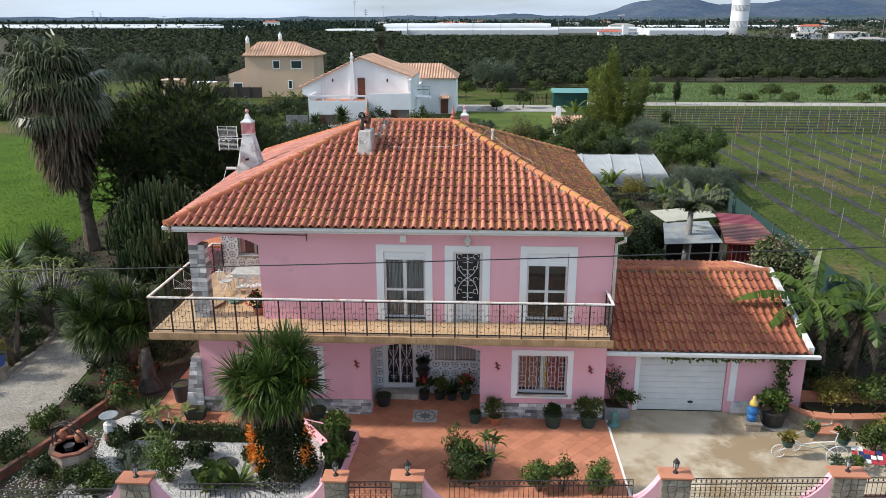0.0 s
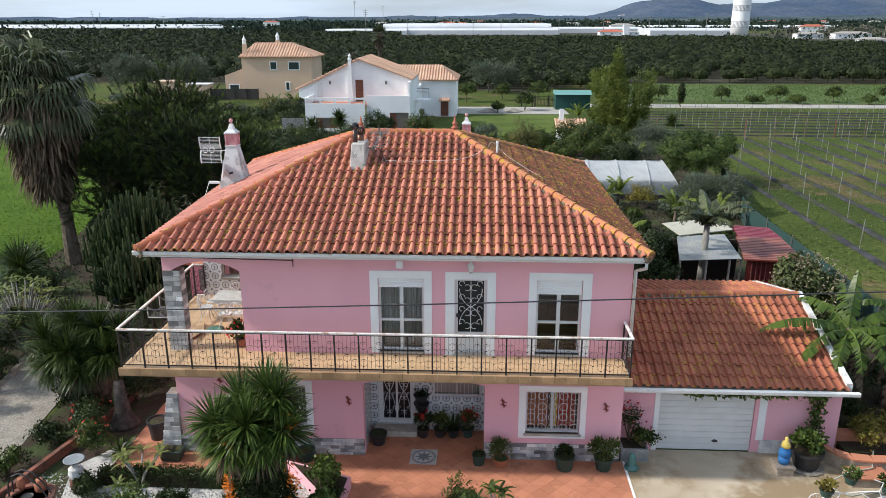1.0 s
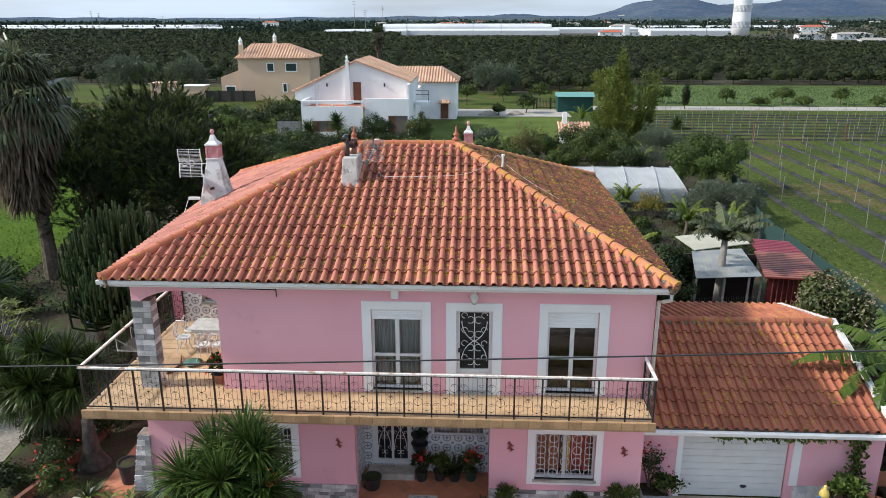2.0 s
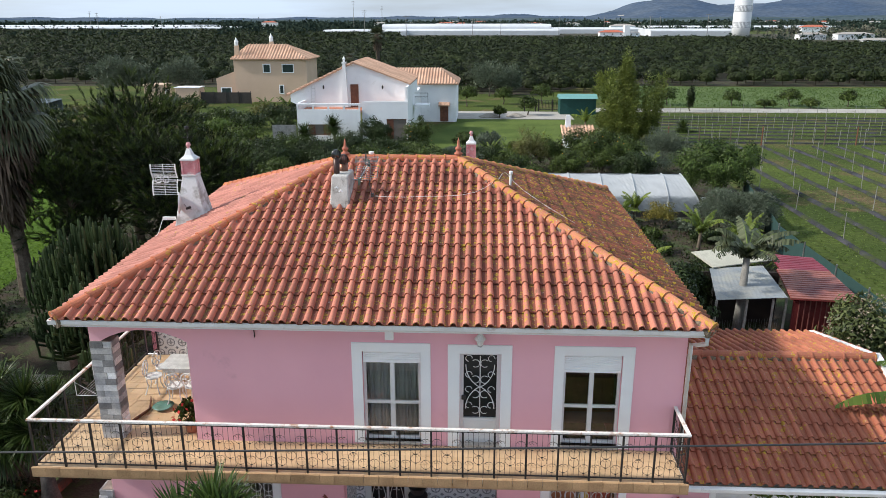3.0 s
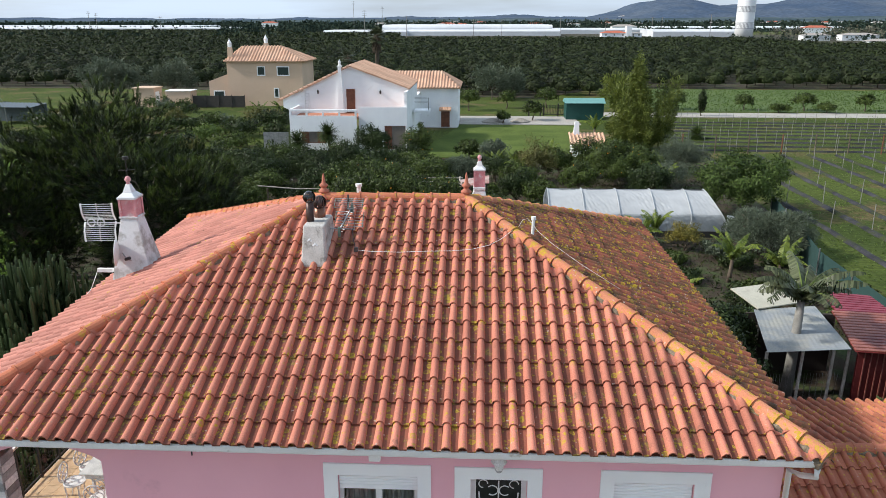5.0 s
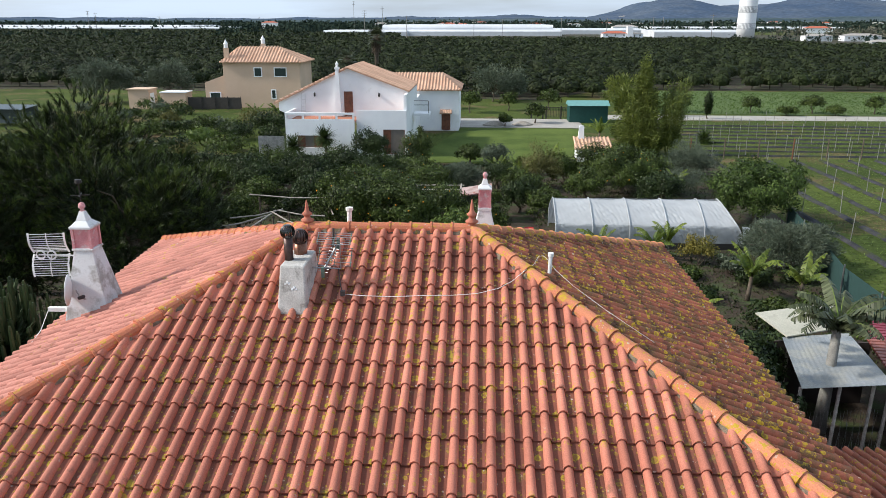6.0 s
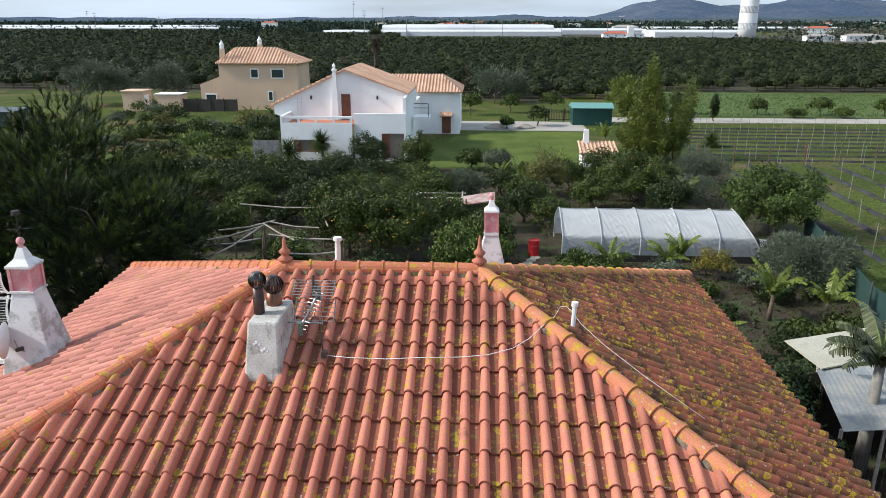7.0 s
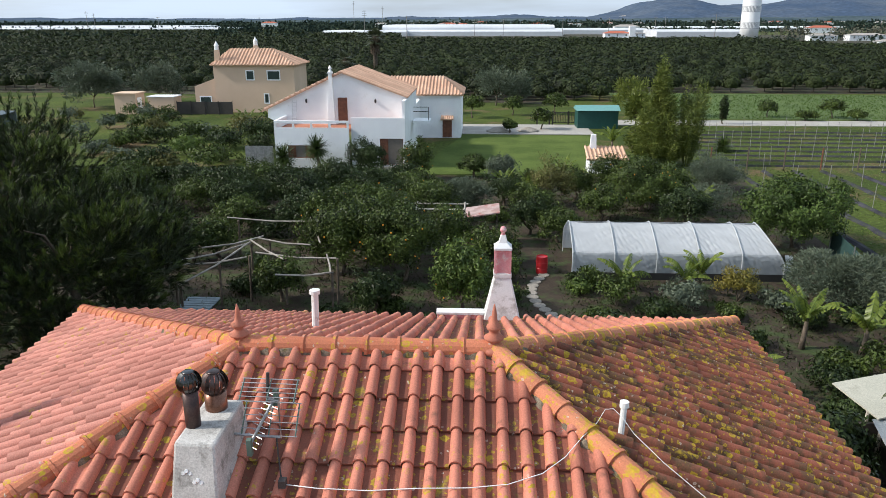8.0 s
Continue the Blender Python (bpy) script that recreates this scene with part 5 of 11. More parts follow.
def blade(p0, way, length, width, droop, rng, n=26, tear=0.12):
    """A broad banana leaf: a bent midrib with a folded, torn blade of strips on either side."""
    way = np.array(way, float) / np.linalg.norm(way)
    pts, p, w = [np.array(p0, float)], np.array(p0, float), way.copy()
    for i in range(n):
        w = w + np.array([0, 0, -1.0]) * droop * (0.3 + 1.6 * i / n) / n
        w /= np.linalg.norm(w)
        p = p + w * length / n
        pts.append(p)
    sidev = np.cross(way, [0, 0, 1.0])
    sidev = sidev / max(np.linalg.norm(sidev), 1e-6)
    out = []
    for i in range(n):
        f0, f1 = i / n, (i + 1) / n
        for sg in (-1, 1):
            wa = width * 0.5 * math.sin(math.pi * min(1, f0 * 0.86 + 0.12)) ** 0.6
            wb = width * 0.5 * math.sin(math.pi * min(1, f1 * 0.86 + 0.12)) ** 0.6
            fall = -0.62 - 0.25 * rng.random() - (0.5 if rng.random() < 0.12 else 0.0)
            tilt = sidev * sg + np.array([0, 0, fall])
            shift = (pts[i + 1] - pts[i]) * (0.25 + tear * rng.random())
            gap = (pts[i + 1] - pts[i]) * (0.9 * rng.random() if rng.random() < 0.45 else 0.0)
            out.append([pts[i], pts[i + 1] - gap * 0.2, pts[i + 1] - gap + tilt * wb + shift, pts[i] + gap + tilt * wa + shift])
    return np.array(out), pts


def banana(name, x, y, height, leaves, length, label, seed, z=0.0, category="banana plant", width=0.55, stem_r=0.10, material=None, bark=None, group="", upright=0.9, ways=(), dead=0):
    rng = np.random.default_rng(seed)
    t = thing(name, (x, y, z), label, category, group)
    s = Shape().tube([(x, y, z - 0.05), (x + 0.05, y, z + height * 0.5), (x + 0.08, y + 0.03, z + height)], [stem_r * 1.3, stem_r, stem_r * 0.7], 8)
    part("stem", s, bark or BARK, t, smooth=True)
    q, ribs = [], Shape()
    for i in range(leaves):
        a = 2 * math.pi * (i * 0.382 + 0.1 * rng.random())
        rise = upright * (0.35 + 0.9 * rng.random())
        way, k, bend = (math.cos(a), math.sin(a), rise), length * (0.7 + 0.4 * rng.random()), 0.9 + 0.9 * rng.random()
        if i < len(ways):
            a, rise, k, bend = ways[i]
            way = (math.cos(radians(a)), math.sin(radians(a)), rise)
        b, pts = blade((x + 0.08, y + 0.03, z + height * (0.93 + 0.07 * rng.random())), way, k, width * rng.uniform(0.8, 1.05), bend, rng)
        q.append(b)
        ribs.tube([tuple(v) for v in pts[::7] + pts[-1:]], [0.03, 0.022, 0.016, 0.008, 0.004], 5)
    part("leaves", quads_mesh("leaves", np.concatenate(q)), material or LEAF_BANANA, t)
    part("ribbing", ribs, LEAF_BRIGHT, t)
    if dead:
        q = []
        for i in range(dead):
            a = 2 * math.pi * rng.random()
            b, pts = blade((x + 0.08 + 0.1 * math.cos(a), y + 0.03 + 0.1 * math.sin(a), z + height * rng.uniform(0.75, 0.95)), (math.cos(a) * 0.5, math.sin(a) * 0.5, -0.35), length * rng.uniform(0.5, 0.8), 0.28, 2.2, rng, tear=0.5)
            q.append(b)
        part("dead_leaves", quads_mesh("dead_leaves", np.concatenate(q)), LEAF_DRY, t, "hanging dead brown leaves")
    return t


def feather(p0, way, length, droop, rng, leaflet=0.45, n=26):
    """A feather palm frond: leaflets either side of an arching rib."""
    way = np.array(way, float) / np.linalg.norm(way)
    p, w = np.array(p0, float), way.copy()
    out, pts = [], [p]
    sidev = np.cross(way, [0, 0, 1.0])
    sidev /= max(np.linalg.norm(sidev), 1e-6)
    for i in range(n):
        w = w + np.array([0, 0, -1.0]) * droop / n
        w /= np.linalg.norm(w)
        p = p + w * length / n
        pts.append(p)
        f = (i + 1) / n
        for sg in (-1, 1):
            tip = sidev * sg + w * 0.7 + np.array([0, 0, -0.35]) + rng.normal(scale=0.08, size=3)
            tip /= np.linalg.norm(tip)
            L = leaflet * math.sin(math.pi * (0.15 + 0.8 * f)) ** 0.7
            h = w * 0.022
            out.append([p - h, p + h, p + tip * L + h * 0.2, p + tip * L - h * 0.2])
    return np.array(out), pts


def fan_palm(name, x, y, height, label, seed, fans=42, skirt=420, skirt_len=4.0, r_fan=0.9, lean=(0, 0), trunk_r=0.28, z=0.0, stalk=1.25, skirt_r=0.55, droop=0.15):
    """A tall fan palm: rough trunk, round crown of fans, a hanging skirt of dead leaves."""
    rng = np.random.default_rng(seed)
    t = thing(name, (x, y, z), label, "palm")
    top = np.array([x + lean[0], y + lean[1], z + height])
    pts = [(x + lean[0] * f ** 2, y + lean[1] * f ** 2, z + height * f) for f in (0, 0.25, 0.5, 0.75, 1)]
    s = Shape().tube([(pts[0][0], pts[0][1], z - 0.1), *pts[1:]], [trunk_r * 1.5, trunk_r * 1.1, trunk_r, trunk_r * 0.95, trunk_r], 10)
    for k in range(int(height * 5)):
        f = (k + 0.5) / (height * 5)
        s.lathe(x + lean[0] * f ** 2, y + lean[1] * f ** 2, [(trunk_r * 1.05, z + height * f - 0.05), (trunk_r * 1.17, z + height * f + 0.05)], 10)
    part("trunk", s, BARK, t)
    q, stalks = [], Shape()
    d = ball_dirs(fans, rng, -0.55)
    for i in range(fans):
        w = d[i]
        L = stalk * (0.8 + 0.4 * rng.random())
        hub = top + w * L + np.array([0, 0, -0.25 * (1 - w[2])])
        stalks.tube([tuple(top), tuple((top + hub) / 2 + np.array([0, 0, 0.08])), tuple(hub)], [0.025, 0.02, 0.015], 4)
        sidev = unit(np.cross(w, [0.01, 0, 1.0])[None])[0]
        upv = np.cross(sidev, w)
        m = 21
        ang = np.linspace(-1.8, 1.8, m)
        ways = unit(np.cos(ang)[:, None] * w + np.sin(ang)[:, None] * sidev + upv * 0.1 + np.array([0, 0, -0.10]))
        across = unit(np.cross(ways, upv))
        R_ = r_fan * (0.85 + 0.3 * rng.random((m, 1)))
        h1 = across * R_ * 0.5 * 0.075
        fall = droop * (0.6 + 0.8 * rng.random((m, 1)))
        p1 = hub + ways * R_ * 0.5
        p2 = p1 + unit(ways + np.array([0, 0, -1.0]) * fall) * R_ * 0.26
        p3 = p2 + unit(ways * 0.5 + np.array([0, 0, -1.6]) * fall) * R_ * 0.30
        start = np.repeat(hub[None], m, 0)
        q.append(np.stack([start - h1 * 0.1, start + h1 * 0.1, p1 + h1, p1 - h1], 1))
        q.append(np.stack([p1 - h1, p1 + h1, p2 + h1 * 0.55, p2 - h1 * 0.55], 1))
        q.append(np.stack([p2 - h1 * 0.55, p2 + h1 * 0.55, p3 + h1 * 0.08, p3 - h1 * 0.08], 1))
    part("fronds", quads_mesh("fronds", np.concatenate(q)), LEAF_PALM, t)
    part("stalk_mass", stalks, LEAF_DRY, t, kind="stuff")
    if skirt:
        a = rng.random(skirt) * 2 * math.pi
        f = rng.random(skirt)
        rad = trunk_r * 0.9 + skirt_r * (1 - f) ** 0.5 * rng.random(skirt) + 0.1
        b = top + np.stack([np.cos(a) * rad, np.sin(a) * rad, -f * skirt_len * 0.75], 1)
        w = np.stack([np.cos(a) * 0.35, np.sin(a) * 0.35, -np.ones(skirt)], 1) + rng.normal(scale=0.26, size=(skirt, 3))
        part("skirt", quads_mesh("skirt", swords(b, w, 0.9 + 0.7 * rng.random(skirt), np.full(skirt, 0.10), np.full(skirt, 0.5), rng)), LEAF_DRY, t, "skirt of hanging dead brown leaves")
    return t


def candelabra(name, x, y, height, radius, stems, label, seed, z=0.0, r=0.052):
    """A tree euphorbia: ribbed columns that curve out from the trunk and then rise."""
    rng = np.random.default_rng(seed)
    t = thing(name, (x, y, z), label, "cactus")
    part("trunk", Shape().tube([(x, y, z - 0.05), (x, y, z + height * 0.25), (x + 0.05, y, z + height * 0.5)], [0.22, 0.18, 0.12], 8), BARK, t, smooth=True)
    s = Shape()
    for i in range(int(stems * 1.05)):
        a = 2 * math.pi * rng.random()
        f = math.sqrt(rng.random())
        ox, oy = radius * f * math.cos(a), radius * f * math.sin(a)
        top = height * (1.0 - 0.38 * f * f) * rng.uniform(0.78, 1.02)
        h0 = top * rng.uniform(0.50, 0.82)
        pts = [(x + ox * 0.25, y + oy * 0.25, z + h0), (x + ox * 0.75, y + oy * 0.75, z + h0 + 0.07 * top), (x + ox, y + oy, z + h0 + 0.16 * top), (x + ox * 1.02, y + oy * 1.02, z + top - 0.12), (x + ox * 1.02, y + oy * 1.02, z + top)]
        k = r * rng.uniform(0.75, 1.15)
        s.tube(pts, [k * 0.6, k, k * 1.05, k, k * 0.55], 5)
    part("stem_mass", s, CACTUS, t, "ribbed green columns", kind="stuff")
    return t


def pine(name, x, y, height, radius, label, seed, needles=11000, low=-0.7, group=""):
    rng = np.random.default_rng(seed)
    t = thing(name, (x, y, 0), label, "tree", group)
    c = np.array([x, y, height * 0.55])
    r = np.array([radius, radius, height * 0.47])
    m = int(needles / 45)
    lumps = int(16 + radius * 7)
    ld = ball_dirs(lumps, rng, low)
    lump_c = c + ld * r * rng.uniform(0.38, 0.78, (lumps, 1))
    lump_r = radius * rng.uniform(0.26, 0.40, lumps)
    owner = rng.integers(0, lumps, m)
    d = unit(rng.normal(size=(m, 3)) + np.array([0, 0, 0.35]))
    tips = lump_c[owner] + d * (lump_r[owner] * rng.uniform(0.72, 1.05, m))[:, None]
    s = Shape().tube([(x, y, -0.1), (x + 0.1, y, height * 0.4), (x + 0.05, y + 0.1, height * 0.62)], [0.28, 0.2, 0.08], 9)
    for k in c + (tips[:26] - c) * 0.7:
        z0 = max(0.8, k[2] - 0.8)
        s.tube([(x, y, min(z0, height * 0.6)), ((x + k[0]) / 2, (y + k[1]) / 2, (z0 + k[2]) / 2 + 0.05), tuple(k)], [0.06, 0.04, 0.012], 5)
    part("trunk", s, BARK, t, smooth=True)
    pick = rng.integers(0, m, needles)
    out = unit(d + unit(tips - c) * 0.35 + np.array([0, 0, 0.45]) + rng.normal(scale=0.2, size=(m, 3)))
    along = rng.random((needles, 1))
    b = tips[pick] + out[pick] * (along - 0.8) * 0.6
    w = out[pick] * (0.8 + 1.1 * along) + unit(rng.normal(size=(needles, 3))) * 0.68
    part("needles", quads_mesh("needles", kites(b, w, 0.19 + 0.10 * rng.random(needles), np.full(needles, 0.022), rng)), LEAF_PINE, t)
    high = np.where((out[:, 2] > 0.15) & (rng.random(m) < 0.62))[0]
    pick = np.repeat(high, 30)
    along = rng.random((len(pick), 1))
    b = tips[pick] + out[pick] * (0.34 * along + 0.02)
    w = out[pick] * (0.9 + 0.8 * along) + unit(rng.normal(size=(len(pick), 3))) * 0.75
    part("new_growth", quads_mesh("new_growth", kites(b, w, 0.19 + 0.08 * rng.random(len(pick)), np.full(len(pick), 0.023), rng)), LEAF_SHOOT, t, "paler green needle tufts at the branch ends", kind="stuff")
    return t


def tuft(name, x, y, length, n, label, material, seed, z=0.0, low=0.05, width=0.05, category="plant", group="", droop=0.6):
    """A rosette of strap leaves from one point."""
    rng = np.random.default_rng(seed)
    d = ball_dirs(n, rng, low)
    q = swords(np.array([x, y, z + 0.02]) + d * 0.03, d, length * (0.7 + 0.5 * rng.random(n)), np.full(n, width), droop * rng.random(n), rng)
    q[:, :, 2] = np.maximum(q[:, :, 2], z + 0.012)
    return solid(name, quads_mesh(name, q), material, label, category, "", group)


# ---- behind the house: plots, fields, roads ----
def sheet(name, outline, z, material, label, category="ground"):
    return solid(name, slab(Shape(), outline, z - 0.25, z), material, label, category, "structure")


STRIP = surface("strip_ground", (0.055, 0.090, 0.020), (0.080, 0.118, 0.030), rough=1.0, scale=0.12, grain=2.5, bump=0.3, grain_amount=0.3)
sheet("garden_soil", [(-19.5, 7.5), (18.6, 7.5), (18.8, 25), (19.6, 40), (21, 58), (-30, 55), (-24, 20)], 0.020, SOIL, "dark garden soil with weeds and leaf litter")
sheet("lawn", [(-6, 57.5), (10.6, 58.5), (12.2, 79.5), (-1.8, 80.4)], 0.032, LAWN, "mown lawn beside the white house", "lawn")
sheet("green_field", [(-160, 8), (-20.5, 8), (-22, 20), (-27, 40), (-33, 55), (-160, 60)], 0.026, LUSH, "bright green low crop", "field")
sheet("green_strip", [(22, 95.5), (170, 90), (190, 118), (22, 131)], 0.026, STRIP, "strip of low green crop before the orchard", "field")
sheet("grove_floor", [(-420, 128), (-60, 128), (-16, 118), (10, 112), (22, 131), (150, 128), (520, 128), (620, 470), (-60, 840), (-620, 840)], 0.03, SOIL, "dark earth under the orange grove", "ground")
ROADMAT = surface("pale_road", (0.30, 0.28, 0.25), (0.38, 0.36, 0.32), rough=0.95, scale=0.4, grain=20, bump=0.3)
sheet("road", [(12, 88.4), (60, 88.6), (170, 82), (170, 86.5), (60, 93.2), (12, 93.4)], 0.045, ROADMAT, "pale unpaved lane across the fields", "road")
sheet("court", [(-2.4, 80.6), (12.6, 80.4), (12.6, 88.5), (-2.4, 88.7)], 0.055, ROADMAT, "pale paved court behind the white house", "pavement")

# planted rows with dark mulch film and stakes
MULCH = surface("mulch_film", (0.026, 0.027, 0.032), (0.060, 0.060, 0.066), rough=0.9, scale=0.8, grain=12, bump=0.4, spec=0.1, stain=(0.045, 0.055, 0.022), stain_at=0.54, stain_scale=0.6)
STAKE = surface("grey_stake", (0.17, 0.165, 0.15), (0.28, 0.275, 0.25), rough=0.8, scale=2, grain=30)


def mulch_row(p, q, wide, rng):
    n = max(4, int((Vector(q) - Vector(p)).length / 1.2))
    a, b = Vector((p[0], p[1], 0)), Vector((q[0], q[1], 0))
    sidev = (b - a).cross(Vector((0, 0, 1))).normalized()
    vs, fs = [], []
    for i in range(n + 1):
        c = a.lerp(b, i / n) + sidev * rng.uniform(-0.06, 0.06)
        w = wide * rng.uniform(0.75, 1.1) / 2
        vs += [c - sidev * w + Vector((0, 0, 0.01)), c - sidev * w * 0.4 + Vector((0, 0, 0.14)), c + sidev * w * 0.4 + Vector((0, 0, 0.14)), c + sidev * w + Vector((0, 0, 0.01))]
    for i in range(n):
        fs += [(4 * i + k, 4 * i + k + 1, 4 * i + 4 + k + 1, 4 * i + 4 + k) for k in range(3)]
    return Shape().add(vs, fs)


rng = random.Random(5)
near_rows = [((21.3 + 2.45 * k, 60.2), (21.4 + 2.45 * k, -5.0)) for k in range(17)]
far_rows = [((20.5, 62.5 + 2.6 * k), (120, 60.0 + 2.6 * k)) for k in range(9)]
for p, q in near_rows + far_rows:
    solid("mulch_ridge", mulch_row(p, q, 0.55 if p[1] < 61 else 0.5, rng), MULCH, "low soil ridge covered with dark mulch film", "crop row", "", "mulch rows in the field")
stakes, stake_n = Shape(), 0
first = None
for rows_, gap in ((near_rows, 6.6), (far_rows, 4.6)):
    for p, q in rows_:
        L = math.dist(p, q)
        for i in range(int(L / gap) + 1):
            f = i * gap / L
            x, y = p[0] + (q[0] - p[0]) * f, p[1] + (q[1] - p[1]) * f
            if x > 78:
                continue
            h = rng.uniform(1.6, 1.95)
            stakes.tube([(x, y, 0), (x + rng.uniform(-0.07, 0.07), y + rng.uniform(-0.07, 0.07), h)], 0.024, 5)
solid("stake_row", stakes, STAKE, "thin grey stakes along the planted rows", "stakes", "stuff")
rngn = np.random.default_rng(77)
# weeds between the rows
n = 62000
wx, wy = 19.5 + 62 * rngn.random(n) ** 1.4, -2 + 92 * rngn.random(n)
keep = rngn.random(n) < 0.7 + 0.4 * np.sin(wx * 0.6) * np.cos(wy * 0.45)
b = np.stack([wx, wy, np.zeros(n)], 1)[keep]
w = rngn.normal(size=b.shape)
w[:, 2] = np.abs(w[:, 2]) * 0.6 + 0.3
solid("weeds", quads_mesh("weeds", kites(b, w, 0.07 + 0.11 * rngn.random(len(b)), 0.03 + 0.045 * rngn.random(len(b)), rngn)), LEAF_BRIGHT, "low green weeds between the rows", "weeds", "stuff")
n = 22000
gx, gy = -22 - 30 * rngn.random(n) ** 1.3, 9 + 42 * rngn.random(n)
b = np.stack([gx, gy, np.zeros(n) + 0.02], 1)
w = rngn.normal(size=b.shape)
w[:, 2] = np.abs(w[:, 2]) * 0.7 + 0.3
LEAF_CROP = leafage("crop_leaf", (0.068, 0.132, 0.013), (0.115, 0.19, 0.022), through_light=0.4)
solid("crop_leaves", quads_mesh("crop_leaves", kites(b, w, 0.08 + 0.08 * rngn.random(n), 0.04 + 0.04 * rngn.random(n), rngn)), LEAF_CROP, "short bright green crop leaves", "crop", "stuff")
n = 22000
LEAF_STRIP = leafage("strip_leaf", (0.045, 0.088, 0.016), (0.095, 0.150, 0.030))
b = np.stack([24 + 110 * rngn.random(n), 95 + 32 * rngn.random(n), np.zeros(n) + 0.02], 1)
w = rngn.normal(size=b.shape)
w[:, 2] = np.abs(w[:, 2]) + 0.2
solid("crop_leaves", quads_mesh("crop_leaves", kites(b, w, 0.16 + 0.18 * rngn.random(n), 0.08 + 0.08 * rngn.random(n), rngn)), LEAF_STRIP, "broad green crop leaves in a strip", "crop", "stuff")

# ---- the orange grove ----


def grove(x0f, x1f, ya, yb, step_x, step_y, quads, size, r, h, seed):
    rg = np.random.default_rng(seed)
    pos = []
    y = ya
    while y < yb:
        xs = np.arange(x0f(y), x1f(y), step_x)
        xs = xs + step_x * rg.random() + rg.normal(scale=0.5, size=len(xs))
        pos += [(x, y + rg.normal() * 0.25, 0.78 + 0.35 * rg.random()) for x in xs if rg.random() > 0.03]
        y += step_y
    pos = np.array(pos)
    m = len(pos)
    d = unit(rg.normal(size=(m * quads, 3)))
    d[:, 2] = np.abs(d[:, 2] + 0.25) - 0.15
    d = unit(d)
    k = np.repeat(pos, quads, axis=0)
    lob = 1 + 0.13 * np.sin(d[:, :1] * 5 + k[:, :1] * 1.7) * np.sin(d[:, 1:2] * 5 + k[:, 1:2]) + 0.05 * np.sin(d[:, 2:3] * 9 + k[:, :1])
    rad = (0.86 + 0.16 * rg.random((len(d), 1))) * lob
    b = np.stack([k[:, 0], k[:, 1], h * 0.48 * k[:, 2]], 1) + d * np.array([r, r, h * 0.52]) * rad * k[:, 2:3]
    b[:, 2] = np.maximum(b[:, 2], 0.15)
    s_ = size * (0.6 + 0.8 * rg.random(len(d)))
    leaves = facing(b, d + rg.normal(scale=0.30, size=d.shape), s_, s_ * 0.75, rg)
    # the dense dark inside of each crown
    cores = []
    for i in range(6):
        for j in range(3):
            ring = []
            for ii, jj in ((i, j), (i + 1, j), (i + 1, j + 1), (i, j + 1)):
                a_, e_ = 2 * math.pi * ii / 6, math.radians(-30 + 40 * jj)
                ring.append((math.cos(a_) * math.cos(e_), math.sin(a_) * math.cos(e_), math.sin(e_)))
            cores.append(ring)
    cores = np.array(cores)[None] * (np.array([r, r, h * 0.52]) * 0.78)[None, None, None] * pos[:, None, None, 2:3]
    cores = cores + np.stack([pos[:, 0], pos[:, 1], h * 0.48 * pos[:, 2]], 1)[:, None, None]
    return np.concatenate([leaves, cores.reshape(-1, 4, 3)]), pos


q1, p1 = grove(lambda y: -0.72 * y, lambda y: 0.70 * y, 133, 190, 4.9, 5.5, 330, 0.40, 2.15, 3.3, 1)
q2, p2 = grove(lambda y: -0.68 * y, lambda y: 0.66 * y, 190, 290, 4.8, 5.3, 130, 0.62, 2.15, 3.3, 2)
q3, p3 = grove(lambda y: -0.66 * y, lambda y: 0.30 * y, 290, 440, 5.2, 5.6, 54, 0.95, 2.3, 3.3, 3)
q3b, p3b = grove(lambda y: 0.30 * y, lambda y: 0.62 * y, 290, 440, 5.2, 5.6, 54, 0.95, 2.3, 3.1, 4)
keep = ~((q3b[:, 0, 0] > 150) & (q3b[:, 0, 1] > 330))
q4, p4 = grove(lambda y: -0.66 * y, lambda y: -0.12 * y, 440, 830, 7.0, 8.5, 20, 1.7, 3.0, 3.2, 5)
q0, p0 = grove(lambda y: -16, lambda y: 20, 118, 133, 4.6, 4.6, 420, 0.38, 2.2, 3.2, 6)
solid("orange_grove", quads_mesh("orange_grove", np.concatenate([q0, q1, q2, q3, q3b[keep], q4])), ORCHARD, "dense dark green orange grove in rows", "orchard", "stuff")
tr = Shape()
for x, y, k in np.concatenate([p0, p1[:260]]):
    tr.tube([(x, y, 0), (x, y, 1.2)], 0.10, 5)
solid("grove_trunks", tr, BARK, "short trunks along the edge of the grove", "trunks", "stuff")

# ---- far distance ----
# Distance haze is put into the hill colours as a blue-grey tint.
HAZE_HILL = surface("hill_haze_tint", (0.058, 0.086, 0.132), (0.090, 0.115, 0.150), rough=1.0, scale=0.006, grain=0.05, bump=0, grain_amount=0.22, spec=0.0)
HAZE_LOW = surface("low_rise_haze_tint", (0.048, 0.072, 0.085), (0.085, 0.110, 0.115), rough=1.0, scale=0.006, grain=0.05, bump=0, grain_amount=0.3, spec=0.0)
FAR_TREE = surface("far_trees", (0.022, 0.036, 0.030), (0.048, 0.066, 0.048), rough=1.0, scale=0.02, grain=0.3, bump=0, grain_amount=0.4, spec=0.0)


FAR_BARE = surface("far_bare_trees", (0.10, 0.10, 0.075), (0.16, 0.155, 0.12), rough=1.0, scale=0.05, grain=0.4, bump=0, grain_amount=0.4, spec=0.0)


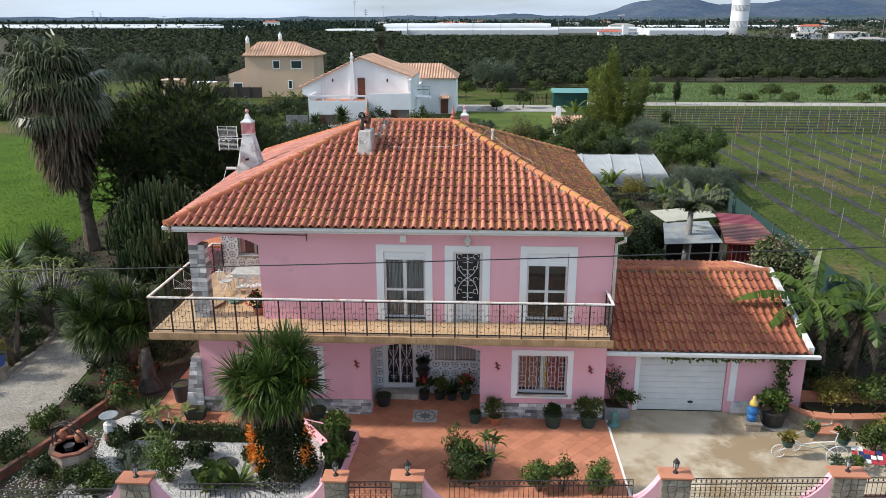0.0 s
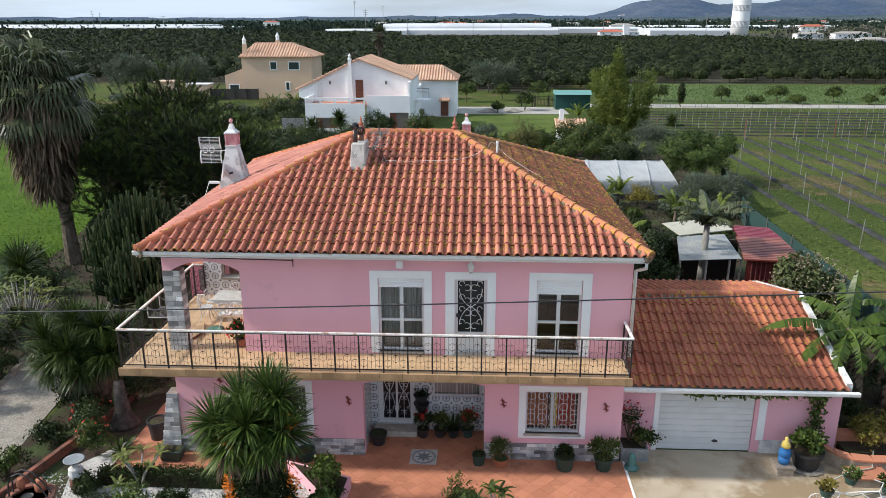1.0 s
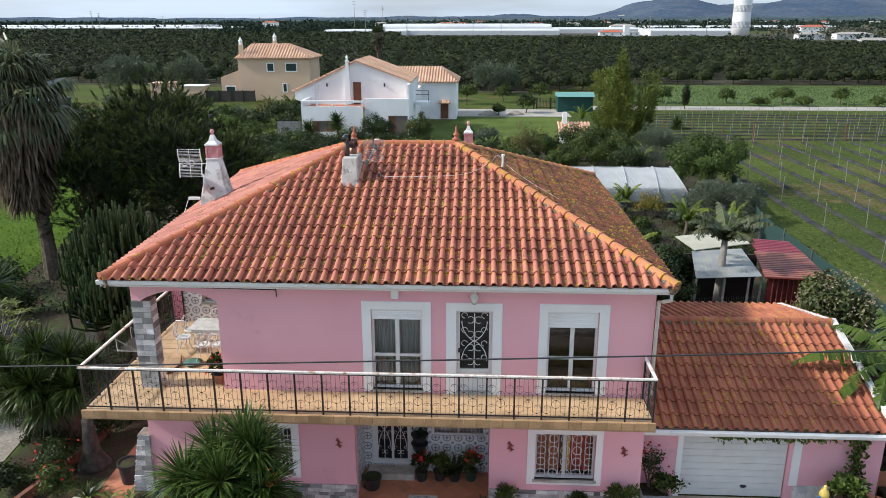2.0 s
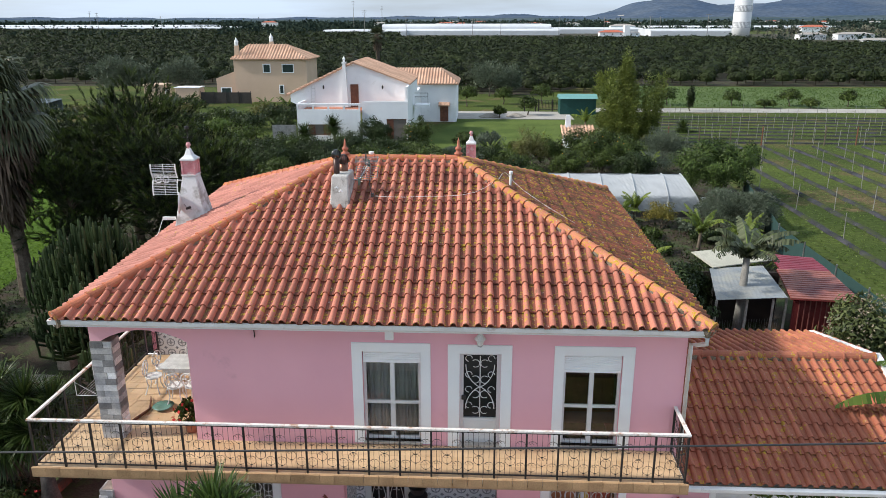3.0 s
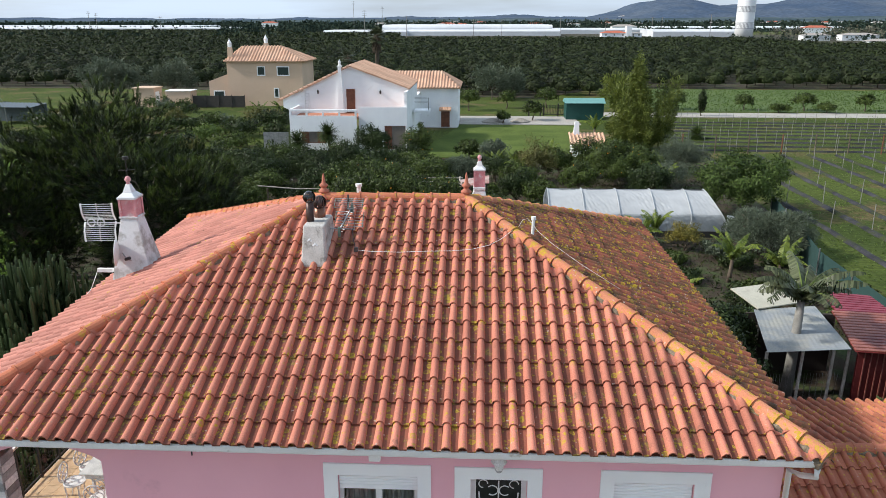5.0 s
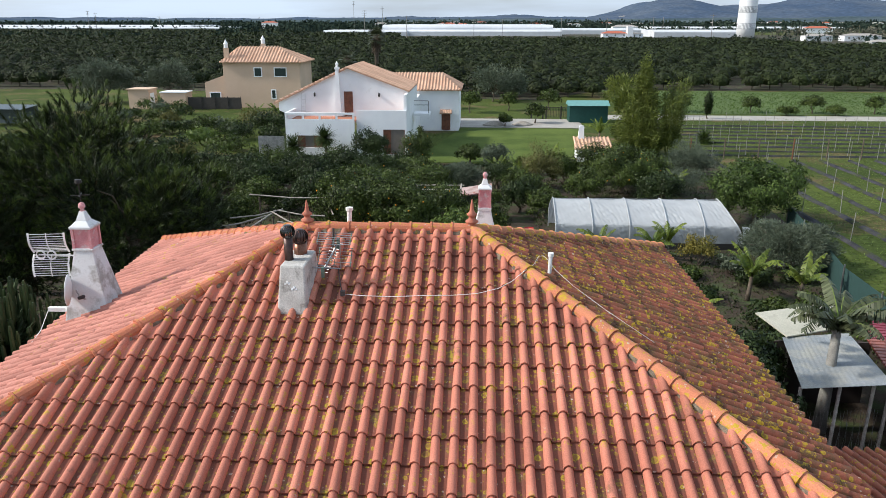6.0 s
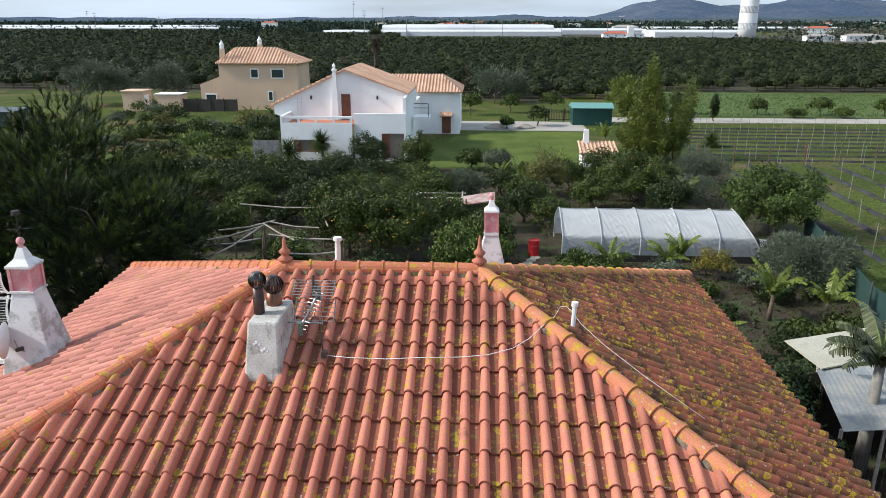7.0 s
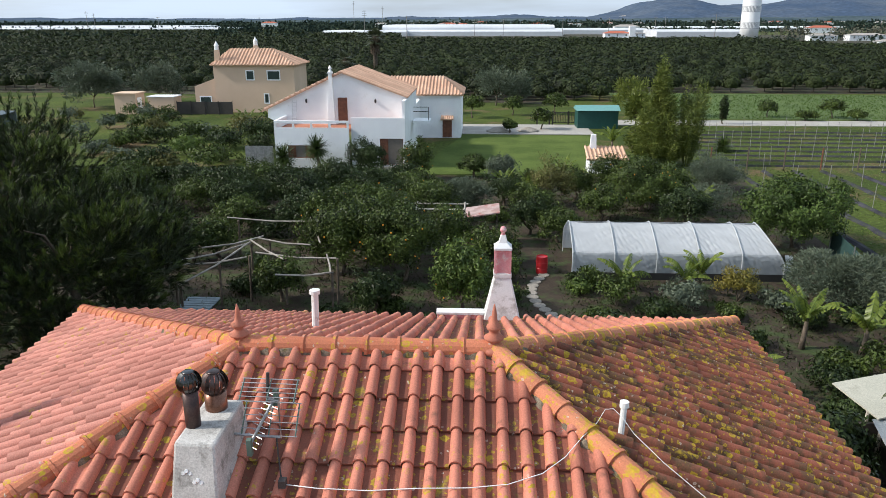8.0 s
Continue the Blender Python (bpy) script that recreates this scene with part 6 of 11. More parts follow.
def ridge(name, y, pts, material, label, jag=4.0, depth=500, step=20, seed=3):
    """A line of hills: a bumpy slope that rises from the plain to a crest."""
    rg = random.Random(seed)
    xs = [p[0] for p in pts]
    vs, fs = [], []
    n = int((xs[-1] - xs[0]) / step)
    rows_ = 5
    for i in range(n + 1):
        x = xs[0] + (xs[-1] - xs[0]) * i / n
        h = np.interp(x, xs, [p[1] for p in pts]) + rg.uniform(-jag, jag) * 0.35 + jag * math.sin(x * 0.011) * 0.5
        h = max(h, 1.0)
        for k in range(rows_):
            f = k / (rows_ - 1)
            vs.append((x, y - depth * (1 - f), h * (1 - (1 - f) ** 2) * (1 + 0.05 * math.sin(x * 0.02 + k)) - (2 if k == 0 else 0)))
    for i in range(n):
        fs += [(i * rows_ + k, (i + 1) * rows_ + k, (i + 1) * rows_ + k + 1, i * rows_ + k + 1) for k in range(rows_ - 1)]
    return solid(name, Shape().add(vs, fs), material, label, "hills", "structure", smooth=True)


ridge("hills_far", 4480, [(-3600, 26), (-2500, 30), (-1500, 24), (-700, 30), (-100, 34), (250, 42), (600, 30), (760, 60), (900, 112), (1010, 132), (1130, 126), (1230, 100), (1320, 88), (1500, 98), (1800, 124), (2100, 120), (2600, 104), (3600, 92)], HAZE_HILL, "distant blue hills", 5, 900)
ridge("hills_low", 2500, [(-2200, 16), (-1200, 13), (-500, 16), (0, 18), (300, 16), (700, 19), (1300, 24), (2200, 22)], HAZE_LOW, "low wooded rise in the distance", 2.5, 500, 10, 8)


def tree_line(name, y, x0, x1, h, n, seed, label, per=9, leaf=0.6, material=None):
    rg = np.random.default_rng(seed)
    xs = x0 + (x1 - x0) * rg.random(n)
    hh = h * (0.4 + 0.9 * rg.random(n) ** 2)
    b = np.repeat(np.stack([xs, y + rg.normal(scale=12, size=n), hh * 0.5], 1), per, 0)
    s_ = np.repeat(hh, per)
    b += rg.normal(size=b.shape) * np.stack([s_ * 0.35, s_ * 0.3, s_ * 0.22], 1)
    b[:, 2] = np.maximum(b[:, 2], 0.3)
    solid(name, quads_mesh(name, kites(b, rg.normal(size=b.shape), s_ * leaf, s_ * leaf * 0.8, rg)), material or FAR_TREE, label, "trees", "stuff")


tree_line("far_trees", 900, -700, 720, 5, 1500, 21, "far line of mixed trees")
tree_line("far_trees", 1250, -950, 950, 6, 1900, 22, "far line of mixed trees")
tree_line("far_trees", 1700, -1250, 1250, 7.5, 2300, 23, "far line of mixed trees")
tree_line("far_trees", 800, 160, 640, 4.5, 600, 28, "far line of mixed trees", 12, 0.4)
tree_line("far_trees", 1130, -330, 850, 6.5, 1500, 29, "far line of mixed trees", 12, 0.45)
tree_line("far_trees", 1480, -1100, 1100, 8, 2600, 30, "far line of mixed trees", 12, 0.5)
tree_line("far_trees", 2050, -1500, 1500, 10, 2600, 33, "far line of mixed trees", 9, 0.6)
tree_line("far_trees", 500, -400, -115, 4.5, 300, 26, "dark trees behind the grove", 16, 0.34)
tree_line("far_trees", 470, 150, 330, 4.0, 130, 27, "dark trees behind the grove", 16, 0.34)
tree_line("far_trees", 560, 205, 390, 7, 130, 24, "pale bare trees among far houses", 40, 0.2, FAR_BARE)
tree_line("far_trees", 640, -230, -128, 8, 60, 25, "far trees beside the plastic greenhouses", 40, 0.22)

# plastic greenhouses on the plain
FILM = surface("greenhouse_film", (0.52, 0.54, 0.56), (0.64, 0.655, 0.67), rough=0.6, scale=0.03, grain=0.4, bump=0, grain_amount=0.05)


def tunnels(name, x0, x1, y0, y1, h, span, label):
    t = thing(name, ((x0 + x1) / 2, y0, 0), label, "greenhouse", "plastic greenhouses")
    k = 0
    y = y0
    while y < y1:
        prof_ = [(y, 0)] + [(y + span / 2 - span / 2 * math.cos(math.pi * i / 8), h * 0.72 + h * 0.28 * math.sin(math.pi * i / 8)) for i in range(9)] + [(y + span, 0)]
        part("bay", Shape().prism([(x0, a, z) for a, z in prof_], (x1 - x0, 0, 0)), FILM, t)
        y += span + 0.2
    return t


tunnels("plastic_greenhouse", -85, 62, 655, 760, 8.6, 13, "long white plastic greenhouse with many arched bays")
tunnels("plastic_greenhouse", -128, -60, 612, 660, 4.6, 12, "long white plastic greenhouse with arched bays")
tunnels("plastic_greenhouse", -60, 66, 622, 648, 4.8, 12, "long white plastic greenhouse with arched bays")
tunnels("plastic_greenhouse", 66, 150, 700, 760, 5.0, 12, "long white plastic greenhouse with arched bays")
tunnels("plastic_greenhouse", 130, 200, 575, 620, 5.2, 12, "long white plastic greenhouse with arched bays")
tunnels("plastic_greenhouse", -900, -390, 1010, 1120, 6.0, 24, "very long white plastic greenhouse on the plain")
tunnels("plastic_greenhouse", -720, -300, 880, 930, 5.0, 24, "very long white plastic greenhouse on the plain")
tunnels("plastic_greenhouse", 200, 420, 900, 960, 5.0, 24, "far white plastic greenhouse on the plain")

# water tower
tower = thing("water_tower", (182.5, 531, 0), "tall white water tower with grey louvred bands", "water tower")
part("shaft", Shape().lathe(182.0, 531, [(6.1, 0), (6.0, 12), (5.9, 26), (5.85, 38)], 40), WHITE, tower, smooth=True)
BAND_GREY = plain("grey_band", (0.36, 0.37, 0.38), 0.8)
for za, zb in ((6.45, 10.6), (17.3, 21.3), (28.0, 32.0)):
    band = part("band", Shape().lathe(182.0, 531, [(6.09, za), (6.02, zb)], 40), BAND_GREY, tower, "grey louvred band")
    for i in range(20):
        a = math.pi * (1.05 + 0.9 * i / 19)
        part("louvre", Shape().box(-0.12, -0.16, 0, 0.12, 0.16, zb - za - 0.6, m=Matrix.Translation((182.0 + 6.06 * math.cos(a), 531 + 6.06 * math.sin(a), za + 0.3)) @ pose(0, 0, 0, 0, 0, math.degrees(a))), WHITE, band)


def far_house(x, y, w, d, h, roof_h, label, roof_material, name="house"):
    t = thing(name, (x, y, 0), label, "house", "far houses on the plain")
    part("wall", Shape().box(x - w / 2, y, 0, x + w / 2, y + d, h), WHITE, t)
    part("roof", Shape().frustum(x - w / 2 - 0.4, y - 0.4, x + w / 2 + 0.4, y + d + 0.4, h, x - w / 4, y + d / 2 - 0.2, x + w / 4, y + d / 2 + 0.2, h + roof_h), roof_material, t)
    for i in range(max(2, int(w / 5))):
        xx = x - w / 2 + w * (i + 0.5) / max(2, int(w / 5))
        win = part("window", Shape().box(xx - 0.6, y - 0.06, h * 0.45, xx + 0.6, y + 0.05, h * 0.45 + 1.2), WHITE, t)
        part("pane", Shape().box(xx - 0.5, y - 0.09, h * 0.45 + 0.1, xx + 0.5, y - 0.06, h * 0.45 + 1.1), ROOM, win)
    return t


REDROOF = plain("red_tile_roof", (0.42, 0.12, 0.07), 0.85)
GREYROOF = plain("grey_sheet_roof", (0.34, 0.31, 0.28), 0.85)
far_house(262, 455, 20, 10, 5.2, 2.2, "white two-storey house with a red hipped roof", REDROOF)
far_house(232, 470, 22, 8, 3.4, 1.2, "long low white farm building", GREYROOF)
far_house(206, 470, 16, 8, 3.2, 1.2, "low white farm building with a pale roof", GREYROOF)
far_house(190, 360, 14, 6, 2.6, 1.0, "small pale shed in the grove", GREYROOF)
far_house(222, 370, 15, 8, 2.8, 2.0, "low shed with a grey roof in the grove", GREYROOF)
far_house(96, 545, 18, 9, 3.4, 1.6, "white house with an orange roof", REDROOF)
part("turret", Shape().box(104, 543, 0, 108, 548, 8.2), WHITE, far_house(112, 548, 8, 9, 3.2, 0.6, "white house with a square turret", GREYROOF))
far_house(150, 800, 26, 10, 6, 2, "far white house on the plain", GREYROOF)
far_house(-60, 1150, 18, 10, 6, 2, "far white house on the plain", GREYROOF)
far_house(-330, 1180, 24, 10, 9, 2, "far pink building above the greenhouses", REDROOF)
far_house(330, 760, 26, 10, 5, 2, "far white house on the plain", REDROOF)
rngh = random.Random(31)
for i in range(34):
    far_house(rngh.uniform(-200, 1250), rngh.uniform(1300, 2100), rngh.uniform(14, 34), 10, rngh.uniform(4, 8), 2, "tiny far white house on the plain", rngh.choice((REDROOF, GREYROOF, GREYROOF, GREYROOF)))
for i in range(16):
    yy = 3560 + rngh.random() * 500
    far_house(rngh.uniform(700, 1300), yy, rngh.uniform(20, 40), 14, 12 + (yy - 3560) * 0.055, 3, "tiny white house on the far hillside", GREYROOF)


def pole(x, y, h, arms=1, lattice=False):
    t = thing("utility_pole", (x, y, 0), "thin far utility pole with cross arms" if not lattice else "far steel lattice pylon", "pole", "far poles")
    part("post", Shape().tube([(x, y, 0), (x, y, h)], [0.32 if lattice else 0.22, 0.16], 6), STAKE, t)
    for k in range(arms):
        part("cross_arm", Shape().box(x - 1.8, y - 0.12, h - 0.8 - 1.6 * k, x + 1.8, y + 0.12, h - 0.6 - 1.6 * k), STAKE, t)
    return t


for x, y, h in ((150, 500, 16), (143, 640, 15), (165, 700, 15), (62, 590, 14), (-5, 560, 13), (-47, 480, 15), (17, 600, 13), (92, 560, 14), (225, 420, 12), (-300, 700, 16), (-80, 590, 13)):
    pole(x, y, h)
for x, y, h in ((-92, 600, 20), (-150, 900, 34), (-116, 900, 28), (-420, 800, 22), (-412, 800, 20)):
    pole(x, y, h, 3, True)


# ---- white neighbour house ----
nh = thing("house", (-11, 66, 0), "white neighbour house with a terrace, gable and pale tile roof", "house")
part("wall", panel(-17.45, -11.15, 0, 3.45, 59.0, 59.25, [(-16.4, -14.1, 1.05, 2.15)]), WHITE, nh)
part("wall", Shape().box(-17.45, 59.25, 0, -17.2, 67, 3.45), WHITE, nh)
part("wall", panel(-11.15, -6.53, 0, 3.6, 60.3, 60.55, [(-8.7, -6.7, 0.3, 2.55)]), WHITE, nh)
part("wall", Shape().box(-6.78, 60.55, 0, -6.53, 72, 5.7), WHITE, nh)
part("terrace_floor", Shape().box(-17.45, 59.25, 3.2, -11.15, 62.6, 3.45).box(-11.15, 60.55, 3.2, -6.55, 62.6, 3.45), PATIO, nh)
lad = part("ladder", Shape().tube([(-16.75, 62.55, 3.45), (-16.65, 62.57, 5.6)], 0.03, 5).tube([(-16.35, 62.55, 3.45), (-16.3, 62.57, 5.6)], 0.03, 5), ALU, nh, "thin white ladder")
for i in range(6):
    part("rung", Shape().tube([(-16.73, 62.55, 3.7 + 0.33 * i), (-16.33, 62.55, 3.7 + 0.33 * i)], 0.02, 5), ALU, lad)
gab = [(-18.9, 62.6, 4.0), (-17.4, 62.6, 3.3), (-6.55, 62.6, 3.3), (-6.55, 62.6, 5.9), (-12.2, 62.6, 7.95), (-18.9, 62.6, 4.75)]
part("gable_wall", Shape().prism(gab, (0, 0.25, 0)), WHITE, nh, "white gable wall")
par = part("parapet", Shape().box(-17.45, 59.0, 3.45, -11.15, 59.22, 3.62).box(-17.45, 59.0, 4.02, -11.15, 59.22, 4.2).box(-17.45, 59.22, 3.45, -17.25, 62.6, 4.2), WHITE, nh, "white terrace parapet with openings")
for i in range(5):
    x = -17.45 + 6.15 * i / 4
    part("pier", Shape().box(x, 59.0, 3.62, x + 0.16, 59.22, 4.02), WHITE, par)
part("parapet", Shape().box(-11.15, 60.3, 3.6, -6.53, 60.5, 4.3), WHITE, nh)
part("door", Shape().box(-12.62, 62.52, 3.5, -11.80, 62.6, 5.78), DARK_WOOD, nh, "brown wooden terrace door")
for x in (-15.4, -9.3):
    part("wall_lamp", Shape().lathe(x, 62.5, [(0.05, 5.3), (0.09, 5.4), (0.09, 5.6), (0.02, 5.7)], 8), IRON, nh)
nch = part("chimney", Shape().frustum(-13.5, 62.2, -12.85, 62.6, 3.5, -13.32, 62.3, -13.02, 62.6, 7.85).box(-13.38, 62.25, 7.85, -12.96, 62.65, 8.0), WHITE, nh, "slim white chimney on the gable")
part("cap", Shape().lathe(-13.17, 62.45, [(0.14, 8.0), (0.10, 8.2), (0.17, 8.28), (0.02, 8.55)], 8), WHITE, nch)
w_ = part("window", panel(-16.4, -14.1, 1.05, 2.15, 59.1, 59.16, [(-15.7, -14.9, 1.1, 2.1)]), DARK_WOOD, nh, "window with brown shutters")
part("pane", Shape().box(-15.7, 59.12, 1.1, -14.9, 59.13, 2.1), ROOM, w_)
d_ = part("door", panel(-8.7, -6.7, 0.3, 2.55, 60.36, 60.42, [(-8.0, -6.75, 0.35, 2.5)]), DARK_WOOD, nh, "wide glazed door with a brown shutter")
part("pane", Shape().box(-8.0, 60.38, 0.35, -6.75, 60.39, 2.5), ROOM, d_)
part("step", Shape().box(-9.2, 59.2, 0, -6.2, 60.3, 0.3), ROADMAT, nh)


def far_tiles(parent, A_, B_, C_, D_, pitch, name="roof", material=None):
    """A slope of half-round tile rows, modelled as ridged strips running up the slope."""
    u_ = (B_ - A_).normalized()
    n_ = u_.cross(D_ - A_).normalized()
    v_ = n_.cross(u_)
    W = (B_ - A_).length
    k = max(2, int(W / pitch))
    sD_, tD_, sC_, tC_ = (D_ - A_).dot(u_), (D_ - A_).dot(v_), (C_ - A_).dot(u_), (C_ - A_).dot(v_)
    r = part(name, Shape().prism([A_ - n_ * 0.12, B_ - n_ * 0.12, C_ - n_ * 0.12, D_ - n_ * 0.12], n_ * 0.11), material or CLAY_PALE, parent)
    rows_ = Shape()
    for i in range(k):
        s0 = W * (i + 0.5) / k
        lim = []
        t_top = max(tD_, tC_)
        if s0 < sD_:
            t_top = tD_ * s0 / max(sD_, 1e-6)
        elif s0 > sC_:
            t_top = tC_ * (W - s0) / max(W - sC_, 1e-6)
        if t_top < 0.15:
            continue
        p_, q_ = A_ + u_ * s0, A_ + u_ * s0 + v_ * t_top
        h = pitch * 0.30
        vs = []
        for e in (p_, q_):
            for a in (-1.0, -0.6, 0.0, 0.6, 1.0):
                vs.append(e + u_ * h * a + n_ * h * (1 - a * a) * 0.9)
        rows_.add(vs, [(j, j + 1, 6 + j, 5 + j) for j in range(4)] + [(0, 1, 2, 3, 4)])
    part("tiling", rows_, material or CLAY_PALE, r, kind="stuff")
    return r


V = Vector
far_tiles(nh, V((-19.45, 62.4, 4.62)), V((-12.2, 62.4, 8.0)), V((-12.2, 72, 8.0)), V((-19.45, 72, 4.62)), 0.5)
far_tiles(nh, V((-6.4, 62.4, 5.88)), V((-6.4, 72, 5.88)), V((-12.2, 72, 8.0)), V((-12.2, 62.4, 8.0)), 0.42)
part("wall", Shape().box(-10.5, 77.8, 0, -2.2, 86, 4.7), WHITE, nh)
far_tiles(nh, V((-10.6, 77.4, 4.65)), V((-1.9, 77.4, 4.65)), V((-4.4, 81.5, 6.3)), V((-10.6, 81.5, 6.3)), 0.36)
far_tiles(nh, V((-1.9, 77.4, 4.65)), V((-1.9, 86, 4.65)), V((-4.4, 82, 6.3)), V((-4.4, 81.5, 6.3)), 0.36)
part("wall", Shape().box(-10.5, 66, 0, -6.6, 77.8, 4.2), WHITE, nh)
dd = part("door", Shape().box(-4.2, 77.7, 0.1, -3.2, 77.8, 2.0), DARK_WOOD, nh, "small brown door under a tiled hood")
far_tiles(nh, V((-4.4, 77.0, 2.1)), V((-3.0, 77.0, 2.1)), V((-3.0, 77.8, 2.4)), V((-4.4, 77.8, 2.4)), 0.2, "hood")
part("balcony_rail", Shape().tube([(-6.3, 66, 4.6), (-4.9, 66, 4.6)], 0.03, 5).tube([(-6.3, 66, 4.2), (-4.9, 66, 4.2)], 0.03, 5).tube([(-4.9, 66, 3.4), (-4.9, 66, 4.6)], 0.03, 5), IRON, nh)
part("balcony_slab", Shape().box(-6.35, 66, 3.1, -4.8, 68, 3.35), WHITE, nh)
sf = thing("sheet_fence", (-18.4, 58.2, 0), "grey corrugated sheet screen beside the white house", "fence")
for i in range(14):
    part("sheet", Shape().box(-19.8 + 0.17 * i, 58.2, 0.1, -19.8 + 0.17 * i + 0.16, 58.23 + 0.03 * (i % 2), 2.2), STEEL, sf)

# ---- cream house ----
ch = thing("house", (-32, 103, 0), "cream two-storey house with a pale hipped tile roof", "house")
part("wall", panel(-36.9, -25.7, 0, 6.45, 100, 100.25, [(-32.30, -31.34, 4.5, 5.6), (-29.36, -27.75, 4.5, 5.6), (-29.95, -29.45, 1.35, 2.5)]), CREAM, ch)
part("wall", Shape().box(-25.95, 100.25, 0, -25.7, 107.5, 6.45), CREAM, ch)
part("wall", Shape().box(-36.9, 100.25, 0, -36.65, 107.5, 6.35), CREAM, ch)
part("annex", Shape().box(-39.9, 100.4, 0, -36.9, 106, 3.5).prism([(-39.9, 100.4, 3.5), (-36.9, 100.4, 3.5), (-36.9, 100.4, 4.6)], (0, 5, 0)), CREAM, ch)
for x0, x1, z0, z1 in ((-32.30, -31.34, 4.5, 5.6), (-29.36, -27.75, 4.5, 5.6), (-29.95, -29.45, 1.35, 2.5)):
    w_ = part("window", panel(x0 - 0.13, x1 + 0.13, z0 - 0.13, z1 + 0.13, 99.95, 100.0, [(x0, x1, z0, z1)]), WHITE, ch, "white framed window with a closed dark shutter")
    part("shutter", Shape().box(x0, 100.05, z0, x1, 100.1, z1), plain("dark_green_shutter", (0.02, 0.04, 0.035), 0.5), w_)
w_ = part("window", panel(-39.3, -37.6, 0.1, 2.2, 100.35, 100.4, [(-39.15, -37.75, 0.1, 2.05)]), WHITE, ch)
part("shutter", Shape().box(-39.15, 100.38, 0.1, -37.75, 100.42, 2.05), plain("dark_door", (0.02, 0.04, 0.035), 0.5), w_)
far_tiles(ch, V((-37.2, 99.6, 6.45)), V((-25.2, 99.6, 6.45)), V((-29.6, 103.7, 8.5)), V((-35.4, 103.7, 8.5)), 0.45)
far_tiles(ch, V((-25.2, 99.6, 6.45)), V((-25.2, 107.9, 6.45)), V((-29.6, 103.8, 8.5)), V((-29.6, 103.7, 8.5)), 0.45)
far_tiles(ch, V((-37.2, 107.9, 6.45)), V((-37.2, 99.6, 6.45)), V((-35.4, 103.7, 8.5)), V((-35.4, 103.8, 8.5)), 0.45)
for x, y, z0, z1 in ((-36.5, 100.9, 6.0, 8.4), (-32.0, 104.2, 7.9, 8.9)):
    c_ = part("chimney", Shape().frustum(x - 0.4, y - 0.3, x + 0.4, y + 0.3, z0, x - 0.28, y - 0.28, x + 0.28, y + 0.28, z1), CREAM, ch)
    part("cap", Shape().lathe(x, y, [(0.3, z1), (0.3, z1 + 0.5), (0.36, z1 + 0.55), (0.05, z1 + 1.1), (0.02, z1 + 1.25)], 10), WHITE, c_, "white chimney lantern")
out = thing("outbuilding", (-48.5, 98, 0), "small cream outbuilding with a white door", "shed")
part("wall", Shape().box(-50, 97.2, 0, -47.0, 100, 2.7), CREAM, out)
part("roof", Shape().box(-50.15, 97.0, 2.7, -46.85, 100.2, 2.85), CREAM, out)
part("door", Shape().box(-46.99, 97.6, 0.1, -46.94, 98.9, 2.2), WHITE, out)
out2 = thing("outbuilding", (-43, 97, 0), "low cream outbuilding beside a fence", "shed")
part("wall", Shape().box(-45, 96.5, 0, -41.4, 99, 2.4), CREAM, out2)
part("roof", Shape().box(-45.1, 96.4, 2.4, -41.3, 99.1, 2.5), WHITE, out2)
scr = thing("mesh_fence", (-37.5, 97, 0), "dark screened fence before the cream house", "fence")
part("screen", Shape().box(-41.2, 96.9, 0.1, -33.6, 96.93, 1.75), plain("dark_mesh", (0.05, 0.045, 0.04), 0.9), scr)
for i in range(5):
    part("post", Shape().tube([(-41.2 + 1.9 * i, 96.88, 0), (-41.2 + 1.9 * i, 96.88, 1.9)], 0.05, 6), IRON, scr)

# ---- polytunnel, barrel, sheds, fences ----
POLY = leafage("polythene", (0.50, 0.52, 0.53), (0.66, 0.68, 0.69), rough=0.25, through_light=0.34, scale=1.6)
pt = thing("polytunnel", (9.6, 34.3, 0), "polytunnel of wrinkled milky plastic over hoops", "polytunnel")
prof_t = [(32.2, 0.35), (32.2, 0.6), (32.19, 0.85), (32.2, 1.1), (32.24, 1.30), (32.36, 1.44), (32.6, 1.60), (32.9, 1.78), (33.2, 1.95), (33.5, 2.10), (33.8, 2.23), (34.1, 2.32), (34.35, 2.36), (34.6, 2.32), (35.2, 2.05), (35.8, 1.74), (36.3, 1.42), (36.45, 1.25), (36.5, 0.3)]
prof_t = [tuple((1 - q) * a_ + q * b_ for a_, b_ in zip(p0_, p1_)) for p0_, p1_ in zip(prof_t, prof_t[1:]) for q in (0, 0.25, 0.5, 0.75)] + prof_t[-1:]
SIDE_ROWS = 18
vs, fs, N = [], [], 300
rgp = np.random.default_rng(61)
fold = [(rgp.uniform(4, 34), rgp.uniform(-22, 22), rgp.uniform(0, 6.3), rgp.uniform(0.3, 1.0)) for _ in range(14)]
for i in range(N + 1):
    for j, (yy, zz) in enumerate(prof_t):
        x = 4.45 + (10.45 - 0.55 * max(0, zz - 0.5)) * i / N
        sag = 0.045 * abs(math.sin(math.pi * (x - 4.45) / 2.04)) * min(1, zz / 1.4)
        run = j * 0.07
        wr = sum(0.012 * k_ * abs(math.sin(0.5 * (fx * x + fz * run) + ph)) for fx, fz, ph, k_ in fold) - 0.1
        wr *= 0.35 + 0.65 * math.sin(x * 0.9 + run * 0.7) ** 2
        vs.append((x, yy - wr * 0.9, zz - sag + wr * 0.6))
M_ = len(prof_t)
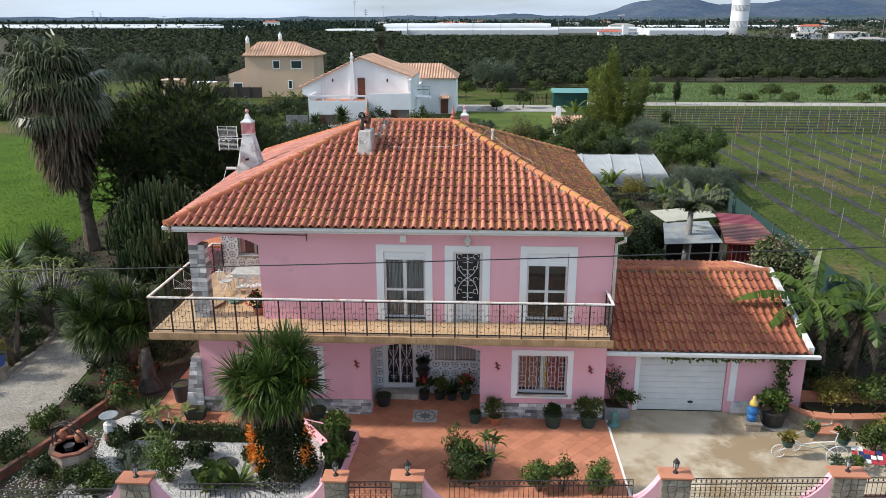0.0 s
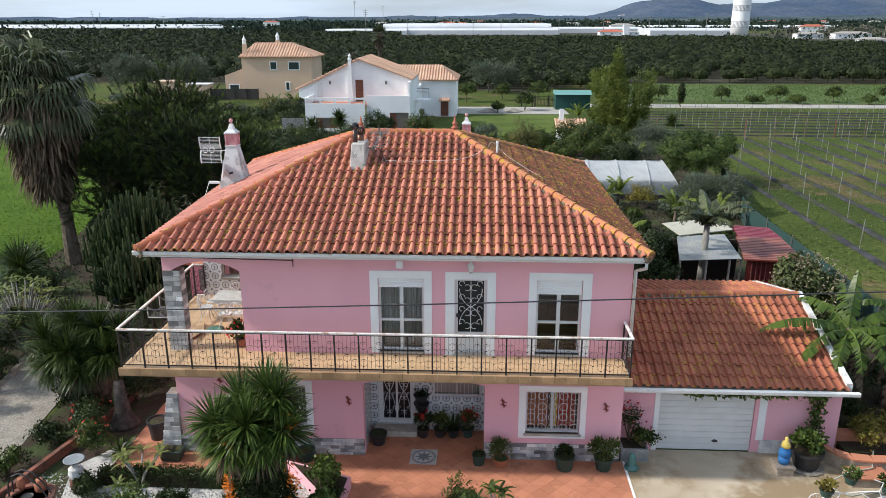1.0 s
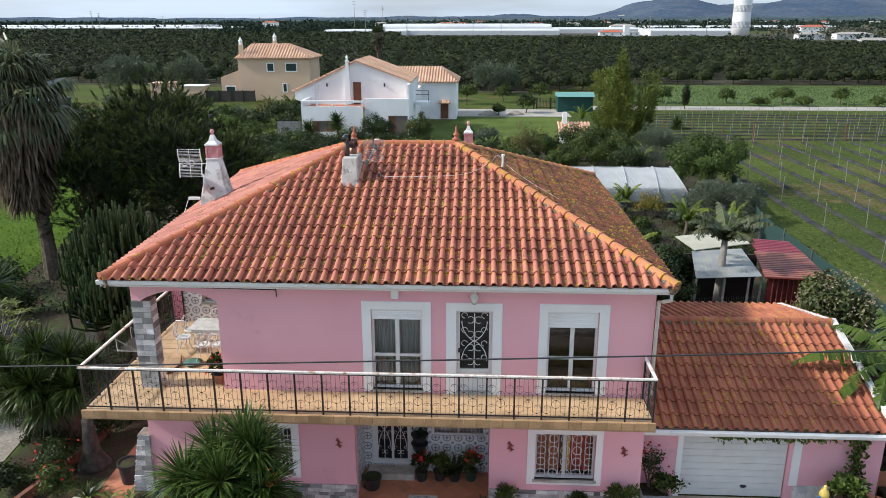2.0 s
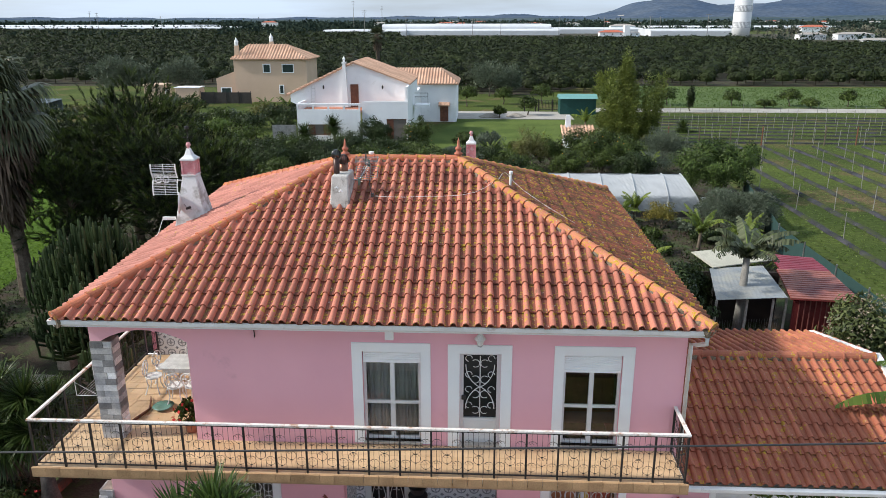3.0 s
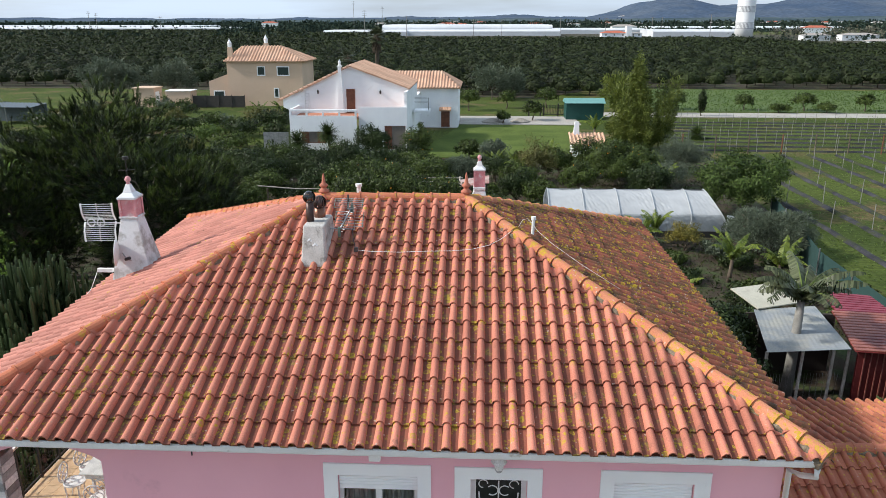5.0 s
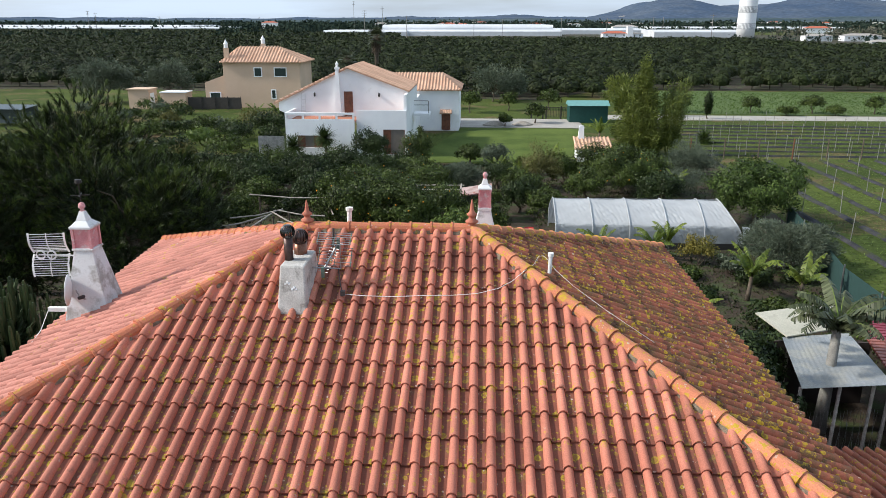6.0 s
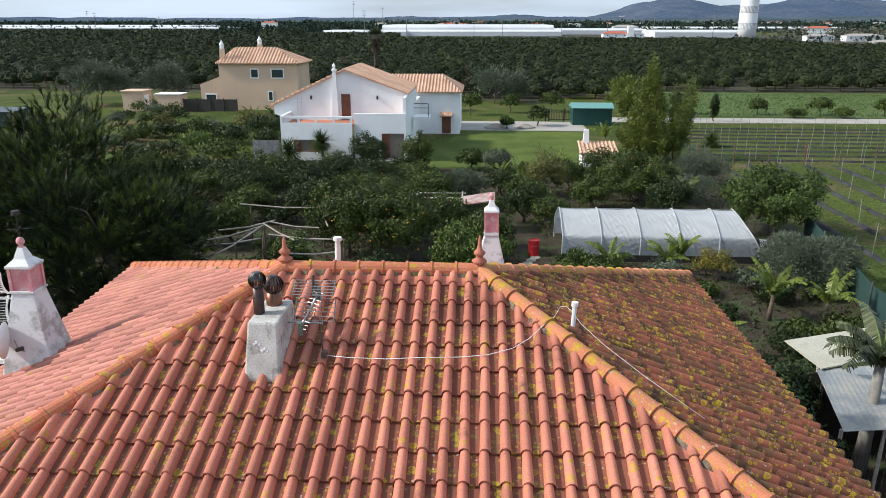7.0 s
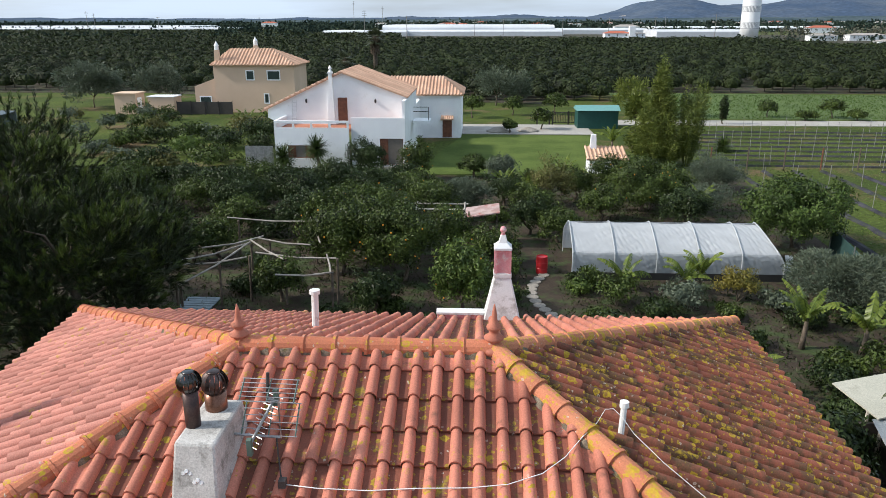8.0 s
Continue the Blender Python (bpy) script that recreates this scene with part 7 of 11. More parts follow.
for i in range(N):
    fs += [(i * M_ + j, (i + 1) * M_ + j, (i + 1) * M_ + j + 1, i * M_ + j + 1) for j in range(M_ - 1)]
# Side and end film: darker grey and more translucent than the cover.
FILM_SIDE = leafage("side_polythene", (0.36, 0.39, 0.41), (0.56, 0.59, 0.60), rough=0.25, through_light=0.40, scale=2.2)
top_faces = [f for i, f in enumerate(fs) if i % (M_ - 1) >= SIDE_ROWS]
side_faces = [f for i, f in enumerate(fs) if i % (M_ - 1) < SIDE_ROWS]
part("plastic_cover", Shape().add(vs, top_faces), POLY, pt, smooth=True)
part("side_film", Shape().add(vs, side_faces), FILM_SIDE, pt, "grey side film", smooth=True)
part("end_sheet", Shape().add([(4.47 + 10.45 - 0.55 * max(0, zz - 0.5), yy, zz) for yy, zz in prof_t], [tuple(range(M_))]), FILM_SIDE, pt)
part("end_flap", Shape().add([(14.9, 32.3, 0.35), (14.7, 32.4, 1.3), (15.35, 33.0, 1.1), (15.4, 32.8, 0.3)], [(0, 1, 2, 3)]), POLY, pt)
part("ridge_pole", Shape().tube([(4.45, 34.35, 2.33), (13.9, 34.35, 2.33)], 0.03, 6), STEEL, pt)
for i in range(6):
    x = 4.47 + 2.04 * i
    part("hoop", Shape().tube([(min(x, 14.85 - 0.55 * max(0, zz - 0.5)), yy + (-0.035 if yy < 34 else 0.035), zz + 0.02) for yy, zz in [(32.2, 0.06)] + prof_t[::4] + [(36.5, 0.06)]], 0.03, 6), POLY, pt)
part("base_board", Shape().box(4.4, 32.12, 0.0, 14.7, 32.17, 0.38), plain("black_film", (0.03, 0.03, 0.03), 0.6), pt)
barrel = thing("barrel", (3.05, 33.0, 0), "red plastic barrel standing beside the polytunnel", "barrel")
part("body", Shape().lathe(3.05, 33.0, [(0.27, 0), (0.29, 0.03), (0.29, 0.28), (0.305, 0.30), (0.29, 0.32), (0.29, 0.58), (0.305, 0.60), (0.29, 0.62), (0.28, 0.88), (0.29, 0.90), (0.26, 0.91), (0.26, 0.87)], 18), plain("red_plastic", (0.42, 0.02, 0.025), 0.4), barrel, smooth=False)

ws = thing("garden_shed", (11, 60, 0), "small white shed with a striped clay tile roof", "shed")
part("wall", Shape().box(8.95, 58.5, 0, 11.8, 60.6, 1.30), WHITE, ws)
far_tiles(ws, V((8.65, 58.2, 1.28)), V((12.1, 58.2, 1.28)), V((11.95, 60.7, 1.95)), V((8.8, 60.7, 1.95)), 0.34)
part("chimney", Shape().frustum(9.15, 60.2, 9.75, 60.7, 1.4, 9.25, 60.3, 9.65, 60.6, 3.0), WHITE, ws)
gc = thing("container", (13.6, 86.8, 0), "green sheet metal store with a pale green roof", "shed")
part("body", Shape().box(11.3, 85.4, 0, 16.0, 88.3, 2.1), plain("green_sheet", (0.01, 0.060, 0.050), 0.5), gc)
part("roof", Shape().frustum(11.1, 85.2, 16.2, 88.5, 2.1, 11.1, 86.8, 16.2, 87.0, 2.6), plain("pale_green_sheet", (0.13, 0.30, 0.28), 0.5), gc)


for x, y, r, h in ((2.0, 82.6, 1.5, 0.55), (5.4, 83.0, 1.3, 0.5)):
    rgq = random.Random(int(x * 10))
    solid("gravel_pile", Shape().lathe(x, y, [(r, 0.06), (r * 0.8, h * 0.35), (r * 0.45, h * 0.8), (r * 0.15, h), (0.01, h * 1.02)], 14), TRACK, "heap of grey gravel on the paved court", "gravel", "", "gravel heaps", smooth=True)
cg = thing("court_gate", (10.5, 88.3, 0), "black iron gate between the court and the lane", "gate")
for x in (6.8, 8.3, 8.7, 10.6, 12.5):
    part("post", Shape().box(x - 0.08, 88.72, 0, x + 0.08, 88.88, 1.7), IRON, cg)
for xa, xb in ((8.7, 10.6), (10.6, 12.5)):
    for z in (0.25, 1.45):
        part("rail", Shape().box(xa, 88.77, z, xb, 88.82, z + 0.07), IRON, cg)
    for i in range(9):
        xx = xa + 0.15 + (xb - xa - 0.3) * i / 8
        part("bar", Shape().box(xx - 0.02, 88.78, 0.3, xx + 0.02, 88.81, 1.5), IRON, cg)


def corrugated(s, c00, c10, c11, c01, waves, amp=0.03):
    """A corrugated sheet between four corners, the ribs running from the first edge to the opposite one."""
    a, b, c, d = [Vector(q) for q in (c00, c10, c11, c01)]
    n_ = (b - a).cross(d - a).normalized()
    k = waves * 4
    vs = []
    for i in range(k + 1):
        f = i / k
        o = n_ * amp * math.sin(2 * math.pi * waves * f)
        for up in (0, -0.012):
            vs += [a.lerp(b, f) + o + n_ * up, d.lerp(c, f) + o + n_ * up]
    fs = []
    for i in range(k):
        fs += [(4 * i, 4 * i + 4, 4 * i + 5, 4 * i + 1), (4 * i + 2, 4 * i + 3, 4 * i + 7, 4 * i + 6), (4 * i, 4 * i + 2, 4 * i + 6, 4 * i + 4), (4 * i + 1, 4 * i + 5, 4 * i + 7, 4 * i + 3)]
    return s.add(vs, fs)


REDSHEET = surface("red_sheet", (0.22, 0.075, 0.056), (0.31, 0.112, 0.084), rough=0.5, scale=0.9, grain=30, bump=0.05, stain=(0.16, 0.05, 0.048), stain_at=0.55, stain_scale=0.5)
DARKRED = surface("dark_red_boards", (0.10, 0.012, 0.012), (0.16, 0.022, 0.020), rough=0.7, scale=2, grain=30, vary=0.2)
CREAMSHEET = surface("cream_sheet", (0.40, 0.385, 0.305), (0.47, 0.45, 0.36), rough=0.6, scale=1.2, grain=30, bump=0.05, stain=(0.34, 0.32, 0.25), stain_at=0.62, stain_scale=1.2)
GREYSHEET = surface("grey_blue_sheet", (0.15, 0.18, 0.20), (0.27, 0.29, 0.30), rough=0.65, scale=0.7, grain=30, bump=0.05, stain=(0.33, 0.33, 0.30), stain_at=0.55, stain_scale=0.8)
hs = thing("lean_to", (10.9, 14, 0), "open wire-netted lean-to roofed with grey and cream sheets", "shed")
part("sheet_roof", corrugated(Shape(), (9.35, 11.65, 2.25), (12.05, 12.0, 2.25), (12.35, 15.4, 2.36), (10.05, 14.95, 2.36), 16, 0.003), GREYSHEET, hs, "grey-white corrugated sheet")
part("sheet_roof", Shape().prism([(10.15, 14.85, 2.40), (12.92, 15.95, 2.40), (12.95, 17.8, 2.50), (9.75, 16.6, 2.50)], (0, 0, 0.04)), CREAMSHEET, hs, "cream sheet")
for x, y, h in ((9.45, 12.0, 2.1), (10.6, 12.1, 2.1), (11.6, 12.2, 2.1), (12.1, 12.25, 2.15), (10.2, 14.8, 2.3), (12.9, 15.1, 2.3), (11.2, 17.2, 2.5)):
    part("post", Shape().tube([(x, y, 0), (x + 0.03, y, h)], 0.05, 6), PALE_WOOD, hs)
part("back_wall", Shape().box(9.6, 15.0, 0, 12.9, 15.1, 2.2), plain("dark_boards", (0.05, 0.04, 0.035), 0.9), hs)
net = Shape()
for i in range(26):
    x = 9.5 + 0.1 * i
    net.tube([(x, 12.0 + 0.1 * i * 0.1, 0.05), (x + 0.1 * (1 if i % 2 else -1), 12.02 + 0.01 * i, 1.3)], 0.006, 3)
part("netting", net, STEEL, hs, kind="stuff")
rs = thing("red_shed", (13.6, 14, 0), "dark red shed with a corrugated red sheet roof", "shed")
# Base sheet coloured darker than the ribs, painting the shade of the grooves.
part("sheet_roof", Shape().prism([(12.1, 11.85, 2.22), (14.55, 11.55, 2.22), (14.75, 14.75, 2.31), (12.75, 15.0, 2.31)], (0, 0, 0.02)), DARKRED, rs, "red roof sheet darkened as groove shade")
for i in range(14):
    f0, f1 = (i + 0.13) / 14, (i + 0.87) / 14
    lo_, hi_ = [Vector((12.1, 11.85, 2.243)).lerp(Vector((12.75, 15.0, 2.333)), f) for f in (f0, f1)]
    lo2, hi2 = [Vector((14.55, 11.55, 2.243)).lerp(Vector((14.75, 14.75, 2.333)), f) for f in (f0, f1)]
    part("sheet_rib", Shape().prism([lo_, lo2, hi2, hi_], (0, 0, 0.05)), REDSHEET, rs, "faded red raised rib", bevel=0.015)
MAROON = surface("maroon_sheet", (0.17, 0.025, 0.04), (0.24, 0.04, 0.06), rough=0.5, scale=0.9, grain=30, bump=0.05)
part("sheet_roof", Shape().prism([(12.9, 15.0, 2.30), (14.8, 14.8, 2.30), (14.75, 16.4, 2.36), (13.1, 16.9, 2.36)], (0, 0, 0.02)), DARKRED, rs, "red roof sheet darkened as groove shade")
for i in range(8):
    f0, f1 = (i + 0.14) / 8, (i + 0.86) / 8
    lo_, hi_ = [Vector((12.9, 15.0, 2.323)).lerp(Vector((13.1, 16.9, 2.383)), f) for f in (f0, f1)]
    lo2, hi2 = [Vector((14.8, 14.8, 2.323)).lerp(Vector((14.75, 16.4, 2.383)), f) for f in (f0, f1)]
    part("sheet_rib", Shape().prism([lo_, lo2, hi2, hi_], (0, 0, 0.04)), MAROON, rs, "maroon raised rib", bevel=0.012)
part("wall", Shape().box(12.3, 12.05, 0, 14.7, 12.1, 2.15), DARKRED, rs)
part("wall", Shape().box(14.65, 12.1, 0, 14.7, 15.6, 2.2), DARKRED, rs)
for i in range(12):
    x = 12.32 + 0.2 * i
    part("board", Shape().box(x, 12.02, 0.1, x + 0.17, 12.05, 2.1), DARKRED, rs)
    part("batten", Shape().box(x + 0.168, 11.99, 0.1 + 0.05 * (i % 3), x + 0.202, 12.05, 2.12), REDSHEET, rs, "faded red batten")

fence = thing("boundary_fence", (17.5, 25, 0), "green mesh boundary fence on posts along the field", "fence")
MESH = plain("green_mesh", (0.02, 0.055, 0.05), 0.85)
ps = [(16.4, 9.0), (16.5, 12.0), (16.6, 15.0), (16.65, 18), (16.7, 21.5), (16.8, 25), (17.6, 29.0), (18.3, 33), (19.0, 37)]
for (xa, ya), (xb, yb) in zip(ps, ps[1:]):
    part("mesh_panel", Shape().prism([(xa, ya, 0.05), (xb, yb, 0.05), (xb, yb, 1.45), (xa, ya, 1.45)], (0.02, 0, 0)), MESH, fence)
for x, y in ps:
    part("post", Shape().tube([(x - 0.03, y, 0), (x - 0.03, y, 1.6)], 0.035, 6), STEEL, fence)
ff = thing("post_fence", (25, 60.5, 0), "row of wooden posts with wires across the field", "fence")
for i in range(14):
    x = 19.5 + 3.1 * i
    part("post", Shape().tube([(x, 60.8 + 0.05 * i, 0), (x, 60.8 + 0.05 * i, 1.9)], 0.06, 6), DARK_WOOD if i % 3 == 0 else BARK, ff)

# old vine pergola of poles, open
OLD_WOOD = surface("old_pole_wood", (0.22, 0.20, 0.175), (0.36, 0.33, 0.29), rough=0.9, scale=3, grain=40, bump=0.4)
pg = thing("pergola", (-10, 29, 0), "ramshackle open pergola of pale weathered poles", "pergola")
for (xa, ya, za), (xb, yb, zb) in (((-13.6, 27.4, 2.15), (-10.85, 30.3, 2.25)), ((-12.4, 24.8, 1.95), (-10.85, 30.2, 2.3)), ((-13.2, 27.3, 2.1), (-10.4, 28.2, 2.2)), ((-12.9, 29.5, 2.2), (-10.5, 31.2, 2.3)), ((-10.9, 30.4, 2.35), (-8.7, 28.0, 2.2)), ((-10.7, 30.9, 2.3), (-8.0, 30.2, 2.2)), ((-10.2, 28.9, 2.2), (-6.4, 28.2, 2.2)), ((-6.9, 28.6, 2.25), (-6.3, 26.4, 2.15)), ((-8.6, 26.2, 2.1), (-6.2, 26.5, 2.15)), ((-13.4, 34.6, 2.3), (-8.4, 34.0, 2.3)), ((-9.0, 34.8, 2.3), (-7.6, 30.5, 2.2))):
    part("rail", Shape().tube([(xa, ya, za), ((xa + xb) / 2 + 0.05, (ya + yb) / 2, (za + zb) / 2 - 0.10), (xb, yb, zb)], 0.040, 6), OLD_WOOD, pg)
for x, y in ((-12.35, 25.0), (-13.2, 27.4), (-10.85, 30.2), (-11.6, 27.9), (-10.4, 28.4), (-8.7, 28.1), (-6.4, 28.2), (-6.3, 26.5), (-10.2, 31.0), (-8.6, 34.0), (-12.8, 34.4)):
    part("post", Shape().tube([(x, y, 0), (x + 0.05, y, 2.2)], 0.055, 6), BARK, pg)
pl = thing("pallet", (-12.6, 27.6, 0), "grey painted pallet boards lying on the soil", "boards")
for i in range(6):
    part("board", Shape().box(-13.4, 27.0 + 0.28 * i, 0.06, -11.9, 27.0 + 0.28 * i + 0.22, 0.12), plain("grey_blue_board", (0.20, 0.25, 0.27), 0.8), pl)
fr = thing("bench_frame", (-2.0, 40, 0), "pale wooden garden frame among the trees", "frame")
for x, y in ((-3.9, 40), (-1.0, 40), (-3.9, 41.4), (-1.0, 41.4)):
    part("leg", Shape().tube([(x, y, 0), (x, y, 1.5)], 0.05, 6), PALE_WOOD, fr)
for a, b_ in (((-4.1, 40, 1.5), (-0.8, 40, 1.5)), ((-4.1, 41.4, 1.5), (-0.8, 41.4, 1.5)), ((-3.9, 39.8, 1.55), (-3.9, 41.6, 1.55)), ((-1.0, 39.8, 1.55), (-1.0, 41.6, 1.55))):
    part("rail", Shape().tube([a, b_], 0.05, 6), PALE_WOOD, fr)
ss = thing("stepping_path", (3, 29.5, 0), "path of pale round stepping stones in the soil", "path")
for i in range(13):
    f = i / 12
    x = 3.6 - 1.4 * math.sin(f * 2.6) + 0.25 * f
    part("stone", Shape().lathe(x, 26.4 + 6.2 * f, [(0.27, 0.0), (0.29, 0.05), (0.25, 0.07)], 10), TRACK, ss)
hut = thing("oven_hut", (0.6, 37.6, 0), "small open hut with a bleached pinkish sheet roof", "hut")
part("roof", Shape().prism([(-0.9, 37, 1.75), (1.0, 37, 2.05), (1.0, 37, 2.12), (-0.9, 37, 1.82)], (0, 1.6, 0.15)), surface("bleached_sheet", (0.30, 0.21, 0.19), (0.44, 0.33, 0.30), rough=0.8, scale=2.0, grain=30, stain=(0.30, 0.10, 0.08), stain_at=0.58, stain_scale=1.5), hut)
for x in (-0.7, 0.85):
    part("post", Shape().tube([(x, 37.2, 0), (x, 37.2, 2.1)], 0.05, 6), BARK, hut)

# garden wall overgrown with ivy
iw = thing("ivy_wall", (-20, 52, 0), "low white garden wall overgrown with dark ivy", "wall")
part("wall", Shape().box(-32, 52.2, 0, -7.5, 52.4, 1.2), WHITE, iw)
rgi = np.random.default_rng(91)
n = 16000
b = np.stack([-32 + 24.5 * rgi.random(n), 52.1 + rgi.normal(scale=0.18, size=n), 0.1 + 1.45 * rgi.random(n)], 1)
part("ivy", quads_mesh("ivy", kites(b, rgi.normal(size=(n, 3)) + np.array([0, -0.8, 0.1]), np.full(n, 0.18), np.full(n, 0.15), rgi)), LEAF_DARK, iw, kind="stuff")

# undergrowth on the garden soil
rgu = np.random.default_rng(93)
LEAF_WEED = leafage("weed_leaf", (0.010, 0.018, 0.005), (0.060, 0.078, 0.020))
n = 75000
ux, uy = -22 + 41 * rgu.random(n), 12 + 45 * rgu.random(n)
keep = (rgu.random(n) < 0.35 + 0.65 * (np.sin(ux * 0.7 + 1.3) * np.cos(uy * 0.55) > -0.15)) & ~((np.abs(ux - 9.6) < 5.4) & (np.abs(uy - 34.3) < 2.4)) & ~((ux > 9) & (uy < 18)) & (np.abs(ux - 3.0) > 0.7)
b = np.stack([ux, uy, np.full(n, 0.02)], 1)[keep]
w = rgu.normal(size=b.shape)
w[:, 2] = np.abs(w[:, 2]) * 0.8 + 0.3
solid("undergrowth", quads_mesh("undergrowth", kites(b, w, 0.08 + 0.17 * rgu.random(len(b)) ** 2, 0.03 + 0.05 * rgu.random(len(b)), rgu)), LEAF_WEED, "low weeds and plants over the garden soil", "weeds", "stuff")

# ---- trees and shrubs behind the house ----
CIT = "dense round citrus tree in the back garden"
for i, (x, y, h, r, lf, mat, lab, fr_) in enumerate((
    (-6.9, 32.5, 4.3, 2.6, 9500, LEAF_CITRUS, "dense citrus tree with dark glossy leaves", 14), (-3.7, 31.5, 4.0, 2.4, 9000, LEAF_CITRUS, "dense citrus tree with a few oranges", 40),
    (-9.0, 28.5, 2.3, 1.4, 3000, LEAF_CITRUS, "small round citrus tree on a short trunk", 0), (-0.8, 27.3, 3.3, 1.5, 3600, LEAF_BRIGHT, "loose lemon tree with pale leaves", 10),
    (-6.4, 40.0, 3.1, 2.7, 7500, LEAF_CITRUS, CIT, 12), (2.9, 40.0, 2.3, 1.5, 3000, LEAF_DARK, CIT, 0), (-1.8, 35.5, 3.0, 1.7, 3600, LEAF_CITRUS, CIT, 10),
    (10.6, 46.0, 3.3, 3.0, 10000, LEAF_CITRUS, "large dense citrus tree behind the polytunnel", 30), (6.6, 49.0, 2.4, 1.7, 3500, LEAF_CITRUS, CIT, 10), (17.4, 38.0, 4.2, 3.1, 12500, LEAF_MANGO, "large mango tree with drooping bright leaves", 0),
    (-9.1, 56.0, 3.3, 1.9, 4200, LEAF_DARK, "dark bushy tree before the white house", 0), (-5.2, 56.0, 3.3, 1.6, 3800, LEAF_CITRUS, "orange tree before the white house", 25), (-12.0, 45.0, 2.6, 2.0, 3500, LEAF_DARK, CIT, 0),
    (-15.5, 44.0, 2.5, 2.3, 4000, LEAF_DARK, CIT, 0), (-18.9, 45.0, 2.5, 2.0, 3500, LEAF_CITRUS, CIT, 0), (-22.3, 44.0, 2.6, 2.3, 3800, LEAF_DARK, CIT, 0), (-11.0, 50.0, 2.6, 2.0, 3200, LEAF_CITRUS, CIT, 8),
    (8.9, 14.6, 2.9, 1.35, 4200, LEAF_DARK, "dark citrus tree close to the house", 0), (8.4, 12.2, 2.7, 1.2, 3000, LEAF_DARK, "dark citrus tree close to the garage", 0),
    (-10.5, 38.5, 2.7, 1.9, 2800, LEAF_DARK, CIT, 0), (-14.0, 34.6, 2.3, 1.5, 2200, LEAF_CITRUS, CIT, 0), (-8.0, 41.8, 2.9, 2.0, 2800, LEAF_CITRUS, CIT, 6), (-11.8, 47.5, 2.6, 2.0, 2600, LEAF_DARK, CIT, 0), (-4.6, 47.5, 2.6, 1.8, 2400, LEAF_CITRUS, CIT, 0), (1.6, 47.2, 2.2, 1.5, 2200, LEAF_DARK, CIT, 0), (13.6, 49.8, 2.6, 1.9, 2400, LEAF_CITRUS, CIT, 0), (12.4, 53.5, 2.4, 1.8, 2600, LEAF_DARK, CIT, 0), (4.4, 38.4, 2.2, 1.3, 1900, LEAF_CITRUS, CIT, 0), (-17.5, 47.5, 2.8, 2.1, 2600, LEAF_DARK, CIT, 0), (-26, 50, 2.6, 1.8, 2600, LEAF_CITRUS, CIT, 0), (-5.2, 36.0, 3.4, 2.3, 5200, LEAF_CITRUS, CIT, 14), (-9.4, 39.5, 3.0, 2.2, 4600, LEAF_DARK, CIT, 0), (-3.4, 43.0, 2.9, 2.2, 4600, LEAF_CITRUS, CIT, 8), (0.6, 33.6, 2.4, 1.5, 3200, LEAF_CITRUS, CIT, 4), (-7.4, 45.5, 2.8, 2.2, 4200, LEAF_DARK, CIT, 0), (3.4, 43.6, 2.3, 1.7, 3200, LEAF_CITRUS, CIT, 4), (-19.5, 39.0, 2.6, 2.2, 3600, LEAF_DARK, CIT, 0), (-22.5, 35.0, 2.8, 2.4, 3800, LEAF_DARK, CIT, 0), (12.6, 42.0, 2.6, 2.0, 3600, LEAF_DARK, CIT, 0), (-0.6, 57.0, 1.9, 1.4, 2600, LEAF_CITRUS, CIT, 0), (1.6, 55.6, 2.2, 1.5, 2600, LEAF_OLIVE, "loose young fruit tree with thin leaves", 0), (7.6, 43.2, 2.6, 1.8, 3200, LEAF_CITRUS, CIT, 4), (-16.0, 50.0, 2.5, 2.0, 3200, LEAF_CITRUS, CIT, 0), (-14.5, 39.5, 2.4, 1.8, 2800, LEAF_CITRUS, CIT, 0), (-15.9, 43.6, 2.9, 2.3, 4200, LEAF_DARK, CIT, 0), (-12.6, 45.4, 3.0, 2.2, 4200, LEAF_DARK, CIT, 0), (-10.0, 48.6, 3.0, 2.2, 4200, LEAF_DARK, CIT, 0), (-24.0, 45.0, 2.8, 2.3, 3600, LEAF_CITRUS, CIT, 0), (-20.6, 48.2, 2.6, 2.1, 3600, LEAF_DARK, CIT, 0), (-6.0, 49.2, 2.6, 1.8, 3200, LEAF_DARK, CIT, 0), (-15.2, 34.0, 2.6, 1.9, 3400, LEAF_DARK, CIT, 0), (9.6, 49.6, 3.2, 2.6, 5200, LEAF_CITRUS, CIT, 10), (-4.6, 27.4, 1.9, 1.2, 2400, LEAF_DARK, CIT, 0), (4.6, 22.5, 2.2, 1.3, 2600, LEAF_DARK, "low dark fruit tree near the house", 0), (-2.4, 22.0, 2.0, 1.3, 2400, LEAF_CITRUS, "small citrus tree near the house", 0),
)):
    leafy_tree("citrus_tree" if "citrus" in lab or "orange" in lab else "fruit_tree", x, y, h, r, lab, mat, lf, (0.19, 0.085) if mat not in (LEAF_BRIGHT, LEAF_MANGO) else (0.25, 0.08), 0.12, 100 + i, low=-0.7, fruit=int(fr_ * 0.5), trunk_r=0.10, hollow=0.42)
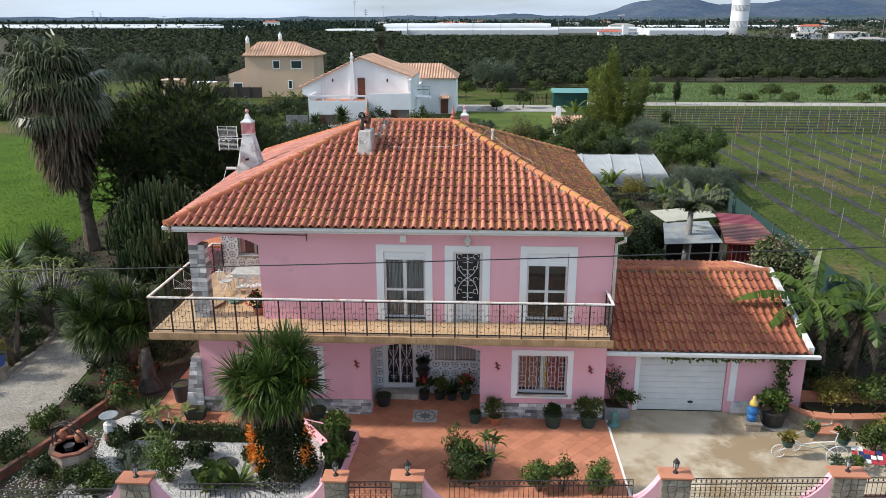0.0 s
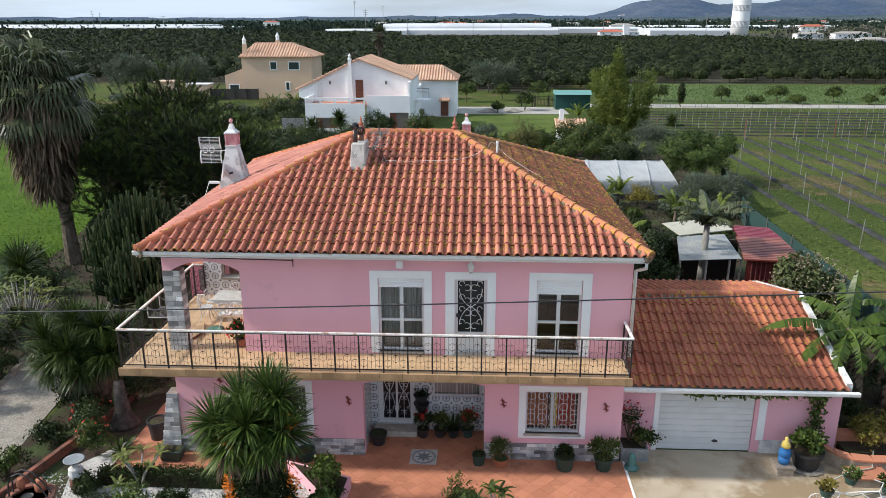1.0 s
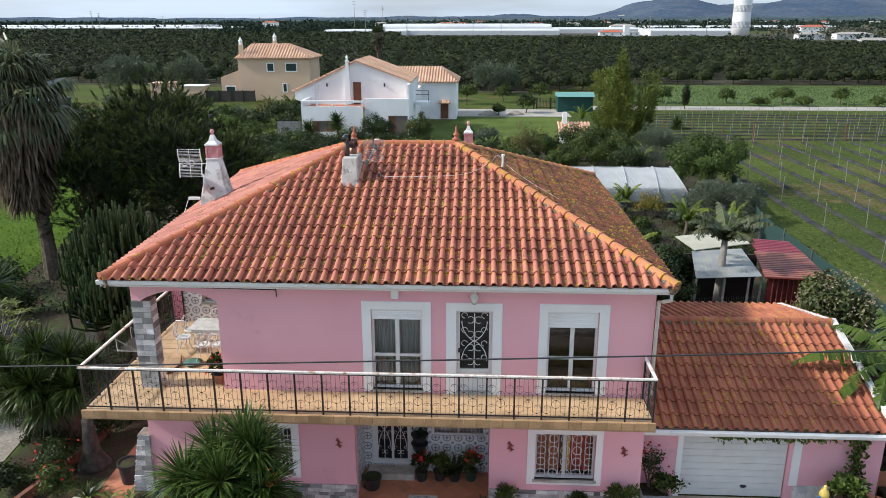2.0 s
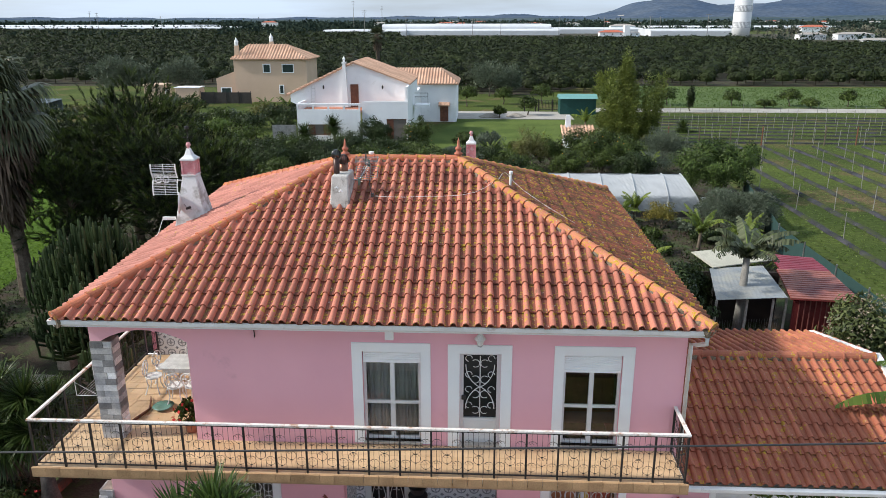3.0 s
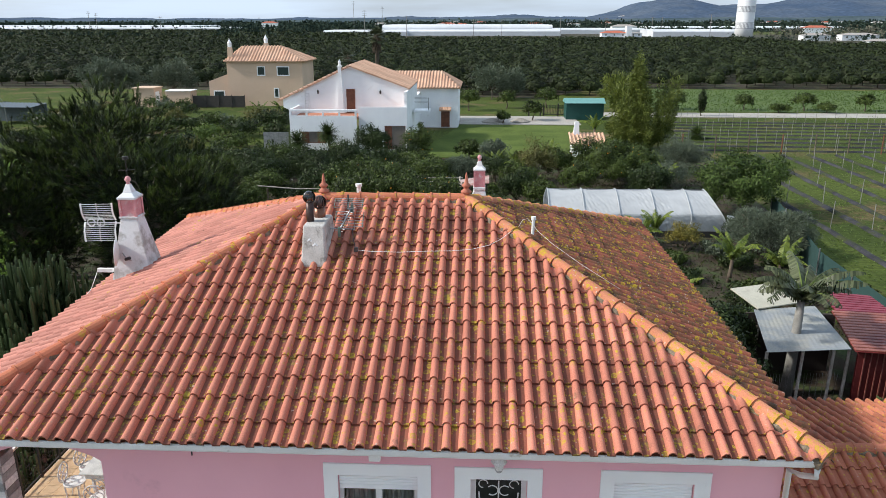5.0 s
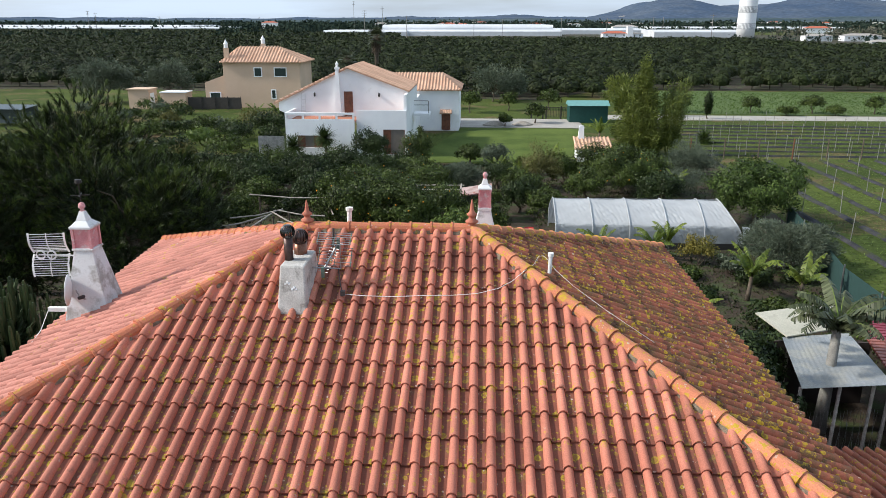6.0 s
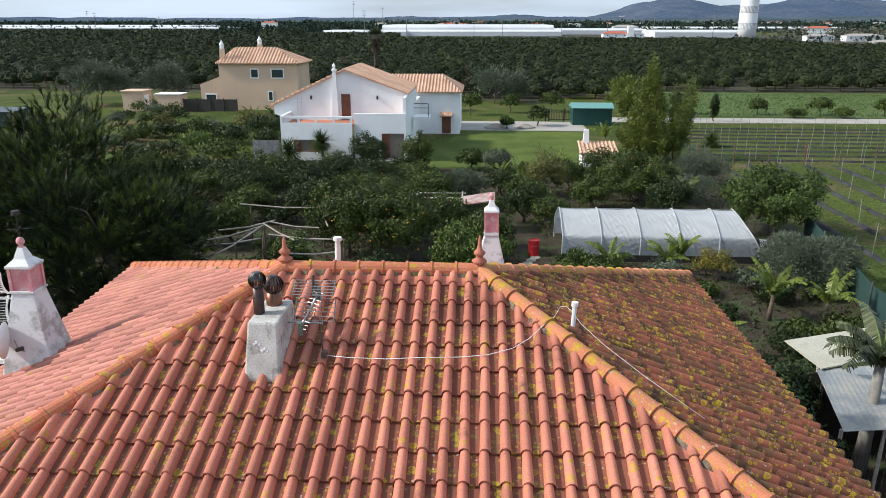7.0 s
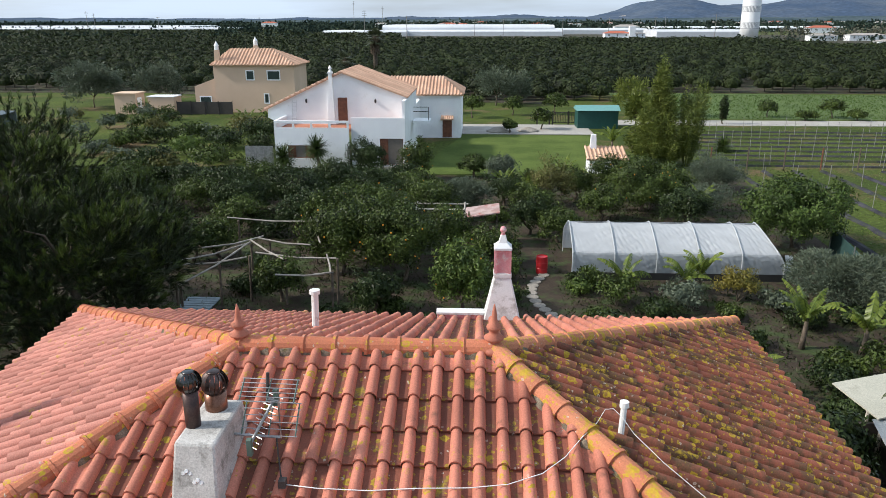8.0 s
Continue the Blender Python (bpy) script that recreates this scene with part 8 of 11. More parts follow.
for i, (x, y, h, r, lf) in enumerate(((-1.1, 44.6, 2.6, 1.8, 11000), (15.9, 29.2, 2.5, 2.6, 15000), (17.0, 52.0, 2.7, 2.5, 11000), (-57.0, 105, 6.5, 4.6, 6500), (-50, 112, 6.0, 4.0, 4500))):
    leafy_tree("olive_tree", x, y, h, r, "grey-green olive tree with fine leaves", LEAF_OLIVE, lf, (0.18, 0.042) if y < 80 else (0.42, 0.16), 0.10, 200 + i, low=-0.75, hollow=0.35, up=0.25, clumps=90, clump_r=0.24)
shrub("loquat_bush", 13.7, 9.2, 3.4, 1.5, "loquat bush with cream flower heads beside the garage", LEAF_LOQUAT, 4600, (0.27, 0.09), 118, "bush", flowers=LEAF_CREAM, n_flowers=420, low=-0.6)
LEAF_SERE = leafage("sere_leaf", (0.055, 0.065, 0.018), (0.17, 0.155, 0.05))
leafy_tree("fruit_tree", 4.7, 47.0, 3.4, 2.2, "sparse yellowing fruit tree", LEAF_SERE, 3000, (0.17, 0.07), 0.12, 301, low=-0.6, hollow=0.3)
leafy_tree("fruit_tree", 14.8, 46.0, 2.0, 2.3, "low greyish shrub tree with thin leaves", LEAF_OLIVE, 2600, (0.16, 0.06), 0.12, 302, low=-0.6)
shrub("yellow_shrub", 11.6, 29.4, 1.85, 1.0, "yellow-green shrub before the polytunnel", LEAF_YELLOW, 2200, (0.13, 0.06), 303)
for i, (x, y, h, r, mat) in enumerate(((8.8, 28.6, 1.3, 1.5, LEAF_OLIVE), (6.0, 28.6, 1.6, 1.2, LEAF_CITRUS), (4.6, 30.2, 0.7, 0.7, LEAF_BRIGHT), (7.4, 27.2, 0.9, 1.0, LEAF_DARK), (12.9, 28.4, 0.9, 0.8, LEAF_OLIVE), (10.6, 27.4, 0.6, 0.7, LEAF_CITRUS), (5.0, 26.6, 0.6, 0.8, LEAF_CITRUS), (1.4, 29.0, 0.7, 0.8, LEAF_CITRUS), (-0.9, 30.2, 0.8, 0.9, LEAF_DARK), (-4.0, 27.6, 0.5, 0.7, LEAF_CITRUS), (-6.4, 26.6, 0.5, 0.8, LEAF_DARK), (-11.0, 29.6, 0.8, 0.8, LEAF_DARK), (-9.8, 31.4, 0.6, 0.7, LEAF_CITRUS), (-11.6, 33.0, 0.7, 0.9, LEAF_DARK), (-8.4, 35.4, 0.6, 0.9, LEAF_CITRUS), (-12.5, 38.6, 1.2, 1.4, LEAF_DARK), (-10.4, 42.0, 1.2, 1.5, LEAF_CITRUS), (0.9, 43.0, 0.8, 1.0, LEAF_CITRUS), (13.0, 22.6, 0.7, 0.9, LEAF_CITRUS), (10.4, 24.6, 0.6, 0.8, LEAF_DARK), (15.6, 27.0, 0.7, 0.9, LEAF_DARK), (11.6, 18.6, 1.0, 1.0, LEAF_DARK), (13.6, 26.5, 0.9, 1.0, LEAF_DARK), (1.2, 31.5, 1.2, 0.9, LEAF_BRIGHT), (4.9, 31.0, 1.0, 0.8, LEAF_CITRUS), (-25.5, 70, 1.9, 2.6, LEAF_DARK), (-24, 76, 2.4, 3.0, LEAF_DARK), (-28, 66, 1.8, 2.0, LEAF_BRIGHT), (-31, 74, 1.8, 2.2, LEAF_CITRUS), (-20.5, 66, 2.2, 2.0, LEAF_DARK), (-36, 70, 1.6, 1.8, LEAF_CITRUS), (-29, 60, 1.8, 2.0, LEAF_DARK), (-23.5, 60, 2.0, 1.8, LEAF_CITRUS), (-19, 12, 1.2, 1.3, LEAF_DARK), (-21, 14.6, 1.5, 1.3, LEAF_DARK), (6.5, 18, 1.2, 1.2, LEAF_DARK), (14.5, 22, 1.1, 1.3, LEAF_CITRUS), (12.0, 21.0, 1.0, 1.2, LEAF_DARK), (15.3, 18.6, 1.2, 0.9, LEAF_CITRUS), (3.0, 52, 1.5, 1.4, LEAF_CITRUS), (-4, 46, 1.8, 1.5, LEAF_CITRUS), (-44, 60, 2.0, 2.2, LEAF_DARK), (-52, 66, 2.0, 2.6, LEAF_CITRUS), (-60, 70, 2.0, 3.0, LEAF_DARK), (-40, 84, 1.6, 2.0, LEAF_CITRUS))):
    shrub("garden_shrub", x, y, h, r, "rounded leafy garden shrub", mat, 1500, (0.18, 0.075) if y < 50 else (0.3, 0.14), 400 + i)
SHED_ROOF = plain("dull_blue_sheet", (0.13, 0.16, 0.18), 0.8)
fs_ = thing("field_shed", (-56, 80, 0), "low open field shed with a grey-blue sheet roof", "shed")
part("sheet_roof", corrugated(Shape(), (-61.0, 78.5, 2.1), (-54.0, 78.0, 2.1), (-53.8, 81.5, 2.3), (-61.0, 82.0, 2.3), 14, 0.03), SHED_ROOF, fs_)
part("back_wall", Shape().box(-61, 81.4, 0, -54.0, 81.5, 2.2), SHED_ROOF, fs_)
for x in (-60.8, -57.6, -54.2):
    part("post", Shape().tube([(x, 78.6, 0), (x, 78.6, 2.08)], 0.06, 6), STEEL, fs_)
rgm = random.Random(83)
for i in range(70):
    x, y = rgm.uniform(-72, -19.5), rgm.uniform(58, 95)
    if x > -34 and y > 92:
        continue
    shrub("meadow_bush", x, y, rgm.uniform(0.7, 2.2), rgm.uniform(0.9, 2.2), "wild leafy bush in the meadow", (LEAF_DARK, LEAF_CITRUS, LEAF_SERE, LEAF_OLIVE)[i % 4], 420, (0.34, 0.16), 1300 + i, group="bushes in the meadow")
# tall plume of bamboo
rgb_ = np.random.default_rng(17)
bm_ = thing("bamboo", (15.35, 62.5, 0), "tall feathery yellow-green bamboo clump", "bamboo")
q_, st = [], Shape()
for i in range(110):
    a, f = 2 * math.pi * rgb_.random(), rgb_.random() ** 0.7
    if i > 84:
        f *= 0.22
    h = 9.6 * (1 - 0.86 * f ** 0.62) * rgb_.uniform(0.88, 1.0) + 1.0
    ox, oy = math.cos(a) * f, math.sin(a) * f
    bx = 15.35
    if i < 16:
        bx, h, ox = 17.9, 6.9 * rgb_.uniform(0.7, 1.0), 0.45 * ox + 0.15
    pts = [np.array([bx + ox * 0.8, 62.5 + oy * 0.8, 0]), np.array([bx + ox * 2.3, 62.5 + oy * 2.3, h * 0.5]), np.array([bx + ox * 2.7, 62.5 + oy * 2.7, h])]
    st.tube([tuple(v) for v in pts], [0.045, 0.035, 0.008], 5)
    m = 260
    u_ = 0.15 + 0.87 * rgb_.random(m)
    bb = np.array([(1 - k) ** 2 * pts[0] + 2 * k * (1 - k) * pts[1] + k * k * pts[2] for k in u_]) + rgb_.normal(scale=0.20, size=(m, 3)) * (1.25 - 0.6 * u_[:, None])
    ww = rgb_.normal(size=(m, 3)) * 0.8 + np.array([ox * 1.2, oy * 1.2, 0.25])
    q_.append(kites(bb, ww, 0.30 + 0.22 * rgb_.random(m), np.full(m, 0.062), rgb_))
part("cane", st, LEAF_BAMBOO, bm_, kind="stuff")
part("foliage", quads_mesh("foliage", np.concatenate(q_)), LEAF_BAMBOO, bm_)

for i, (x, y, hs_, L) in enumerate(((-16.3, 57, [(0, 0, 1.5)], 1.25), (-13.2, 57, [(-0.3, 0, 2.2)], 1.25), (23.4, 70, [(0, 0, 0.5)], 1.2))):
    yucca("yucca", x, y, hs_, L, "yucca with a ball of dark sword leaves", 500 + i, 300, 0.16)
for i, (x, y, h, L, n_) in enumerate(((6.6, 30.6, 0.7, 1.5, 8), (9.4, 30.3, 0.8, 1.5, 9), (10.2, 30.7, 1.0, 1.4, 8), (3.2, 47, 1.3, 1.6, 8), (1.5, 48.5, 1.2, 1.6, 8), (6.0, 52, 1.4, 1.6, 8), (12.4, 24.4, 1.3, 1.75, 12), (14.5, 24.0, 1.1, 1.6, 9), (14.2, 45, 1.2, 1.5, 6), (11.6, 64, 2.0, 2.0, 8), (-25, 84, 1.2, 2.0, 8), (-27.5, 83, 1.0, 2.0, 8), (8.6, 20.5, 0.8, 1.6, 7))):
    banana("banana_plant", x, y, h, n_, L, "young banana plant with arching torn leaves", 600 + i, group="banana plants in the garden", upright=2.0, width=0.42, material=LEAF_YOUNG)
banana("bird_of_paradise_tree", 10.75, 13.15, 3.7, 24, 1.9, "tree strelitzia with paddle leaves rising through the shed roof", 650, category="tree", width=0.6, stem_r=0.17, material=LEAF_PALM, upright=1.5, bark=STAKE)

pine("pine_tree", -17.2, 22.5, 9.6, 4.3, "large dark pine with dense needles", 701, 60000)
pine("pine_tree", -13.2, 19.2, 7.6, 3.5, "large dark pine with dense needles", 702, 54000)
pine("pine_tree", -20.4, 23.5, 7.6, 2.9, "large dark pine with dense needles", 706, 30000)
pine("pine_tree", -18.4, 18.2, 7.0, 2.7, "dark pine with lighter shoots", 703, 32000)
pine("pine_tree", -13.9, 25.0, 6.0, 2.9, "large dark pine with dense needles", 704, 30000)
pine("pine_tree", -19.5, 27.5, 8.0, 3.2, "large dark pine with dense needles", 705, 26000)
fan_palm("fan_palm", -19.95, 16.8, 8.7, "tall fan palm with a shaggy skirt of dead leaves", 711, 66, 2400, 6.0, 1.65, (-0.6, 0), stalk=1.55, skirt_r=1.6, droop=0.95)
fan_palm("fan_palm", -23.6, 166, 8.6, "distant fan palm above the white house", 712, 40, 260, 3.6, 1.3, (0, 0), 0.45)
fan_palm("fan_palm", -29.3, 160, 4.2, "low distant fan palm", 713, 30, 60, 1.2, 1.2, (0, 0), 0.35)
candelabra("tree_euphorbia", -13.4, 11.0, 5.3, 2.4, 420, "large candelabra euphorbia of many upright green columns", 721)
candelabra("tree_euphorbia", -12.4, 8.4, 4.0, 1.8, 280, "candelabra euphorbia of many upright green columns", 722)
candelabra("tree_euphorbia", -10.9, 6.3, 2.8, 1.1, 110, "smaller candelabra euphorbia beside the balcony", 723)
for i, (x, y, h) in enumerate(((29.5, 90, 3.9), (25.3, 92, 4.2))):
    leafy_tree("cypress", x, y, h, 0.5, "thin dark cypress by the lane", LEAF_DARK, 1500, (0.3, 0.12), 0.03, 730 + i, hollow=0.2, low=-0.9)
for i, (x, y, h, r) in enumerate(((37.4, 97, 2.2, 1.4), (45.5, 96.5, 2.6, 1.7), (53.5, 96, 2.4, 1.5), (61, 95.5, 2.6, 1.6), (28.2, 97.5, 2.4, 1.6), (70, 95, 2.4, 1.6), (41.0, 93.8, 1.2, 1.5), (47.5, 94.0, 1.3, 1.3), (57.5, 93.5, 1.4, 1.3), (-1.2, 95, 3.2, 1.6), (4.2, 98, 2.6, 1.6), (-4.5, 100, 3.0, 1.8), (10, 99, 3.0, 1.8), (7, 84.5, 2.6, 1.2), (3.2, 81.5, 1.6, 0.8))):
    leafy_tree("roadside_tree", x, y, h, r, "small round tree beside the lane", LEAF_CITRUS, 800, (0.36, 0.16), 0.25, 740 + i, low=-0.5)
for i, (x, y, h, r) in enumerate(((2.2, 110, 6.0, 2.8), (5.5, 112, 5.0, 2.4), (19.5, 96, 5.5, 2.4), (17.8, 84, 4.6, 1.5))):
    leafy_tree("roadside_tree", x, y, h, r, "taller pale wispy tree at the edge of the grove", LEAF_OLIVE if i < 2 else LEAF_BAMBOO, 1600, (0.5, 0.14), 0.1, 760 + i, low=-0.8, up=0.6)


annexe = thing("annexe", (-9.65, 10.3, 0), "small pink outbuilding with a red clay roof behind the house", "outbuilding")
part("wall", panel(-10.75, -8.55, 0, 2.6, 9.2, 9.4, [(-10.4, -9.75, 1.45, 2.42)]), PINK, annexe)
part("wall", Shape().box(-10.75, 9.4, 0, -10.55, 11.4, 2.6), PINK, annexe)
part("wall", Shape().box(-8.75, 9.4, 0, -8.55, 11.4, 2.6), PINK, annexe)
part("wall", Shape().box(-10.55, 11.2, 0, -8.75, 11.4, 2.6), PINK, annexe)
part("roof", Shape().prism([(-10.9, 9.05, 2.605), (-8.45, 9.05, 2.605), (-8.45, 11.5, 3.1), (-10.9, 11.5, 3.1)], (0, 0, 0.09)), CLAY_OLD, annexe)
for i in range(3):
    for j in range(4):
        part("glass_block", Shape().box(-10.4 + 0.217 * i + 0.008, 9.24, 1.45 + 0.2425 * j + 0.008, -10.4 + 0.217 * (i + 1) - 0.008, 9.34, 1.45 + 0.2425 * (j + 1) - 0.008), GREYSHEET, annexe, bevel=0.012)


# ---- in front of the house: paving, beds, boundary ----
patio_rects = [(-2.55, 5.0, -4.75, -1.25), (-9.3, 5.0, -1.25, 0.0), (-9.3, -7.66, 0.0, 9.0), (-2.31, 1.09, 0.0, 1.45)]
ps_ = Shape()
for x0, x1, y0, y1 in patio_rects:
    ps_.box(x0, y0, -0.2, x1, y1, 0.012)
patio = solid("patio", ps_, MORTAR, "terracotta tiled terrace round the house", "pavement", "structure")
sheet("drive", [(5.06, -4.7), (13.5, -4.3), (13.5, -0.4), (11.5, 0.2), (11.1, 0.66), (5.06, 0.66)], 0.022, CONCRETE, "stained concrete forecourt before the garage", "pavement")
solid("white_line", Shape().box(5.0, -4.7, -0.1, 5.06, 0.0, 0.03), WHITE, "worn white painted edge strip", "edging", "structure")
sheet("track", [(-15.4, -12), (-12.7, -12), (-12.5, 0), (-13.0, 4), (-14.2, 9), (-16.4, 9), (-15.5, 4)], 0.022, TRACK, "pale stony drive beside the garden", "road")
sheet("garden_soil", [(-12.3, -4.9), (-9.9, -4.9), (-9.9, -2.6), (-10.4, -1), (-9.32, 0.6), (-9.32, 7), (-12.9, 7), (-12.5, 0)], 0.024, SOIL, "dark planted soil along the drive")
sheet("gravel_bed", [(-12.0, -4.9), (-2.6, -4.9), (-2.6, -1.26), (-9.32, -1.26), (-9.32, 3.4), (-10.4, 3.4), (-11.6, -2)], 0.016, GRAVEL, "garden bed spread with white gravel", "gravel")
sheet("side_bed", [(-30, -6), (-15.45, -6), (-15.5, 4), (-16.4, 9), (-19.5, 9), (-30, 9)], 0.016, SOIL, "dark planted soil beside the drive", "ground")
sheet("right_bed", [(11.3, 0.3), (20, 0.3), (20, 9), (11.3, 9)], 0.30, SOIL, "raised planting bed of dark soil beside the garage", "ground")
sheet("street", [(-60, -12), (60, -7.5), (60, -60), (-60, -60)], 0.02, TRACK, "pale street outside the boundary wall", "road")
# pebbles
rp = np.random.default_rng(41)
n = 5200
px_, py_ = -11.6 + 9.0 * rp.random(n), -4.8 + 3.5 * rp.random(n)
sz = 0.018 + 0.03 * rp.random(n)
oct_ = np.array([(1, 0, 0), (0, 1, 0), (-1, 0, 0), (0, -1, 0), (0, 0, 0.7)], float)
tri = []
for a, b_ in ((0, 1), (1, 2), (2, 3), (3, 0)):
    tri.append(np.stack([oct_[a] * np.ones((n, 1)), oct_[b_] * np.ones((n, 1)), oct_[4] * np.ones((n, 1))], 1) * sz[:, None, None] + np.stack([px_, py_, np.full(n, 0.016)], 1)[:, None, :])
solid("gravel_stones", quads_mesh("gravel_stones", np.concatenate(tri), 3), GRAVEL, "loose white pebbles on the bed", "gravel", "stuff")

# mosaic panel let into the terrace
mo = thing("mosaic", (-0.62, -0.05, 0.02), "square grey and white star mosaic set in the terrace", "mosaic")
part("panel", Shape().box(-1.0, -0.42, 0.0, -0.24, 0.34, 0.031), plain("pale_mosaic", (0.46, 0.45, 0.43), 0.6), mo)
rg_ = Shape()
for r in (0.30, 0.34):
    rg_.ring((-0.62, -0.04, 0.03), r, 0.012, "z", 28, 4)
for i in range(8):
    a, b_ = 2 * math.pi * i / 8, 2 * math.pi * (i + 0.5) / 8
    rg_.prism([(-0.62, -0.04, 0.03), (-0.62 + 0.12 * math.cos(a - 0.39), -0.04 + 0.12 * math.sin(a - 0.39), 0.03), (-0.62 + 0.26 * math.cos(a), -0.04 + 0.26 * math.sin(a), 0.03), (-0.62 + 0.12 * math.cos(b_), -0.04 + 0.12 * math.sin(b_), 0.03)], (0, 0, 0.006))
part("star", rg_, plain("grey_mosaic", (0.16, 0.17, 0.18), 0.6), mo, "dark grey eight-pointed star")

# ---- balcony railing ----
rail = thing("balcony_railing", (-1.9, -1.15, FLOOR2), "black wrought iron railing with a rusty white handrail", "railing")
part("handrail", Shape().box(-8.52, -1.19, 4.28, 4.80, -1.12, 4.325).box(-8.52, -1.12, 4.28, -8.45, 4.2, 4.325).box(4.73, -1.12, 4.28, 4.80, -0.04, 4.325).box(-8.45, 4.13, 4.28, -8.15, 4.2, 4.325), RUSTY_WHITE, rail, "white painted handrail with rust", bevel=0.006)


def rail_pieces(L):
    """The meshes of one bay of ironwork: foot and top rail, thin bars, and rings with a pair of small curls."""
    flat = Shape().box(0, -0.012, 0, L, 0.012, 0.025).mesh("rail")
    bar = Shape().tube([(0, 0, 0.09), (0, 0, 1.03)], 0.0040, 4).mesh("bar")
    ring = Shape().ring((0, 0, 0), 0.100, 0.0042, "y", 16, 4).box(-0.022, -0.008, -0.112, 0.022, 0.008, -0.096)
    for sg in (-1, 1):
        ring.ring((sg * 0.032, 0, 0.062), 0.028, 0.0034, "y", 9, 4, 0.5, 5.0)
    ring = ring.mesh("scroll_ring")
    for me in (flat, bar, ring):
        me.materials.append(IRON)
    return flat, bar, ring


bay_len = 13.25 / 21
post_mesh = Shape().box(-0.019, -0.019, -0.02, 0.019, 0.019, 1.07).mesh("post")
post_mesh.materials.append(IRON)


def rail_run(x, y, turn, count, L):
    flat, bar, ring = rail_pieces(L)
    base = Matrix.Translation((x, y, FLOOR2)) @ pose(0, 0, 0, 0, 0, turn)

    def put(name, mesh, dx, dz):
        ob = part(name, mesh, IRON, rail)
        ob.matrix_basis = base @ Matrix.Translation((dx, 0, dz))
    for i in range(count + 1):
        put("post", post_mesh, i * L, 0)
        if i == count:
            break
        for z in (0.07, 1.03):
            put("rail", flat, i * L, z)
        for k in range(1, 6):
            put("bar", bar, (i + k / 6) * L, 0)
        for cx, cz in ((0.18, 0.27), (0.82, 0.27), (0.18, 0.76), (0.82, 0.76), (0.5, 0.405), (0.5, 0.61)):
            put("scroll_ring", ring, (i + cx) * L, cz)


rail_run(-8.485, -1.155, 0, 21, bay_len)
rail_run(-8.485, -1.155, 90, 8, 5.3 / 8)
rail_run(4.765, -1.155, 90, 2, 0.55)
rail_run(-8.485, 4.165, 0, 1, 0.33)
rack = thing("drying_rack", (-8.3, 1.0, 3.9), "white wire clothes rack hung inside the balcony rail", "rack")
s = Shape()
for i in range(8):
    s.tube([(-8.42 + 0.07 * i, 0.55, 3.93), (-8.42 + 0.07 * i, 1.35, 3.93)], 0.006, 4)
for y in (0.55, 1.35):
    s.tube([(-8.44, y, 3.93), (-7.9, y, 3.93)], 0.008, 4)
    s.tube([(-8.44, y, 4.28), (-8.44, y, 3.93)], 0.008, 4)
    s.tube([(-8.44, y, 4.25), (-7.95, y, 3.95)], 0.006, 4)
part("rack_wires", s, PVC, rack)

# loggia: cast table with chairs, a dish, a branch, a flower pot
WHITE_IRON = surface("white_cast_iron", (0.60, 0.61, 0.60), (0.72, 0.72, 0.71), rough=0.6, scale=3, grain=60, bump=0.2, stain=(0.42, 0.38, 0.33), stain_at=0.64, stain_scale=6)
SPECKLED = surface("speckled_top", (0.44, 0.46, 0.45), (0.58, 0.60, 0.58), rough=0.35, scale=6, grain=60, bump=0.03, grain_amount=0.25)
tb = thing("garden_table", (-6.5, 2.3, FLOOR2), "oblong white cast iron table with a speckled grey top", "table")
part("tabletop", Shape().box(-7.14, 1.90, 3.93, -5.90, 2.72, 3.965), SPECKLED, tb, "speckled grey-green top", bevel=0.015)
part("apron", panel(-7.06, -5.98, 3.82, 3.93, 1.96, 1.98), WHITE_IRON, tb)
for x, y in ((-7.0, 2.0), (-6.04, 2.0), (-7.0, 2.62), (-6.04, 2.62)):
    part("leg", Shape().tube([(x, y, 3.93), (x + 0.08, y, 3.75), (x + 0.10, y, 3.5), (x - 0.02, y, 3.33), (x - 0.06, y, FLOOR2)], 0.024, 6), WHITE_IRON, tb)
for x in (-6.8, -6.52, -6.24):
    part("scroll_panel", Shape().ring((x, 1.97, 3.68), 0.12, 0.014, "y", 14, 5).ring((x - 0.05, 1.97, 3.72), 0.05, 0.010, "y", 10, 4).ring((x + 0.05, 1.97, 3.62), 0.05, 0.010, "y", 10, 4), WHITE_IRON, tb)

cc = thing("garden_chair", (0, 0, 0), "white cast iron chair with a lacy scroll back", "chair", "chairs round the garden table")
part("seat", Shape().lathe(0, 0, [(0.19, 0.43), (0.205, 0.44), (0.205, 0.46), (0.18, 0.465)], 16), WHITE_IRON, cc)
bk = Shape()
bk.ring((0, 0.19, 0.66), 0.19, 0.013, "y", 18, 5)
for dx, dz in ((-0.09, 0.62), (0.09, 0.62), (0, 0.74), (0, 0.55)):
    bk.ring((dx, 0.19, dz), 0.075, 0.011, "y", 12, 4)
part("backrest", bk, WHITE_IRON, cc)
for dx, dy in ((-0.15, -0.13), (0.15, -0.13), (-0.15, 0.15), (0.15, 0.15)):
    part("leg", Shape().tube([(dx * 0.9, dy * 0.9, 0.43), (dx * 0.8, dy * 0.8, 0.22), (dx * 1.25, dy * 1.25, 0.0)], 0.016, 5), WHITE_IRON, cc)
for x, y, a in ((-7.36, 2.1, 95), (-7.32, 2.62, 80), (-6.62, 1.62, 185), (-6.2, 1.66, 170), (-6.75, 3.0, 5)):
    copy_thing(cc, pose(x, y, FLOOR2 - 0.01, 0, 0, a))
